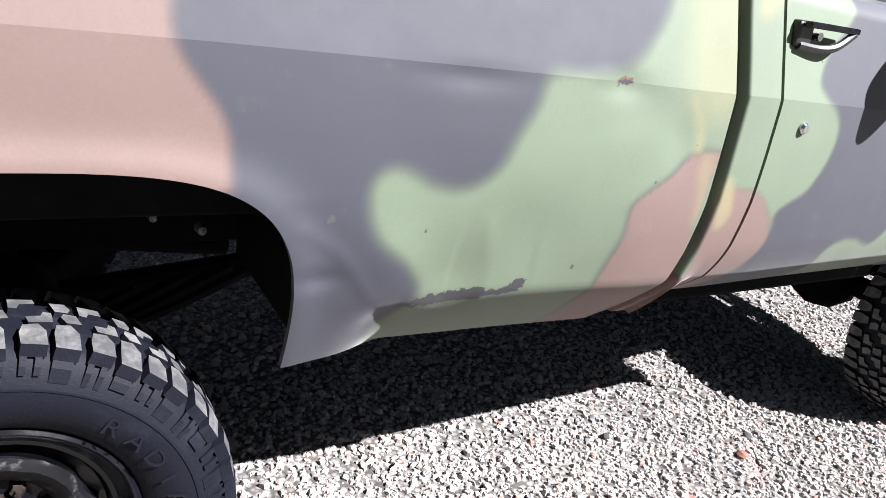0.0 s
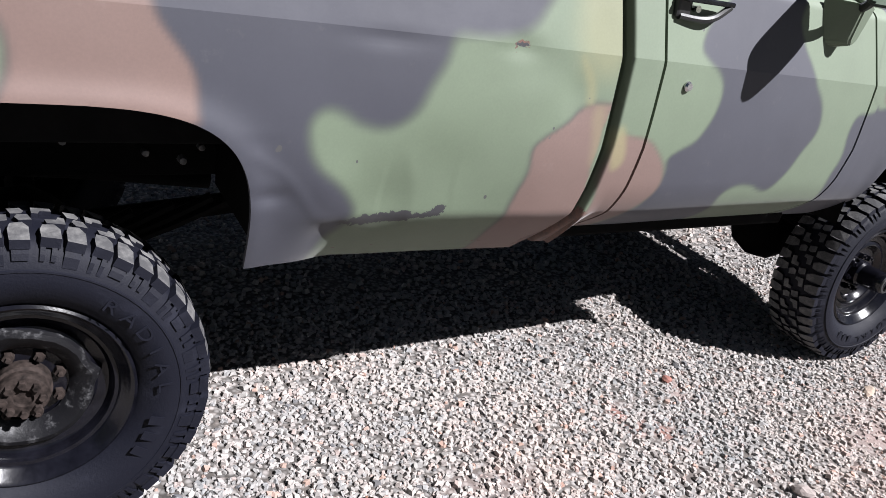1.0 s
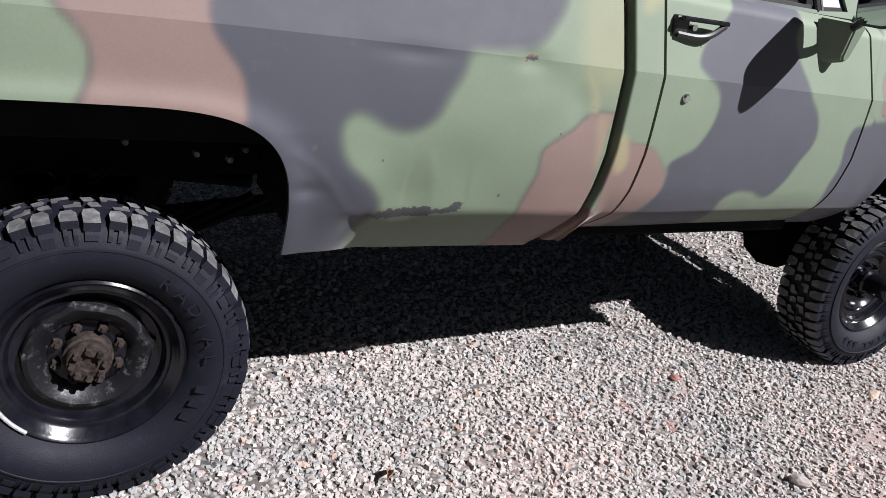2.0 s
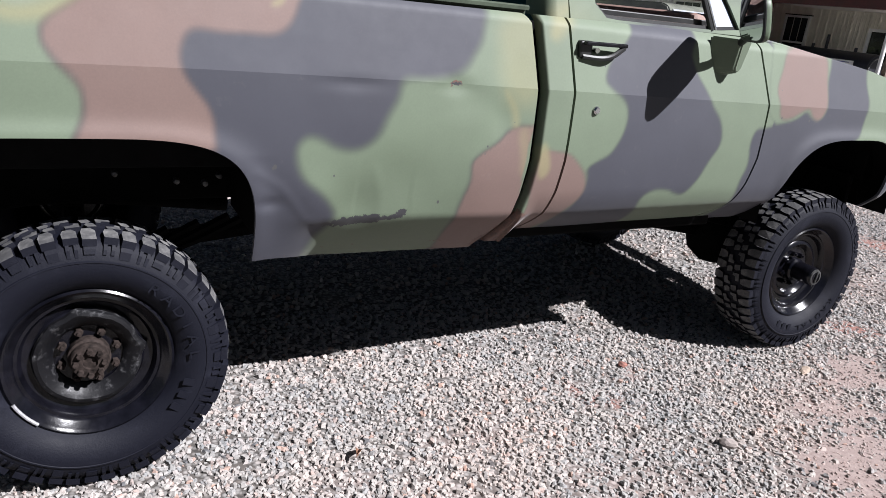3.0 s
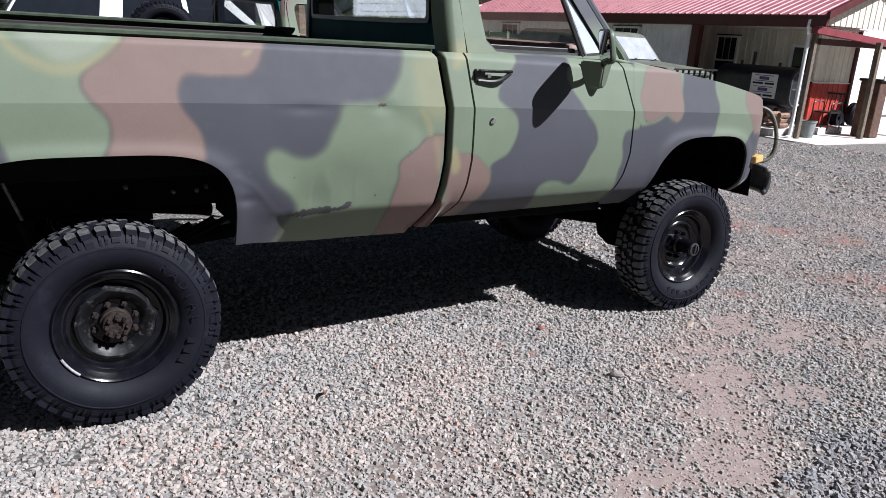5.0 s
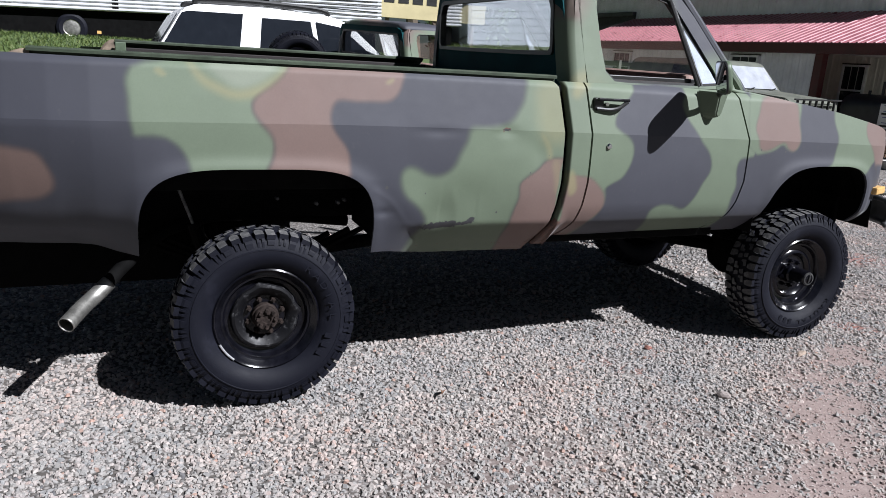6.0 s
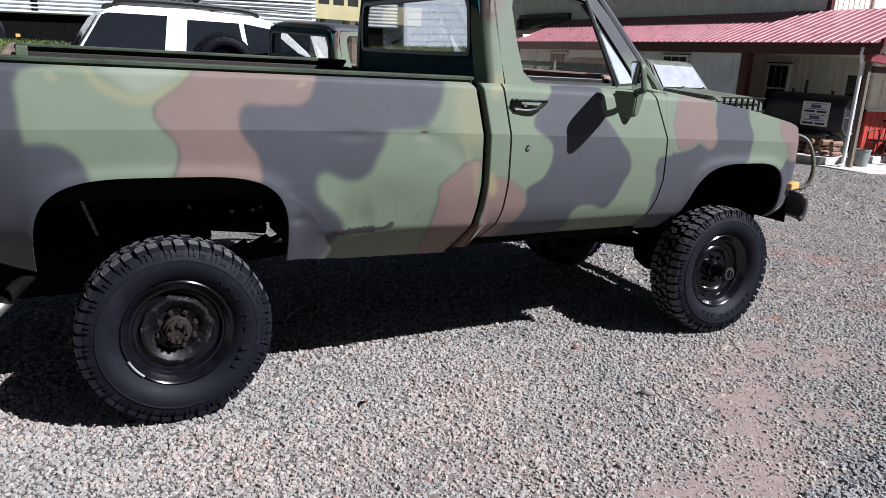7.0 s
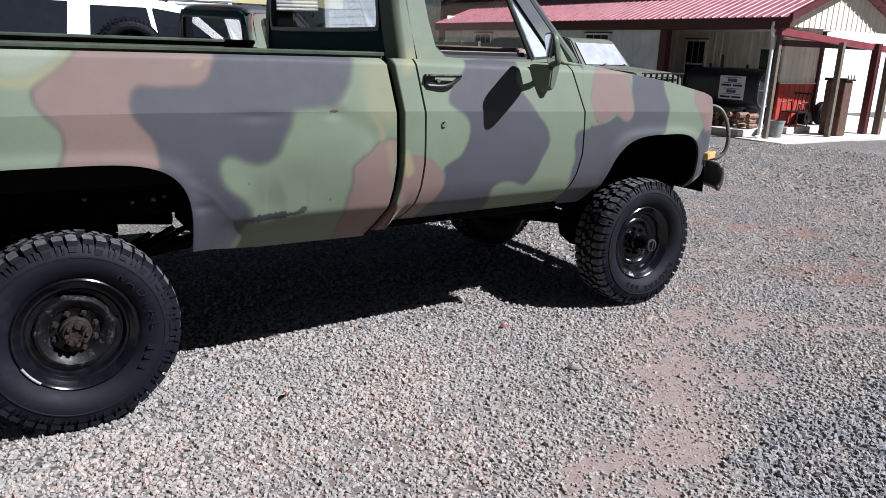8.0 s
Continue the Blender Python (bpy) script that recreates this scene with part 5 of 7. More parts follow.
def ground_mat():
    m, nt, b = shader("gravel_ground", 0.92)
    at = nt.nodes.new("ShaderNodeAttribute")
    at.attribute_name = "zones"
    sep = nt.nodes.new("ShaderNodeSeparateColor")
    nt.links.new(at.outputs["Color"], sep.inputs[0])
    vo = nt.nodes.new("ShaderNodeTexVoronoi")
    vo.inputs["Scale"].default_value = 48
    tc = nt.nodes.new("ShaderNodeTexCoord")
    nt.links.new(tc.outputs["Object"], vo.inputs["Vector"])
    sv = nt.nodes.new("ShaderNodeSeparateColor")
    nt.links.new(vo.outputs["Color"], sv.inputs[0])
    stone = ramp(nt, sv.outputs[0], [(0.0, (0.15, 0.143, 0.136)), (0.35, (0.22, 0.209, 0.20)), (0.7, (0.285, 0.266, 0.252)), (1.0, (0.34, 0.308, 0.29))])
    gap = ramp(nt, vo.outputs["Distance"], [(0.22, (1, 1, 1)), (0.62, (0.28, 0.265, 0.25))])
    c = mix(nt, "MULTIPLY", 1.0, stone.outputs[0], gap.outputs[0])
    big = noise_tex(nt, 0.9, 6, 0.6)
    c = mix(nt, "OVERLAY", 0.6, c, big.outputs[0])
    earth = ramp(nt, noise_tex(nt, 22, 6, 0.75).outputs[0], [(0.25, (0.185, 0.134, 0.119)), (0.50, (0.24, 0.184, 0.167)), (0.75, (0.30, 0.240, 0.220))])
    grit = ramp(nt, noise_tex(nt, 190, 4, 0.8).outputs[0], [(0.34, (0.55, 0.54, 0.53)), (0.50, (1.0, 1.0, 1.0)), (0.66, (1.18, 1.18, 1.18))])
    iron = ramp(nt, noise_tex(nt, 16, 6, 0.75).outputs[0], [(0.3, (0.17, 0.065, 0.048)), (0.7, (0.26, 0.12, 0.095))])
    soil = mix(nt, "MULTIPLY", 1.0, mix(nt, "MIX", sep.outputs[2], earth.outputs[0], iron.outputs[0]), grit.outputs[0])
    c = mix(nt, "MIX", sep.outputs[0], c, soil)
    grass = ramp(nt, noise_tex(nt, 5, 8, 0.8).outputs[0], [(0.3, (0.03, 0.055, 0.012)), (0.7, (0.10, 0.14, 0.03))])
    c = mix(nt, "MIX", sep.outputs[1], c, grass.outputs[0])
    nt.links.new(c, b.inputs["Base Color"])
    h = mix(nt, "MIX", sep.outputs[0], vo.outputs["Distance"], noise_tex(nt, 120, 5, 0.75).outputs[0])
    bumped(nt, b, h, -0.9, 0.012)
    return m


def axis(lo, hi, fine_lo, fine_hi, d):
    a = list(np.arange(fine_lo, fine_hi, d))
    v, s = fine_hi, d
    while v < hi:
        a.append(v)
        s *= 1.16
        v += s
    a.append(hi)
    v, s = fine_lo, d
    while v > lo:
        s *= 1.16
        v -= s
        a.insert(0, max(v, lo))
    return np.array(a)


gx, gy = axis(-300, 400, -2.5, 7.0, 0.05), axis(-300, 400, -3.0, 3.0, 0.05)
X, Y = np.meshgrid(gx, gy)
Z = ground_z(X, Y)
verts = np.stack([X, Y, Z], -1).reshape(-1, 3)
nx, ny = len(gx), len(gy)
idx = np.arange(nx * ny).reshape(ny, nx)
quads = np.stack([idx[:-1, :-1], idx[:-1, 1:], idx[1:, 1:], idx[1:, :-1]], -1).reshape(-1, 4)
me = bpy.data.meshes.new("ground")
me.from_pydata(verts.tolist(), [], quads.tolist())
zone = np.zeros((len(verts), 4))
zone[:, 0] = np.clip(dirt_amount(verts[:, 0], verts[:, 1]) * 1.4, 0, 0.9)
zone[:, 2] = np.clip(1.1 * red_amount(verts[:, 0], verts[:, 1]), 0, 1)
edge = 10.2 + 0.6 * np.sin(verts[:, 0] * 0.8) + 0.3 * np.sin(verts[:, 0] * 2.7)
zone[:, 1] = smooth01((verts[:, 1] - edge) / 0.5) * smooth01((9.5 - verts[:, 0]) / 1.0)
zone[:, 1] = np.maximum(zone[:, 1], smooth01((np.hypot(verts[:, 0] - 5, verts[:, 1]) - 45) / 5))
zone[:, 3] = 1
me.color_attributes.new("zones", "FLOAT_COLOR", "POINT").data.foreach_set("color", zone.ravel())
me.materials.append(ground_mat())
for p in me.polygons:
    p.use_smooth = True
tagged(new("ground", me), "grey gravel yard with reddish bare earth patches", "ground", kind="structure")


# loose stones over the gravel
def stone_mat(name, stops):
    m, nt, b = shader(name, 0.85)
    g = nt.nodes.new("ShaderNodeNewGeometry")
    r = ramp(nt, g.outputs["Random Per Island"], stops)
    r.color_ramp.interpolation = "CONSTANT"
    n = noise_tex(nt, 130, 4, 0.75)
    c = mix(nt, "OVERLAY", 0.45, r.outputs[0], n.outputs[0])
    # drifts of pinkish dust between cleaner, greyer stone
    drift = ramp(nt, noise_tex(nt, 1.1, 5, 0.65).outputs[0], [(0.36, (0.86, 0.88, 0.90)), (0.52, (1.02, 0.99, 0.97)), (0.68, (1.12, 1.01, 0.96))])
    c = mix(nt, "MULTIPLY", 1.0, c, drift.outputs[0])
    nt.links.new(c, b.inputs["Base Color"])
    bumped(nt, b, n.outputs[0], 0.35, 0.003)
    return m


def scatter_stones(name, x0, x1, y0, y1, per_m2, size, seed, mat, keep, sides=6, tall=1.0, label="crushed grey and pinkish gravel stones"):
    """Angular stones: a foot ring, a smaller upper ring and a flat top, each stone of its own size and tilt."""
    rng = np.random.default_rng(seed)
    n = int((x1 - x0) * (y1 - y0) * per_m2)
    px, py = rng.uniform(x0, x1, n), rng.uniform(y0, y1, n)
    ok = rng.uniform(0, 1, n) < keep(px, py)
    px, py = px[ok], py[ok]
    n = len(px)
    k = sides
    tris = []
    for a in range(k):
        b = (a + 1) % k
        tris += [[a, b, k + b], [a, k + b, k + a]]
    tris += [[k, k + a, k + a + 1] for a in range(1, k - 1)]
    tris = np.array(tris)
    shapes = []
    for _ in range(40):
        ang = np.sort((np.arange(k) + rng.uniform(-0.34, 0.34, k)) * 2 * np.pi / k)
        lo = np.stack([np.cos(ang), np.sin(ang)], 1) * rng.uniform(0.82, 1.12, (k, 1))
        hi = lo * rng.uniform(0.50, 0.90, (k, 1)) + rng.uniform(-0.10, 0.10, 2)
        top = tall * rng.uniform(0.34, 0.64)
        v = np.concatenate([np.c_[lo, rng.uniform(-0.55, -0.20, k)], np.c_[hi, top + rng.uniform(-0.16, 0.16, k) * tall]])
        shapes.append(v * np.array([1.18, rng.uniform(0.66, 1.0), 1.0]))
    v = np.array(shapes)[rng.integers(0, 40, n)]
    sc = size * np.exp(np.clip(rng.normal(0, 0.33, n), -0.75, 0.55))
    a, t1, t2 = rng.uniform(0, 2 * np.pi, n), rng.normal(0, 0.21, n), rng.normal(0, 0.21, n)
    ca, sa = np.cos(a)[:, None], np.sin(a)[:, None]
    x, y, z = v[..., 0], v[..., 1], v[..., 2]
    x, y = x * ca - y * sa, x * sa + y * ca
    y, z = y * np.cos(t1)[:, None] - z * np.sin(t1)[:, None], y * np.sin(t1)[:, None] + z * np.cos(t1)[:, None]
    x, z = x * np.cos(t2)[:, None] + z * np.sin(t2)[:, None], -x * np.sin(t2)[:, None] + z * np.cos(t2)[:, None]
    v = np.stack([x, y, z], -1) * sc[:, None, None]
    v += np.stack([px, py, ground_z(px, py) + rng.uniform(-0.05, 0.55, n) * sc], -1)[:, None, :]
    f = (tris[None] + 2 * k * np.arange(n)[:, None, None]).reshape(-1, 3)
    me = bpy.data.meshes.new(name)
    me.vertices.add(n * 2 * k)
    me.vertices.foreach_set("co", v.ravel())
    me.loops.add(f.size)
    me.loops.foreach_set("vertex_index", f.ravel().astype(np.int32))
    me.polygons.add(len(f))
    me.polygons.foreach_set("loop_start", np.arange(0, f.size, 3, dtype=np.int32))
    me.update(calc_edges=True)
    me.shade_flat()
    me.materials.append(mat)
    return tagged(new(name, me), label, "gravel", kind="stuff")


STONES = stone_mat("gravel_stone", [(0.0, (0.296, 0.278, 0.262)), (0.18, (0.253, 0.245, 0.235)), (0.34, (0.327, 0.297, 0.280)), (0.48, (0.221, 0.221, 0.219)), (0.60, (0.278, 0.269, 0.255)), (0.74, (0.336, 0.304, 0.284)), (0.81, (0.308, 0.254, 0.232)), (0.87, (0.241, 0.227, 0.216)), (0.93, (0.365, 0.338, 0.316)), (0.965, (0.297, 0.210, 0.174)), (0.985, (0.102, 0.102, 0.106))])
DARKSTONES = stone_mat("coarse_dark_stone", [(0.0, (0.19, 0.195, 0.21)), (0.25, (0.23, 0.232, 0.245)), (0.45, (0.15, 0.155, 0.17)), (0.60, (0.26, 0.256, 0.26)), (0.78, (0.20, 0.20, 0.212)), (0.92, (0.30, 0.285, 0.28))])
EARTHBITS = stone_mat("earthy_pebble", [(0.0, (0.31, 0.252, 0.235)), (0.35, (0.28, 0.232, 0.217)), (0.6, (0.34, 0.295, 0.275)), (0.85, (0.36, 0.325, 0.305)), (0.975, (0.10, 0.09, 0.085))])


def open_gravel(x, y):
    return np.clip(1.25 - 1.55 * dirt_amount(x, y), 0.06, 1) * (1 - 0.9 * coarse_amount(x, y))


scatter_stones("gravel", -1.7, 4.6, -2.3, 0.55, 4700, 0.0085, 5, STONES, open_gravel, 5)
scatter_stones("gravel", -1.7, 4.6, 0.55, 1.15, 2600, 0.0095, 8, STONES, open_gravel, 4)
scatter_stones("coarse_gravel", 1.6, 5.0, -2.7, -1.1, 4300, 0.0098, 12, DARKSTONES, coarse_amount, 5, 1.2, "coarse dark blue-grey gravel stones")
scatter_stones("earthy_gravel", -1.2, 8.5, -2.1, 3.0, 3400, 0.0050, 13, EARTHBITS, lambda x, y: np.clip(1.6 * dirt_amount(x, y) - 0.3, 0, 0.8), 4, 0.5, "fine reddish grit and pebbles on bare earth")
scatter_stones("gravel", 4.6, 8.6, -2.3, 3.6, 1750, 0.0108, 6, STONES, open_gravel, 4, 0.65)
scatter_stones("gravel", -1.7, 4.6, 1.15, 3.4, 800, 0.0122, 7, STONES, open_gravel, 4)
scatter_stones("gravel", 8.6, 15.4, -0.6, 7.2, 340, 0.0175, 9, STONES, open_gravel, 4, 0.6)
scatter_stones("gravel", -4.0, 4.6, -4.6, -2.3, 800, 0.0125, 10, STONES, open_gravel, 4)
scatter_stones("gravel", -4.0, -1.7, -2.3, 3.4, 800, 0.0125, 11, STONES, open_gravel, 4)


def lone_stone(name, x, y, size, squash, seed, mat, label, category):
    rnd = random.Random(seed)
    bm = bmesh.new()
    bmesh.ops.create_icosphere(bm, subdivisions=2, radius=1.0)
    for v in bm.verts:
        k = 1 + 0.28 * noise.noise(v.co * 1.3 + Vector((seed, 0, 0))) + rnd.uniform(-0.05, 0.05)
        v.co = Vector((v.co.x * k * size, v.co.y * k * size * squash[0], v.co.z * k * size * squash[1]))
    ob = part(name, bm, mat, None)
    ob.matrix_basis = pose(x, y, float(ground_z(np.array(x), np.array(y))) + size * squash[1] * 0.8, 6, 4, seed * 40)
    return tagged(ob, label, category, "stones on the gravel")


PINKROCK = plain("pinkish_rock", (0.2604, 0.2232, 0.2046), 0.85, vary=0.3, scale=30, bump=0.4)
TANBIT = plain("tan_flat_stone", (0.2852, 0.2232, 0.1736), 0.85, vary=0.25, scale=30, bump=0.3)
DARKROCK = plain("dark_pebble", (0.031, 0.031, 0.031), 0.85, vary=0.3, scale=30)
REDROCK = plain("red_pebble", (0.186, 0.0806, 0.062), 0.85, vary=0.3, scale=30)
lone_stone("stone", 2.222, -0.496, 0.040, (0.75, 0.55), 3, PINKROCK, "fist-sized pinkish stone lying on the gravel", "stone")
lone_stone("stone", 3.169, -0.139, 0.055, (0.45, 0.22), 5, TANBIT, "flat tan stone lying on the gravel", "stone")
lone_stone("stone", 2.41, 0.288, 0.016, (0.9, 0.8), 6, DARKROCK, "small dark pebble on the gravel", "stone")
lone_stone("stone", 3.62, 0.42, 0.020, (0.9, 0.8), 7, DARKROCK, "small dark pebble on the gravel", "stone")
lone_stone("stone", 1.834, 0.458, 0.017, (0.9, 0.8), 8, DARKROCK, "small dark pebble on the gravel", "stone")
lone_stone("stone", 2.288, 0.211, 0.026, (0.8, 0.5), 9, REDROCK, "brick-red pebble on the gravel", "stone")
lone_stone("stone", 1.60, -1.02, 0.020, (0.9, 0.7), 10, PINKROCK, "small pinkish stone on the gravel", "stone")
lone_stone("stone", -0.55, -0.85, 0.024, (0.9, 0.6), 11, PINKROCK, "small pinkish stone on the gravel", "stone")
# a dry curled leaf
bm = bmesh.new()
grid = []
for i in range(9):
    u = i / 8
    wdt = 0.013 * math.sin(math.pi * min(1, u * 0.95 + 0.03)) ** 0.8
    grid.append([bm.verts.new((-0.045 + 0.09 * u, wdt * v, 0.014 + 0.016 * v * v + 0.010 * math.sin(4 * u) - 0.01 * u)) for v in (-1, -0.5, 0, 0.5, 1)])
for p, q in zip(grid, grid[1:]):
    for i in range(4):
        bm.faces.new((p[i], p[i + 1], q[i + 1], q[i]))
leaf = part("dry_leaf", bm, plain("dry_brown_leaf", (0.17, 0.085, 0.05), 0.7, vary=0.4, scale=60), None, smooth=True)
leaf.modifiers.new("thick", "SOLIDIFY").thickness = 0.001
leaf.matrix_basis = pose(0.804, -0.085, 0.016, 8, 12, 62)
tagged(leaf, "curled dry brown leaf lying on the gravel", "leaf")

# ---- background ----
TAN = plain("tan_metal_siding", (0.76, 0.72, 0.62), 0.5, vary=0.12, scale=2)
GREYSIDE = plain("pale_grey_metal_siding", (0.82, 0.83, 0.86), 0.5, vary=0.12, scale=2)
REDROOF = plain("red_metal_roofing", (0.31, 0.112, 0.132), 0.30, vary=0.22, scale=3)
REDTRIM = plain("dark_red_trim", (0.075, 0.012, 0.014), 0.5, vary=0.25, scale=4)
REDBEAM = plain("red_fascia_paint", (0.20, 0.035, 0.045), 0.5, vary=0.25, scale=4)
REDWALL = plain("red_metal_wainscot", (0.40, 0.045, 0.03), 0.5, vary=0.2, scale=3)
WHITE = plain("white_paint", (0.78, 0.78, 0.77), 0.5, vary=0.06, scale=3)
CONCRETE = plain("concrete_slab", (0.50, 0.47, 0.44), 0.85, vary=0.2, scale=3)
WOOD = plain("weathered_timber", (0.13, 0.10, 0.075), 0.8, vary=0.35, scale=12)
SOFFIT = plain("white_soffit", (0.6, 0.58, 0.54), 0.7, vary=0.1)
BARK = plain("tree_bark", (0.09, 0.07, 0.05), 0.9, vary=0.4, scale=9, bump=0.6)
OLIVE = plain("dull_olive_paint", (0.10, 0.105, 0.085), 0.5, vary=0.3, scale=4)
CARWHITE = plain("white_car_paint", (0.80, 0.80, 0.80), 0.25, vary=0.04, scale=2, bump=0.0)
TANKBLACK = plain("black_tank_paint", (0.018, 0.018, 0.024), 0.4, vary=0.4, scale=6)
LOGS = plain("split_logs", (0.22, 0.13, 0.09), 0.85, vary=0.5, scale=14)
RUSTBROWN = plain("rusty_sheet", (0.09, 0.045, 0.03), 0.75, vary=0.5, scale=8)
YELLOWP = plain("yellow_paint", (0.62, 0.42, 0.05), 0.5, vary=0.15)
CREAM = plain("cream_yellow_board", (0.40, 0.345, 0.19), 0.6, vary=0.12, scale=2)
BLUEINK = plain("blue_print", (0.07, 0.07, 0.25), 0.5, vary=0.1)
DARKGREY = plain("dark_grey_metal", (0.045, 0.045, 0.05), 0.5, vary=0.25, scale=5)
TINTWALL = plain("shaded_recess_black", (0.022, 0.022, 0.025), 0.7, vary=0.3, scale=4)
REDINK = plain("red_print", (0.35, 0.10, 0.12), 0.5, vary=0.1)


def ribbed(name, length, height, mat, parent, m, pitch=0.23, rib=0.02, label="", cut=None):
    """Ribbed sheet metal: length along local x, height along local z, ribs proud along -y."""
    bm = bmesh.new()
    prof = []
    x = 0.0
    while x < length - 1e-6:
        for dx, dy in ((0.0, 0.0), (0.018, -rib), (0.052, -rib), (0.070, 0.0), (0.14, 0.0), (0.148, -rib * 0.25), (0.162, -rib * 0.25), (0.170, 0.0)):
            if x + dx < length:
                prof.append((x + dx, dy))
        x += pitch
    prof.append((length, 0.0))
    top = cut or (lambda u: height)
    lo = [bm.verts.new((u, v, 0)) for u, v in prof]
    hi = [bm.verts.new((u, v, top(u))) for u, v in prof]
    lb = [bm.verts.new((u, 0.06, 0)) for u, v in prof]
    hb = [bm.verts.new((u, 0.06, top(u))) for u, v in prof]
    for i in range(len(prof) - 1):
        bm.faces.new((lo[i], lo[i + 1], hi[i + 1], hi[i]))
        bm.faces.new((lb[i + 1], lb[i], hb[i], hb[i + 1]))
        bm.faces.new((hi[i], hi[i + 1], hb[i + 1], hb[i]))
        bm.faces.new((lb[i], lb[i + 1], lo[i + 1], lo[i]))
    bm.faces.new((lo[0], hi[0], hb[0], lb[0]))
    bm.faces.new((lo[-1], lb[-1], hb[-1], hi[-1]))
    bmesh.ops.transform(bm, matrix=m, verts=bm.verts)
    return part(name, bm, mat, parent, label)


# the yard falls a little towards the camera's side, the ground beyond it is level
LEAN = Matrix.Rotation(radians(1.63), 4, "X")
# local frame of the building: u goes back from the yard, v along the long side, w up
MB = LEAN @ pose(15.65, 7.48, -0.054, 0, 0, 1)
bld = empty("metal_building", MB, label="metal-sided shop building with red roof and porch", category="building")


def bbox(name, lo, hi, mat, bevel=0.004, label="", parent=None):
    return boxed(name, lo, hi, mat, parent or bld, bevel, label)


def box_bm(lo, hi, bevel=0.0):
    b = bmesh.new()
    box(b, lo, hi, bevel)
    return b


def facing_yard(u, v, w):
    """Local pose of a wall that faces -u and runs along -v from v."""
    return Matrix.Translation((u, v, w)) @ Matrix.Rotation(radians(-90), 4, "Z")


slab = boxed("concrete_pad", (-0.45, 0.55, -0.40), (8.0, 5.5, 0.0), CONCRETE, None, 0.01)
apron = boxed("concrete_apron", (-0.60, -0.75, -0.50), (8.0, 0.545, -0.165), CONCRETE, None, 0.01)
apron.matrix_basis = MB
tagged(apron, "pale concrete apron along the porch", "slab", kind="structure")
slab.matrix_basis = MB
tagged(slab, "pale concrete porch slab beside the gravel", "slab", kind="structure")
# long side: flush wall, then the porch recess
ribbed("wall", 10.8, 2.60, GREYSIDE, bld, facing_yard(0.0, 14.3, -0.15), label="pale grey ribbed metal wall")
bbox("corner_trim", (-0.03, 3.40, 0.0), (0.16, 3.64, 2.42), REDTRIM)
ribbed("porch_wall", 4.5, 2.42, TAN, bld, facing_yard(2.0, 5.5, 0.0), label="tan ribbed metal porch wall")
bbox("recess_wall", (0.1, 5.50, 0.0), (2.0, 5.58, 2.42), TAN)
ribbed("porch_side_wall", 1.62, 1.40, TAN, bld, Matrix.Translation((1.62, 1.0, 1.10)), label="tan ribbed metal wall")
ribbed("wainscot", 1.62, 1.07, REDWALL, bld, Matrix.Translation((1.62, 0.995, 0.0)), label="bright red ribbed metal wainscot")
bbox("wainscot_cap", (1.60, 0.955, 1.07), (3.24, 0.99, 1.10), WHITE)
bbox("corner_trim", (3.235, 0.93, 0.0), (3.34, 1.08, 2.42), REDTRIM)
# white wall beyond the porch
bbox("white_wall", (4.2, 3.0, 0.0), (12.0, 3.2, 4.2), WHITE, label="sunlit white painted wall")
bbox("red_column", (3.86, -0.20, -0.17), (4.03, -0.03, 2.15), REDTRIM)
# gable front over the porch
PEAK, HALF, EAVE = 3.55, 2.42, 2.66
ribbed("gable_wall", 2 * HALF, 1.2, TAN, bld, Matrix.Translation((-0.05, 0.0, EAVE - 0.25)), label="tan ribbed gable end", cut=lambda u: 0.22 + (PEAK - EAVE - 0.03) * (1 - abs(u / HALF - 1)))
bm = bmesh.new()
box(bm, (-0.30, -0.10, -0.075), (2 * HALF + 0.2, 0.06, 0.075), 0.004, Matrix.Translation((0, 0, 2.27)) @ Matrix.Rotation(0.055, 4, "Y"))
part("gable_beam", bm, REDBEAM, bld, "red fascia beam under the gable")
bbox("porch_beam", (0.2, 0.10, 1.98), (5.0, 0.25, 2.12), REDTRIM)
bbox("soffit", (-0.2, 0.08, 2.36), (2.0, 3.5, 2.38), SOFFIT)


def slope(name, sgn, v0, v1, mat):
    """One pitch of the roof, ribs running up the slope."""
    run, rise = HALF + 0.30, PEAK - EAVE + 0.09
    ang = math.atan2(rise, run)
    n = math.hypot(run, rise)
    if sgn > 0:
        m = Matrix.Translation((-0.35, v1, EAVE - 0.06)) @ Matrix.Rotation(radians(-90), 4, "Z") @ Matrix.Rotation(-(math.pi / 2 - ang), 4, "X")
    else:
        m = Matrix.Translation((2 * HALF + 0.25, v0, EAVE - 0.06)) @ Matrix.Rotation(radians(90), 4, "Z") @ Matrix.Rotation(-(math.pi / 2 - ang), 4, "X")
    return ribbed(name, v1 - v0, n, mat, bld, m, pitch=0.23, rib=0.022, label="red ribbed metal roof")


slope("roof", 1, -0.30, 14.5, REDROOF)
slope("roof", -1, -0.30, 14.5, REDROOF)
bm = bmesh.new()
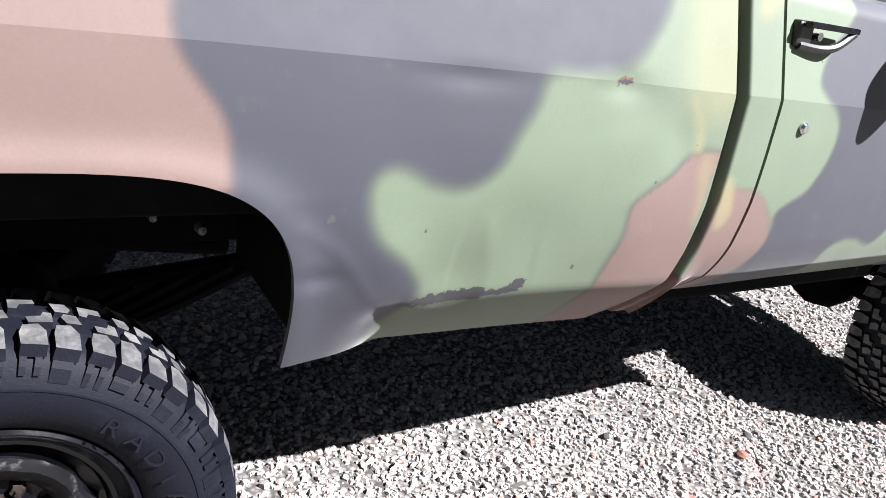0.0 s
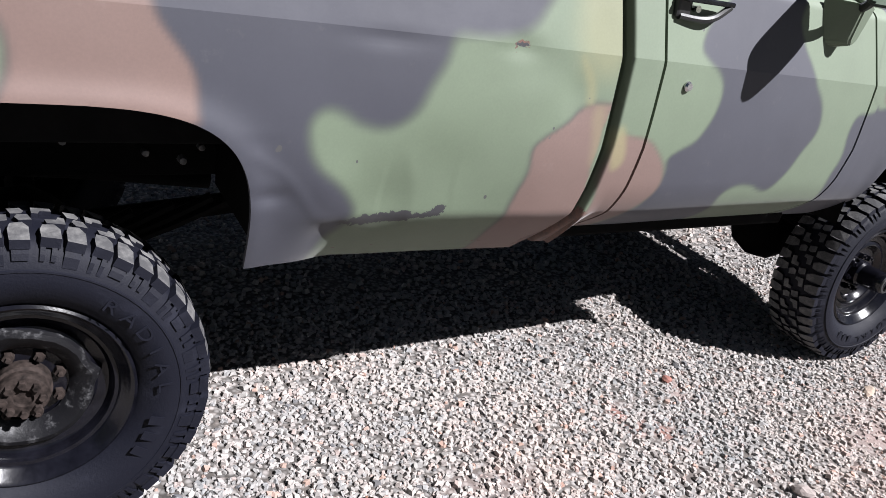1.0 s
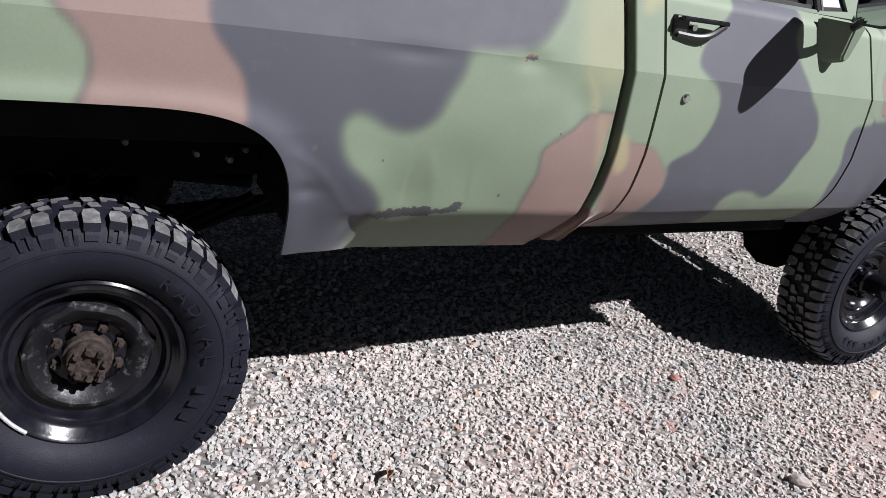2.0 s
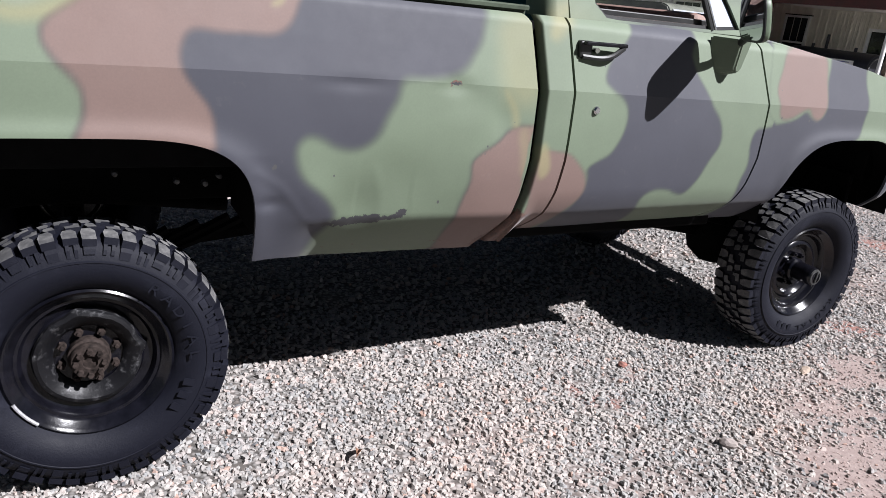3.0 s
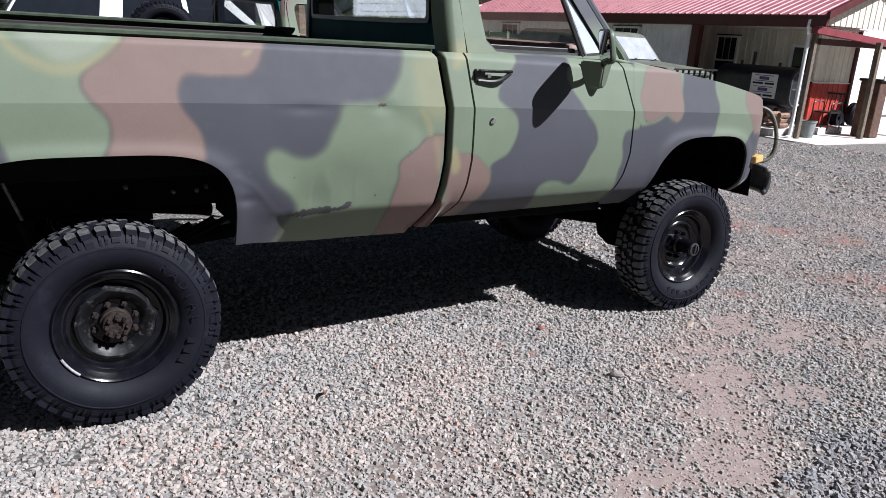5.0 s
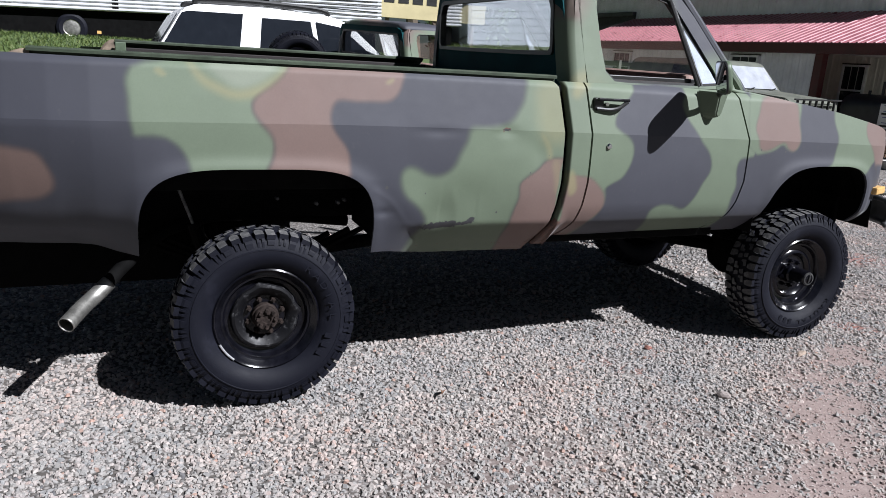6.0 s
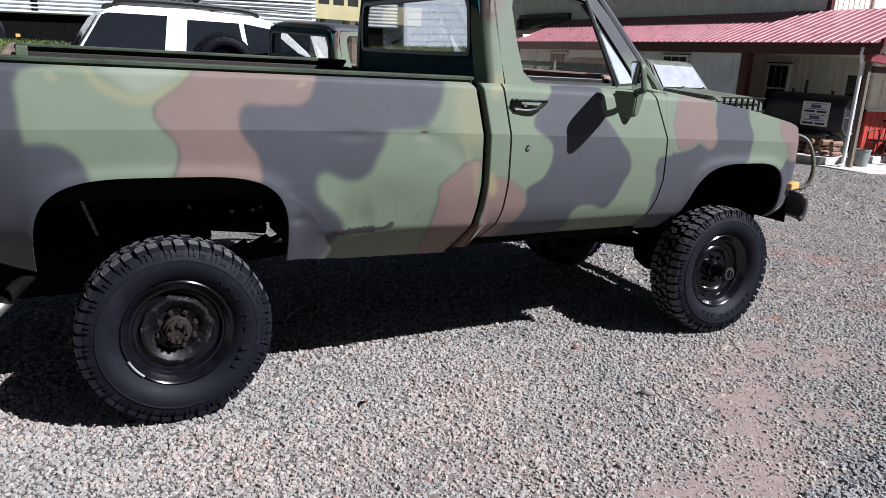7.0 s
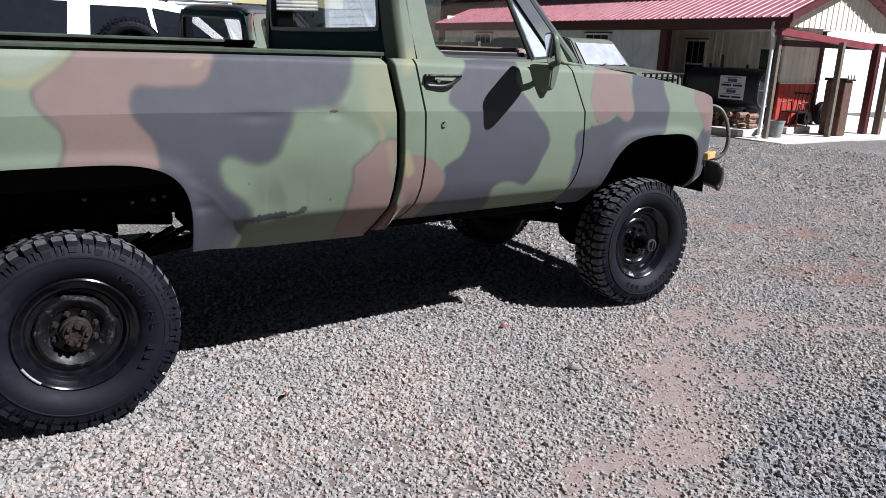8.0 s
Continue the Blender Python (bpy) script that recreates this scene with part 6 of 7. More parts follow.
for a, b in (((-0.38, 2.54), (HALF - 0.05, 3.58)), ((2 * HALF + 0.28, 2.54), (HALF - 0.05, 3.58))):
    vs = [bm.verts.new((a[0], y, a[1] + d)) for y, d in ((-0.36, -0.04), (-0.36, 0.13), (-0.28, 0.13), (-0.28, -0.04))]
    ws_ = [bm.verts.new((b[0], y, b[1] + d)) for y, d in ((-0.36, -0.04), (-0.36, 0.13), (-0.28, 0.13), (-0.28, -0.04))]
    for i in range(4):
        bm.faces.new((vs[i], vs[(i + 1) % 4], ws_[(i + 1) % 4], ws_[i]))
    bm.faces.new(vs)
    bm.faces.new(ws_[::-1])
part("rake_trim", bm, REDTRIM, bld)
bbox("eave_fascia", (-0.36, -0.30, 2.36), (-0.30, 14.5, 2.58), REDTRIM, label="dark red eave gutter")
bbox("eave_header", (-0.34, 0.0, 2.34), (-0.02, 14.45, 2.37), REDTRIM)
# far end of the low block, with drain pipes at its corner
bbox("end_wall", (0.05, 14.24, -0.15), (2.45, 14.30, 2.9), GREYSIDE)
bbox("corner_trim", (-0.05, 14.30, -0.15), (0.10, 14.45, 2.36), DARKGREY)
bbox("drain_pipe", (-0.02, 14.62, -0.15), (0.08, 14.74, 2.36), DARKGREY, 0.02)
ribbed("wall", 4.8, 2.75, GREYSIDE, bld, facing_yard(2.45, 19.1, -0.15), label="pale grey ribbed metal wall")
# dark panel painted for a shaded recess in the tall block, with a dark frame
recess_panel = part("loft_hatch", box_bm((2.36, 14.42, 2.75), (2.40, 17.95, 3.70)), TINTWALL, bld, "dark panel painted as a shaded recess, under a black frame")
for lo, hi in (((17.95, 2.75), (18.15, 3.70)), ((14.42, 3.70), (18.0, 3.86))):
    part("hatch_frame", box_bm((2.24, lo[0], lo[1]), (2.42, hi[0], hi[1]), 0.02), DARKGREY, recess_panel)
# corner post and downspout
bbox("porch_post", (-0.08, 0.06, -0.17), (0.03, 0.16, 2.44), WOOD, 0.008, "weathered timber porch post")
bm = bmesh.new()
tube(bm, soft_line([(-0.33, 0.10, 2.50), (-0.33, 0.12, 2.34), (-0.22, 0.16, 2.20), (-0.16, 0.19, 2.05), (-0.16, 0.19, -0.02), (-0.24, 0.19, -0.10)], 4), 0.045, 10)
part("downspout", bm, WHITE, bld, "white metal downspout", smooth=True)
bbox("porch_post", (1.98, -0.30, -0.17), (2.10, -0.18, 2.12), WOOD, 0.008, "weathered timber porch post")
bbox("porch_post", (4.15, -0.42, -0.17), (4.30, -0.25, 2.05), WOOD, 0.008, "weathered timber porch post")
# tall block behind
ribbed("upper_wall", 16.0, 2.0, GREYSIDE, bld, facing_yard(2.45, 19.1, 2.6), label="pale grey ribbed upper wall")
ribbed("upper_side_wall", 9.0, 2.0, TAN, bld, Matrix.Translation((2.51, 3.10, 2.6)), label="tan ribbed upper side wall")
bbox("corner_trim", (2.39, 3.02, 2.6), (2.53, 3.16, 4.6), REDTRIM)
bbox("roof_cap", (2.25, 2.8, 4.6), (12.0, 19.4, 4.72), REDROOF)


def building_window(u, v0, v1, w0, w1, sash=True):
    win = part("window", box_bm((u - 0.05, v0, w0), (u - 0.002, v1, w1)), TINT, bld, "double-hung window with white frame")
    f = 0.055
    for lo, hi in (((v0 - f, w0 - f), (v0, w1 + f)), ((v1, w0 - f), (v1 + f, w1 + f)), ((v0, w0 - f), (v1, w0)), ((v0, w1), (v1, w1 + f)), ((v0, (w0 + w1) / 2 - 0.025), (v1, (w0 + w1) / 2 + 0.025))):
        part("window_frame", box_bm((u - 0.085, lo[0], lo[1]), (u - 0.01, hi[0], hi[1])), WHITE, win)
    for k in (1, 2):
        v = v0 + (v1 - v0) * k / 3
        part("muntin", box_bm((u - 0.056, v - 0.008, (w0 + w1) / 2), (u - 0.050, v + 0.008, w1)), SOFFIT, win)
    o = 0.03
    part("window_casing", box_bm((u - 0.07, v0 - f - o, w1 + f), (u - 0.005, v1 + f + o, w1 + f + 0.03)), TRIM, win)
    return win


building_window(2.0, 3.66, 4.30, 0.85, 2.10)
building_window(0.0, 11.25, 12.15, 1.3, 2.20)
building_window(0.0, 5.52, 6.44, 1.3, 2.20)
d = part("door", box_bm((1.93, 1.02, 0.0), (1.985, 1.86, 1.92)), TINT, bld, "dark doorway with white frame")
for lo, hi in (((1.005, 0.0), (1.02, 1.99)), ((1.86, 0.0), (1.94, 1.99)), ((1.02, 1.92), (1.86, 1.99))):
    part("door_frame", box_bm((1.90, lo[0], lo[1]), (1.99, hi[0], hi[1])), WHITE, d)


def on_slab(ob, label, category):
    ob.matrix_basis = MB
    return tagged(ob, label, category)


# oil tank on its cradle
tank = on_slab(empty("oil_tank"), "black steel heating oil tank with posted notice", "oil tank")
bm = bmesh.new()
ob_prof = []
for k in range(32):
    a = 2 * math.pi * k / 32
    ob_prof.append((0.34 * math.cos(a), 0.34 * math.sin(a) + (0.17 if math.sin(a) >= 0 else -0.17)))
rings = []
for v, s in ((0.72, 0.80), (0.735, 0.93), (0.78, 1.0), (2.85, 1.0), (2.90, 0.93), (2.915, 0.8)):
    rings.append([bm.verts.new((0.62 + x * s, v, 0.92 + z * s)) for x, z in ob_prof])
for p, q in zip(rings, rings[1:]):
    for i in range(32):
        bm.faces.new((p[i], p[(i + 1) % 32], q[(i + 1) % 32], q[i]))
bm.faces.new(rings[0])
bm.faces.new(rings[-1][::-1])
part("tank_shell", bm, TANKBLACK, tank, smooth=True)
bm = bmesh.new()
lp = [(0.62 + x * 0.82, 0.715, 0.92 + z * 0.82) for x, z in ob_prof]
tube(bm, lp + lp[:1], 0.018, 6, caps=False)
part("end_rim", bm, SCUFFED, tank)
part("end_bar", box_bm((0.36, 0.700, 0.90), (0.88, 0.712, 0.93)), SCUFFED, tank)
for v in (1.0, 2.6):
    part("cradle", box_bm((0.32, v - 0.05, 0.0), (0.92, v + 0.05, 0.45)), TANKBLACK, tank)
for v in (1.3, 2.05, 2.4):
    bm = bmesh.new()
    tube(bm, [(0.62, v, 1.40), (0.62, v, 1.52 if v != 2.05 else 1.75)], 0.035, 10)
    part("vent_pipe", bm, TANKBLACK, tank)
notice = part("notice_sheet", box_bm((0.255, 1.05, 0.66), (0.272, 1.78, 1.24)), WHITE, tank, "white notice with blue and red print")
for w0, w1, v0, v1, mt in ((1.19, 1.205, 1.15, 1.68, BLUEINK), (1.06, 1.075, 1.15, 1.68, BLUEINK), (1.095, 1.17, 1.28, 1.55, BLUEINK), (1.115, 1.15, 1.34, 1.49, REDINK), (0.985, 1.03, 1.12, 1.38, TRIM), (0.985, 1.03, 1.43, 1.72, TRIM), (0.92, 0.935, 1.15, 1.68, BLUEINK), (0.79, 0.805, 1.15, 1.68, BLUEINK), (0.825, 0.90, 1.28, 1.55, BLUEINK), (0.845, 0.88, 1.34, 1.49, REDINK), (0.70, 0.745, 1.12, 1.38, TRIM), (0.70, 0.745, 1.43, 1.72, TRIM)):
    part("print_bar", box_bm((0.250, v0, w0), (0.2545, v1, w1)), mt, notice)
# firewood under the tank
rnd = random.Random(4)
stack = on_slab(empty("firewood"), "small stack of split logs under the tank", "firewood")
for r in range(3):
    for k in range(7):
        v = 0.62 + 0.30 * k + rnd.uniform(-0.04, 0.04)
        bm = bmesh.new()
        rr = rnd.uniform(0.055, 0.08)
        tube(bm, [(-0.05, v, 0.07 + 0.12 * r), (0.26, v + rnd.uniform(-0.05, 0.05), 0.075 + 0.12 * r)], rr, 7)
        part("log", bm, LOGS, stack)
# chair
chair = on_slab(empty("metal_chair"), "dark metal patio chair on the porch", "chair")
for s in (0, 0.46):
    bm = bmesh.new()
    tube(bm, soft_line([(0.95, -0.02 + s, 0.02), (0.97, -0.02 + s, 0.45), (0.98, s - 0.02, 0.64), (1.2, s - 0.02, 0.66), (1.40, s - 0.02, 0.62), (1.45, s - 0.02, 0.02)], 4), 0.016, 7)
    part("chair_leg", bm, TRIM, chair, smooth=True)
part("seat", box_bm((0.98, -0.02, 0.42), (1.42, 0.44, 0.45)), TRIM, chair)
for k in range(5):
    bm = bmesh.new()
    tube(bm, [(1.42, 0.02 + 0.10 * k, 0.45), (1.50, 0.02 + 0.10 * k, 0.88)], 0.010, 6)
    part("back_slat", bm, TRIM, chair)
part("back_rail", box_bm((1.48, -0.02, 0.86), (1.51, 0.46, 0.90)), TRIM, chair)
# bucket
bm = bmesh.new()
lathe(bm, [(0.0, 0.01), (0.15, 0.0), (0.19, 0.36), (0.205, 0.37), (0.205, 0.40), (0.185, 0.40), (0.14, 0.04), (0, 0.03)], 20, Matrix.Translation((0.52, 0.22, -0.165)) @ Matrix.Rotation(math.pi / 2, 4, "X"))
on_slab(part("bucket", bm, plain("grey_plastic", (0.20, 0.22, 0.22), 0.6), None, smooth=True), "grey plastic bucket on the porch slab", "bucket")
# rusty upright bin
bin_ = on_slab(empty("wheeled_bin"), "tall rust-brown bin beside the porch post", "bin")
part("bin_body", box_bm((2.46, -0.25, -0.165), (2.84, 0.25, 1.20), 0.03), RUSTBROWN, bin_)
part("bin_lid", box_bm((2.43, -0.29, 1.20), (2.88, 0.29, 1.27), 0.02), TRIM, bin_)
for x in (2.47, 2.60, 2.74):
    part("lid_clip", box_bm((x, -0.31, 1.25), (x + 0.08, -0.28, 1.35)), SOFFIT, bin_)
# hose reels / small wheels
for u, v, r in ((2.62, 0.70, 0.20), (3.30, 0.62, 0.30)):
    bm = bmesh.new()
    lathe(bm, [(0.05, 0.0), (r * 0.5, 0.0), (r * 0.85, -0.03), (r, 0.02), (r, 0.16), (r * 0.85, 0.21), (r * 0.5, 0.18), (0.05, 0.18)], 24, Matrix.Translation((u, v, r + 0.015)))
    on_slab(part("small_tyre", bm, RUBBER, None, smooth=True), "small black tyre leaning on the porch", "tyre")
bm = bmesh.new()
tube(bm, [(3.6, 1.4, 0.0), (3.6, 1.4, 1.1)], 0.05, 12)
on_slab(part("bollard", bm, YELLOWP, None, smooth=True), "yellow painted steel bollard", "bollard")

# ---- neighbouring trucks and cars ----
second = copy_thing(truck, LEAN @ pose(1.05, 5.05, -0.13, 0, 0, 12))
tagged(second, "second camouflage pickup truck parked alongside on the yard")


def spare_tyre(m):
    w = part("spare_tyre", tyre_mesh(9), RUBBER, None, smooth=True)
    w.matrix_basis = m
    part("tread", tread_mesh(9), RUBBER, w).data.materials.append(RUBBER)
    bm = bmesh.new()
    lathe(bm, [(0.0, 0.07), (0.12, 0.075), (0.17, 0.05), (0.225, 0.045), (0.23, 0.20), (0.0, 0.20)], 32)
    part("spare_rim", bm, RIMBLACK, w, smooth=True)
    return tagged(w, "black off-road spare tyre standing in the bed", "tyre")


spare_tyre(LEAN @ pose(1.20, 5.55, 1.46, 10, 0, 0) @ Matrix.Scale(0.84, 4))


def prism(bm, prof, y0, y1, inset):
    """A body from a side profile (x, z, narrowing) over its width."""
    a = [bm.verts.new((x, y0 + inset * t, z)) for x, z, t in prof]
    b = [bm.verts.new((x, y1 - inset * t, z)) for x, z, t in prof]
    bm.faces.new(a)
    bm.faces.new(b[::-1])
    n = len(prof)
    for i in range(n):
        bm.faces.new((a[i], b[i], b[(i + 1) % n], a[(i + 1) % n]))


def plain_wheel(parent, x, y, r, up=0.0, rim=None):
    bm = bmesh.new()
    lathe(bm, [(0.0, 0.02), (r * 0.55, 0.03), (r * 0.58, 0.0), (r * 0.8, -0.01), (r * 0.97, 0.02), (r, 0.06), (r, 0.18), (r * 0.9, 0.22), (0.0, 0.22)], 28, Matrix.Translation((x, y, r + up)))
    part("wheel", bm, RUBBER, parent, smooth=True)
    bm = bmesh.new()
    lathe(bm, [(0.0, 0.0), (r * 0.2, -0.005), (r * 0.5, 0.012), (r * 0.56, 0.0)], 20, Matrix.Translation((x, y, r + up)))
    part("wheel_rim", bm, rim or SCUFFED, parent, smooth=True)


def white_suv(m):
    c = empty("suv", m, label="white sport utility vehicle with black roof rails", category="car")
    bm = bmesh.new()
    prism(bm, [(0.0, 0.45, 0), (-0.02, 0.75, 0), (0.03, 1.16, 0), (3.35, 1.16, 0), (4.75, 1.08, 0.2), (4.9, 0.9, 0.3), (4.92, 0.45, 0.3), (4.5, 0.38, 0), (0.4, 0.38, 0)], 0, 1.95, 0.12)
    bmesh.ops.bevel(bm, geom=list(bm.edges), offset=0.035, segments=2, affect="EDGES")
    part("body", bm, CARWHITE, c, smooth=True, sharp=50)
    bm = bmesh.new()
    prism(bm, [(0.03, 1.14, 0.1), (0.27, 1.52, 0.6), (0.44, 1.78, 1.0), (0.62, 1.86, 1.15), (1.6, 1.88, 1.15), (2.50, 1.83, 1.1), (2.75, 1.74, 1.0), (3.45, 1.14, 0.1)], 0, 1.95, 0.17)
    bmesh.ops.bevel(bm, geom=list(bm.edges), offset=0.03, segments=2, affect="EDGES")
    part("greenhouse", bm, CARWHITE, c, smooth=True, sharp=50)

    def wall(x, z, d):
        return (x, (z - 1.14) / 0.66 * 0.17 - 0.006 + 0.012 + d, z)

    for name, loop in (("quarter_window", [(0.10, 1.20), (0.42, 1.73), (0.50, 1.76), (1.22, 1.77), (1.14, 1.20)]), ("rear_door_window", [(1.42, 1.20), (1.48, 1.74), (2.16, 1.74), (2.24, 1.20)]), ("front_door_window", [(2.31, 1.20), (2.24, 1.74), (2.60, 1.69), (3.22, 1.20)])):
        sheet(name, loop, lambda x, z, d: (x, 0.10 / 0.52 * 0 + (z - 1.14) * 0.255 - 0.004 + d, z), TINT, c, 0.008)
    sheet("tailgate_window", [(0.25, 1.25), (0.35, 1.72), (1.60, 1.72), (1.70, 1.25)], lambda y, z, d: (0.03 + (z - 1.14) * 0.63 - 0.02 + d, y, z), TINT, c, 0.012)
    sheet("windshield", [(0.18, 1.20), (0.28, 1.70), (1.67, 1.70), (1.77, 1.20)], lambda y, z, d: (3.47 - (z - 1.14) * 1.17 + 0.02 + d, y, z), TINT, c, 0.012)
    for y in (0.25, 1.70):
        bm = bmesh.new()
        tube(bm, soft_line([(0.60, y, 1.86), (0.70, y, 1.92), (1.4, y, 1.94), (2.3, y, 1.91), (2.45, y, 1.83)], 5), 0.038, 8)
        part("roof_rail", bm, TRIM, c, smooth=True)
    for x in (0.75, 2.1):
        part("roof_crossbar", box_bm((x, 0.25, 1.93), (x + 0.07, 1.70, 1.955)), TRIM, c)
    for x in (0.85, 3.95):
        plain_wheel(c, x, -0.01, 0.38)
        plain_wheel(c, x, 1.75, 0.38)
    part("tail_lamp", box_bm((-0.03, 0.02, 0.85), (0.03, 0.10, 1.15), 0.008), REDINK, c)
    part("side_moulding", box_bm((0.5, -0.02, 0.62), (4.3, 0.0, 0.72), 0.004), TRIM, c)
    return c


white_suv(LEAN @ pose(-0.38, 7.35, 0.27, 0, 0, 3))


# pale grey-blue base stands in for sky reflected by the windshield
SKYPANE = plain("windshield_sky_tone", (0.27, 0.285, 0.315), 0.45, vary=0.2, scale=4, bump=0)


def olive_utility(m):
    c = empty("utility_vehicle", m, label="old olive utility vehicle with bright windshield", category="car")
    bm = bmesh.new()
    prism(bm, [(-2.0, 0.5, 0), (-2.0, 1.08, 0), (1.0, 1.10, 0), (2.15, 1.06, 0.1), (2.2, 0.55, 0.1), (1.9, 0.45, 0), (-1.8, 0.45, 0)], -0.9, 0.9, 0.1)
    bmesh.ops.bevel(bm, geom=list(bm.edges), offset=0.03, segments=2, affect="EDGES")
    part("body", bm, OLIVE, c, smooth=True, sharp=50)
    bm = bmesh.new()
    prism(bm, [(0.85, 1.10, 0.2), (0.85, 1.22, 0.3), (2.05, 1.13, 0.5), (2.18, 1.04, 0.6)], -0.78, 0.78, 0.15)
    bmesh.ops.bevel(bm, geom=list(bm.edges), offset=0.02, segments=2, affect="EDGES")
    part("hood", bm, OLIVE, c, smooth=True, sharp=50)
    bm = bmesh.new()
    prism(bm, [(-1.9, 1.08, 0), (-1.75, 1.68, 0.9), (-1.6, 1.74, 1.0), (0.35, 1.76, 1.0), (0.50, 1.71, 1.0), (0.95, 1.18, 0.2), (0.95, 1.08, 0)], -0.88, 0.88, 0.14)
    bmesh.ops.bevel(bm, geom=list(bm.edges), offset=0.025, segments=2, affect="EDGES")
    part("cab_top", bm, OLIVE, c, smooth=True, sharp=50)
    sheet("windshield", [(-0.72, 1.24), (-0.66, 1.66), (0.66, 1.66), (0.72, 1.24)], lambda y, z, d: (0.95 - (z - 1.18) * 0.85 + 0.02 + d, y, z), SKYPANE, c, 0.01, "windshield painted pale as if reflecting the sky")
    for s in (-1, 1):
        sheet("side_window", [(-0.6, 1.20), (-0.55, 1.62), (0.40, 1.62), (0.72, 1.20)], lambda x, z, d: (x, s * (0.895 - (z - 1.08) * 0.21 + d), z), TINT, c, 0.006)
        for x in (-1.2, 1.45):
            plain_wheel(c, x, -0.92 if s < 0 else 0.72, 0.37)
    for k in range(7):
        y = -0.6 + 0.2 * k
        part("grille_guard_bar", box_bm((2.22, y - 0.015, 0.6), (2.26, y + 0.015, 1.12), 0.004), TRIM, c)
    for z in (0.62, 0.87, 1.12):
        part("grille_guard_rail", box_bm((2.26, -0.75, z - 0.015), (2.29, 0.75, z + 0.015), 0.004), TRIM, c)
    for s in (-0.86, 0.86):
        for z in (1.16, 1.34, 1.52):
            part("rack_board", box_bm((-4.4, s - 0.015, z), (-2.02, s + 0.015, z + 0.10), 0.004), OLIVE, c)
        for k in range(5):
            x = -4.36 + 0.57 * k
            part("rack_stake", box_bm((x, s - 0.04, 0.9), (x + 0.07, s + 0.04, 1.64), 0.004), OLIVE, c)
    part("load_bed", box_bm((-4.4, -0.9, 0.55), (-2.02, 0.9, 1.08), 0.02), OLIVE, c)
    for s in (-0.92, 0.72):
        plain_wheel(c, -3.3, s, 0.37)
    for s in (-0.35, 0.35):
        bm = bmesh.new()
        tube(bm, [(0.99, s, 1.21), (0.93, s + 0.30, 1.26)], 0.008, 6)
        part("wiper", bm, TRIM, c)
    return c


olive_utility(LEAN @ pose(10.75, 9.2, 0.16, 0, 0, -80))


SIDING = plain("grey_white_trailer_siding", (0.50, 0.51, 0.53), 0.5, vary=0.15, scale=3)


def travel_trailer(m):
    c = empty("travel_trailer", m, label="white ribbed travel trailer with grey stripes on grass", category="trailer")
    bm = bmesh.new()
    L, n = 9.0, 26
    z0, z1 = 0.86, 2.95
    prev = None
    for k in range(n + 1):
        z = z0 + (z1 - z0) * k / n
        for dz, y in ((0.0, 0.0), (0.024, -0.030), (0.046, -0.030), (0.070, 0.0)):
            row = [bm.verts.new((0, y, z + dz)), bm.verts.new((L, y, z + dz))]
            if prev:
                bm.faces.new((prev[0], prev[1], row[1], row[0]))
            prev = row
    box(bm, (0, 0.002, z0), (L, 2.4, z1 + 0.1), 0.05)
    part("siding", bm, SIDING, c)
    part("underskirt", box_bm((0.2, 0.12, 0.20), (L - 0.1, 2.3, 0.88), 0.02), BLACK, c)
    for x in (3.05, 6.2):
        part("dark_stripe", box_bm((x, -0.022, 0.88), (x + 0.12, -0.010, 2.9)), BLACK, c)
    for k in range(6):
        bm = bmesh.new()
        tube(bm, soft_line([(5.2 + 0.1 * k, -0.022, 0.98 + 0.05 * k), (6.6, -0.026, 1.10 + 0.075 * k), (8.9, -0.022, 1.0 + 0.12 * k)], 8), 0.014, 6)
        part("swoosh_stripe", bm, TRIM if k % 2 else SCUFFED, c)
    for x in (3.0, 6.9):
        part("trailer_window", box_bm((x + 0.35, -0.03, 1.62), (x + 1.15, -0.008, 2.12), 0.006), TINT, c)
    part("reflector", box_bm((2.72, -0.03, 0.40), (2.80, -0.005, 0.46)), AMBER, c)
    plain_wheel(c, 2.25, 0.06, 0.30, 0.20, STEEL)
    plain_wheel(c, 6.4, 0.06, 0.30, 0.20, STEEL)
    return c


travel_trailer(LEAN @ pose(-4.0, 14.2, 1.19, 0, -1.7, 2))
sign = empty("sign_board", LEAN @ pose(5.7, 17.0, 1.7, 0, 0, 0), label="cream yellow sign board with dark lettering bars", category="sign")
part("board", box_bm((-0.2, 0, 0.9), (3.2, 0.08, 1.75), 0.01), CREAM, sign)
for k in range(4):
    part("lettering_bar", box_bm((0.1 + 0.42 * k, -0.01, 1.30), (0.4 + 0.42 * k, -0.002, 1.48)), TRIM, sign)
for x in (0.2, 2.8):
    part("sign_post", box_bm((x, 0.08, -0.4), (x + 0.1, 0.18, 1.6)), WOOD, sign)


def leaf_mat():
    m, nt, b = shader("leaves", 0.6)
    g = nt.nodes.new("ShaderNodeNewGeometry")
    r = ramp(nt, g.outputs["Random Per Island"], [(0.0, (0.018, 0.04, 0.010)), (0.6, (0.045, 0.085, 0.018)), (1.0, (0.10, 0.14, 0.03))])
    nt.links.new(r.outputs[0], b.inputs["Base Color"])
    return m


LEAVES = leaf_mat()


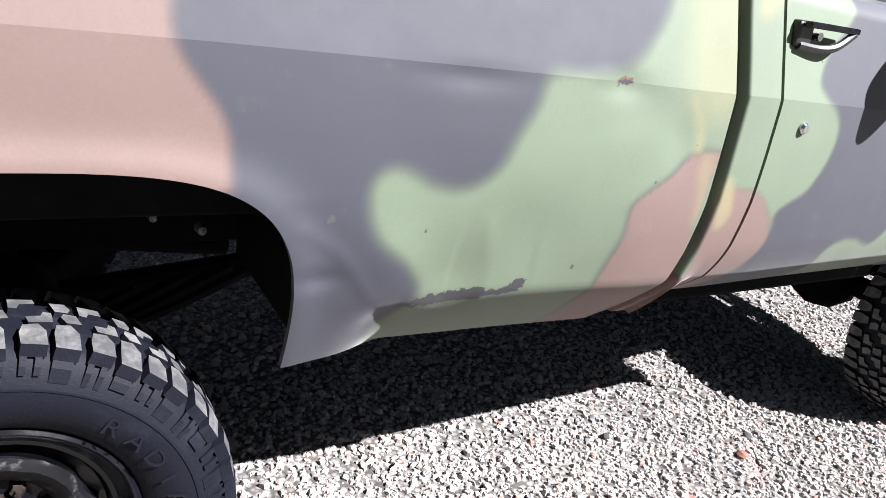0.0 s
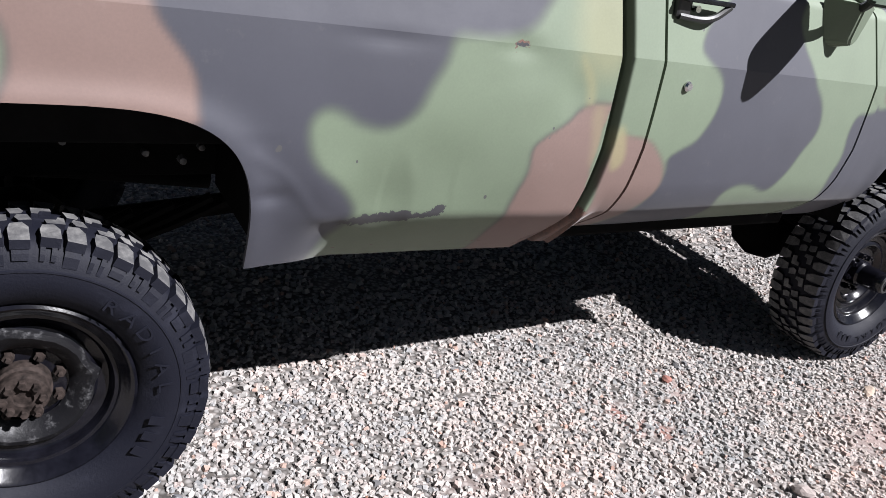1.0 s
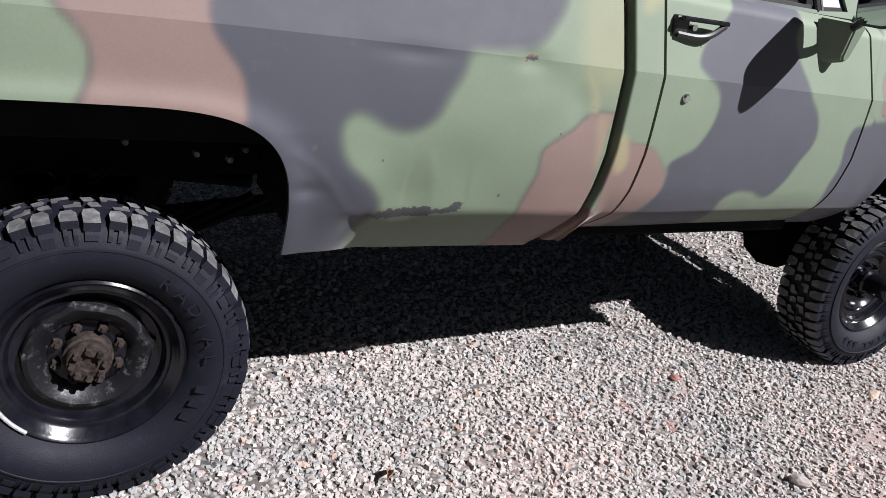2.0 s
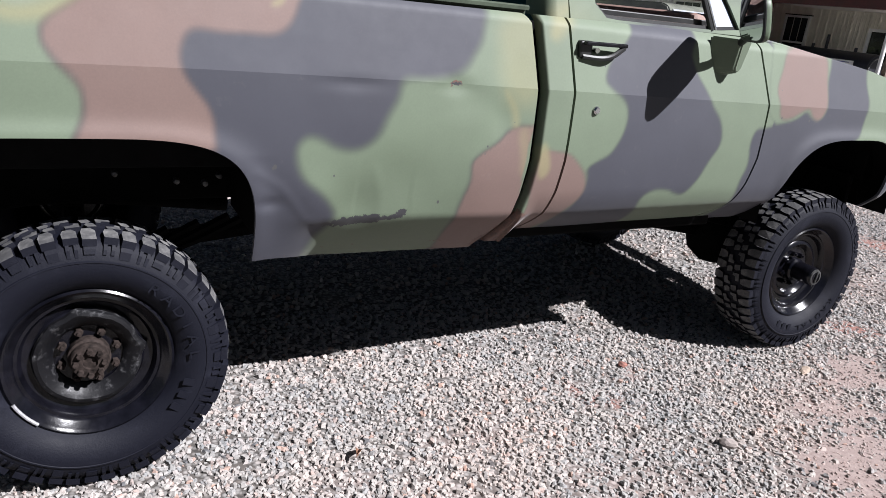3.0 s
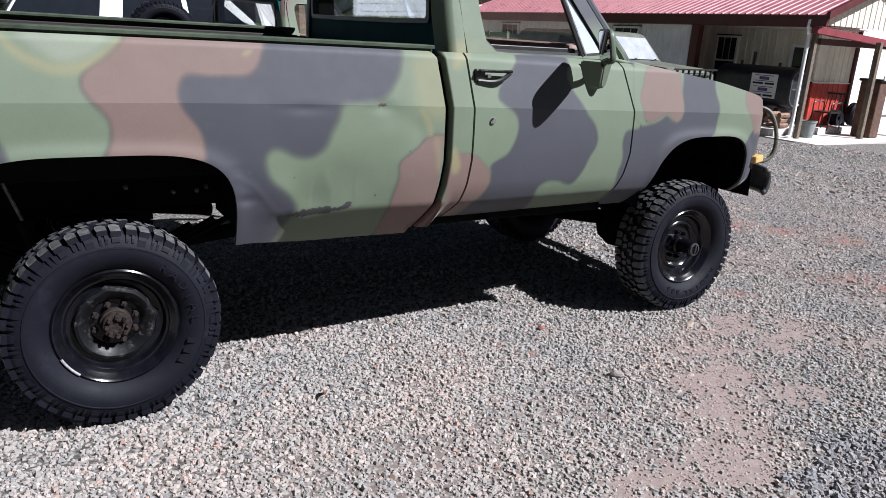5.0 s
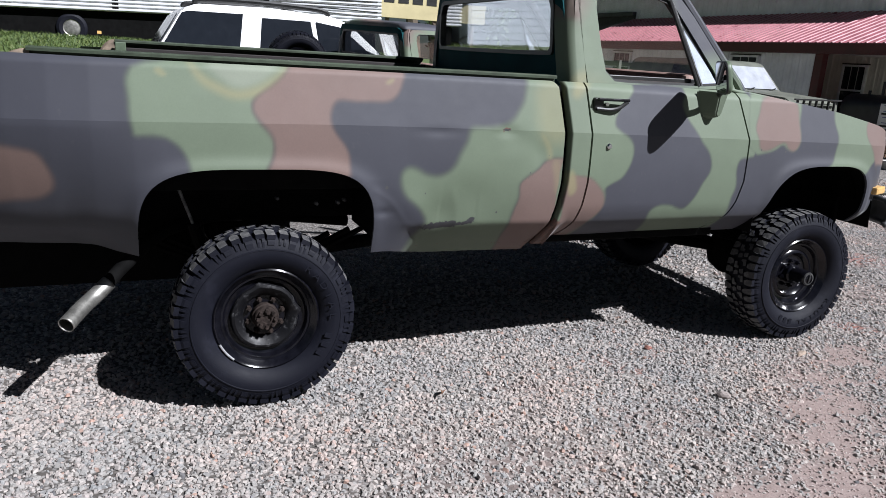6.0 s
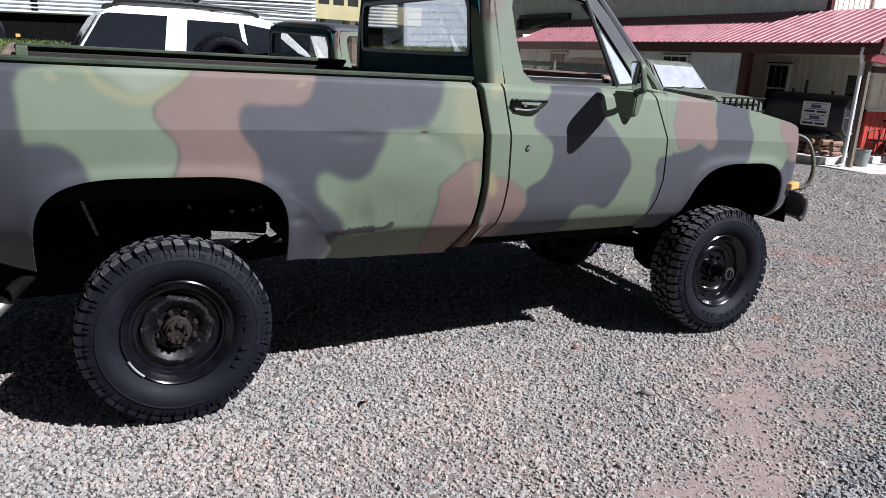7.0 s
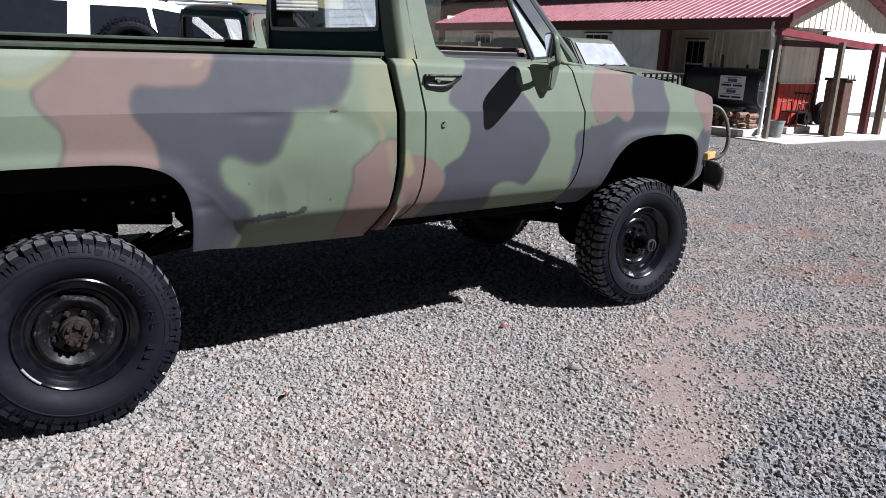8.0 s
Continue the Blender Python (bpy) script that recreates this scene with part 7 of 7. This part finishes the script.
def tree(x, y, z, h, seed, name="tree"):
    rnd = random.Random(seed)
    t = empty(name, pose(x, y, z), label="leafy green broadleaf tree behind the yard", category="tree")
    bm = bmesh.new()
    tips = []

    def limb(p, d, length, r, depth):
        pts = [p]
        q = p.copy()
        for _ in range(4):
            d = (d + Vector((rnd.uniform(-0.2, 0.2), rnd.uniform(-0.2, 0.2), rnd.uniform(-0.05, 0.15)))).normalized()
            q = q + d * length / 4
            pts.append(q.copy())
        rings = []
        for i, c in enumerate(pts):
            rr = r * (1 - 0.5 * i / 4)
            rings.append([bm.verts.new(c + rr * Vector((math.cos(2 * math.pi * k / 7), math.sin(2 * math.pi * k / 7), 0))) for k in range(7)])
        for a, b in zip(rings, rings[1:]):
            for k in range(7):
                bm.faces.new((a[k], a[(k + 1) % 7], b[(k + 1) % 7], b[k]))
        tips.extend(pts[2:])
        if depth:
            for _ in range(4):
                k = rnd.randint(2, 4)
                limb(pts[k], Vector((rnd.uniform(-1, 1), rnd.uniform(-1, 1), rnd.uniform(0.1, 0.9))).normalized(), length * 0.62, r * 0.45, depth - 1)

    limb(Vector((0, 0, -0.2)), Vector((0, 0, 1)), h * 0.42, h * 0.035, 3)
    part("trunk", bm, BARK, t, smooth=True)
    rng = np.random.default_rng(seed)
    tp = np.array([p[:] for p in tips if p.z > h * 0.2])
    n = 5200
    c = tp[rng.integers(0, len(tp), n)] + rng.normal(0, h * 0.045, (n, 3))
    s = rng.uniform(0.05, 0.11, n)
    u = rng.normal(0, 1, (n, 3))
    u /= np.linalg.norm(u, axis=1)[:, None]
    w = np.cross(u, rng.normal(0, 1, (n, 3)))
    w /= np.linalg.norm(w, axis=1)[:, None]
    u, w = u * s[:, None] * 1.5, w * s[:, None] * 0.7
    v = np.stack([c - u, c - w, c + u, c + w], 1).reshape(-1, 3)
    me = bpy.data.meshes.new("crown")
    me.from_pydata(v.tolist(), [], np.arange(4 * n).reshape(-1, 4).tolist())
    me.materials.append(LEAVES)
    new("crown", me).parent = t
    return t


tree(8.6, 22.0, 1.2, 9.0, 11)
tree(11.5, 27.0, 0.8, 10.0, 12)
tree(-9.0, 24.0, 1.7, 9.0, 13)
tree(-14.0, -6.0, 0.0, 8.0, 14)


def pale_house(m):
    h = empty("house", m, label="pale blue-grey sided house with gable roof", category="house")
    SID = plain("blue_grey_siding", (0.60, 0.65, 0.72), 0.6, vary=0.08)
    bm = bmesh.new()
    for k in range(22):
        box(bm, (-0.02 - 0.012, 0.0, 0.2 + 0.18 * k), (0.0, 8.0, 0.37 + 0.18 * k))
    box(bm, (-6.0, 0, 0.0), (-0.035, 8.0, 4.2))
    part("wall", bm, SID, h)
    bm = bmesh.new()
    a = [bm.verts.new(p) for p in ((0.35, -0.3, 4.1), (0.35, 8.3, 4.1), (-3.0, 8.3, 6.0), (-3.0, -0.3, 6.0), (-6.4, -0.3, 4.1), (-6.4, 8.3, 4.1))]
    bm.faces.new((a[0], a[1], a[2], a[3]))
    bm.faces.new((a[3], a[2], a[5], a[4]))
    bm.faces.new((a[0], a[3], a[4]))
    bm.faces.new((a[1], a[5], a[2]))
    part("roof", bm, plain("grey_shingles", (0.13, 0.12, 0.12), 0.85), h)
    for y in (1.6, 5.2):
        w = part("window", box_bm((0.0, y, 1.9), (0.02, y + 1.0, 3.1)), TINT, h)
        for lo, hi in (((y - 0.1, 1.8), (y, 3.2)), ((y + 1.0, 1.8), (y + 1.1, 3.2)), ((y, 1.8), (y + 1.0, 1.9)), ((y, 3.1), (y + 1.0, 3.2))):
            part("window_frame", box_bm((0.0, lo[0], lo[1]), (0.04, hi[0], hi[1])), WHITE, w)
    return h


pale_house(LEAN @ pose(-12.4, 14.4, 1.0, 0, 0, -90))


# grass on the bank
def grass(x0, x1, y0, y1, n, seed):
    rng = np.random.default_rng(seed)
    px, py = rng.uniform(x0, x1, n), rng.uniform(y0, y1, n)
    ok = py > 10.4 + 0.6 * np.sin(px * 0.8)
    px, py = px[ok], py[ok]
    n = len(px)
    h, a = rng.uniform(0.03, 0.07, n), rng.uniform(0, 2 * np.pi, n)
    dx, dy = 0.012 * np.cos(a), 0.012 * np.sin(a)
    z = ground_z(px, py) - 0.01
    lean = rng.normal(0, 0.04, (n, 2))
    v = np.stack([np.stack([px - dx, py - dy, z], -1), np.stack([px + dx, py + dy, z], -1), np.stack([px + lean[:, 0], py + lean[:, 1], z + h], -1)], 1).reshape(-1, 3)
    me = bpy.data.meshes.new("grass")
    me.from_pydata(v.tolist(), [], np.arange(3 * n).reshape(-1, 3).tolist())
    me.materials.append(GRASSY)
    return tagged(new("grass", me), "short bright green lawn grass", "grass", kind="stuff")


def grass_mat():
    m, nt, b = shader("grass_blades", 0.6)
    g = nt.nodes.new("ShaderNodeNewGeometry")
    r = ramp(nt, g.outputs["Random Per Island"], [(0.0, (0.022, 0.042, 0.008)), (0.6, (0.055, 0.090, 0.016)), (1.0, (0.13, 0.155, 0.04))])
    nt.links.new(r.outputs[0], b.inputs["Base Color"])
    return m


GRASSY = grass_mat()
grass(-6.0, 5.0, 10.0, 15.5, 42000, 21)
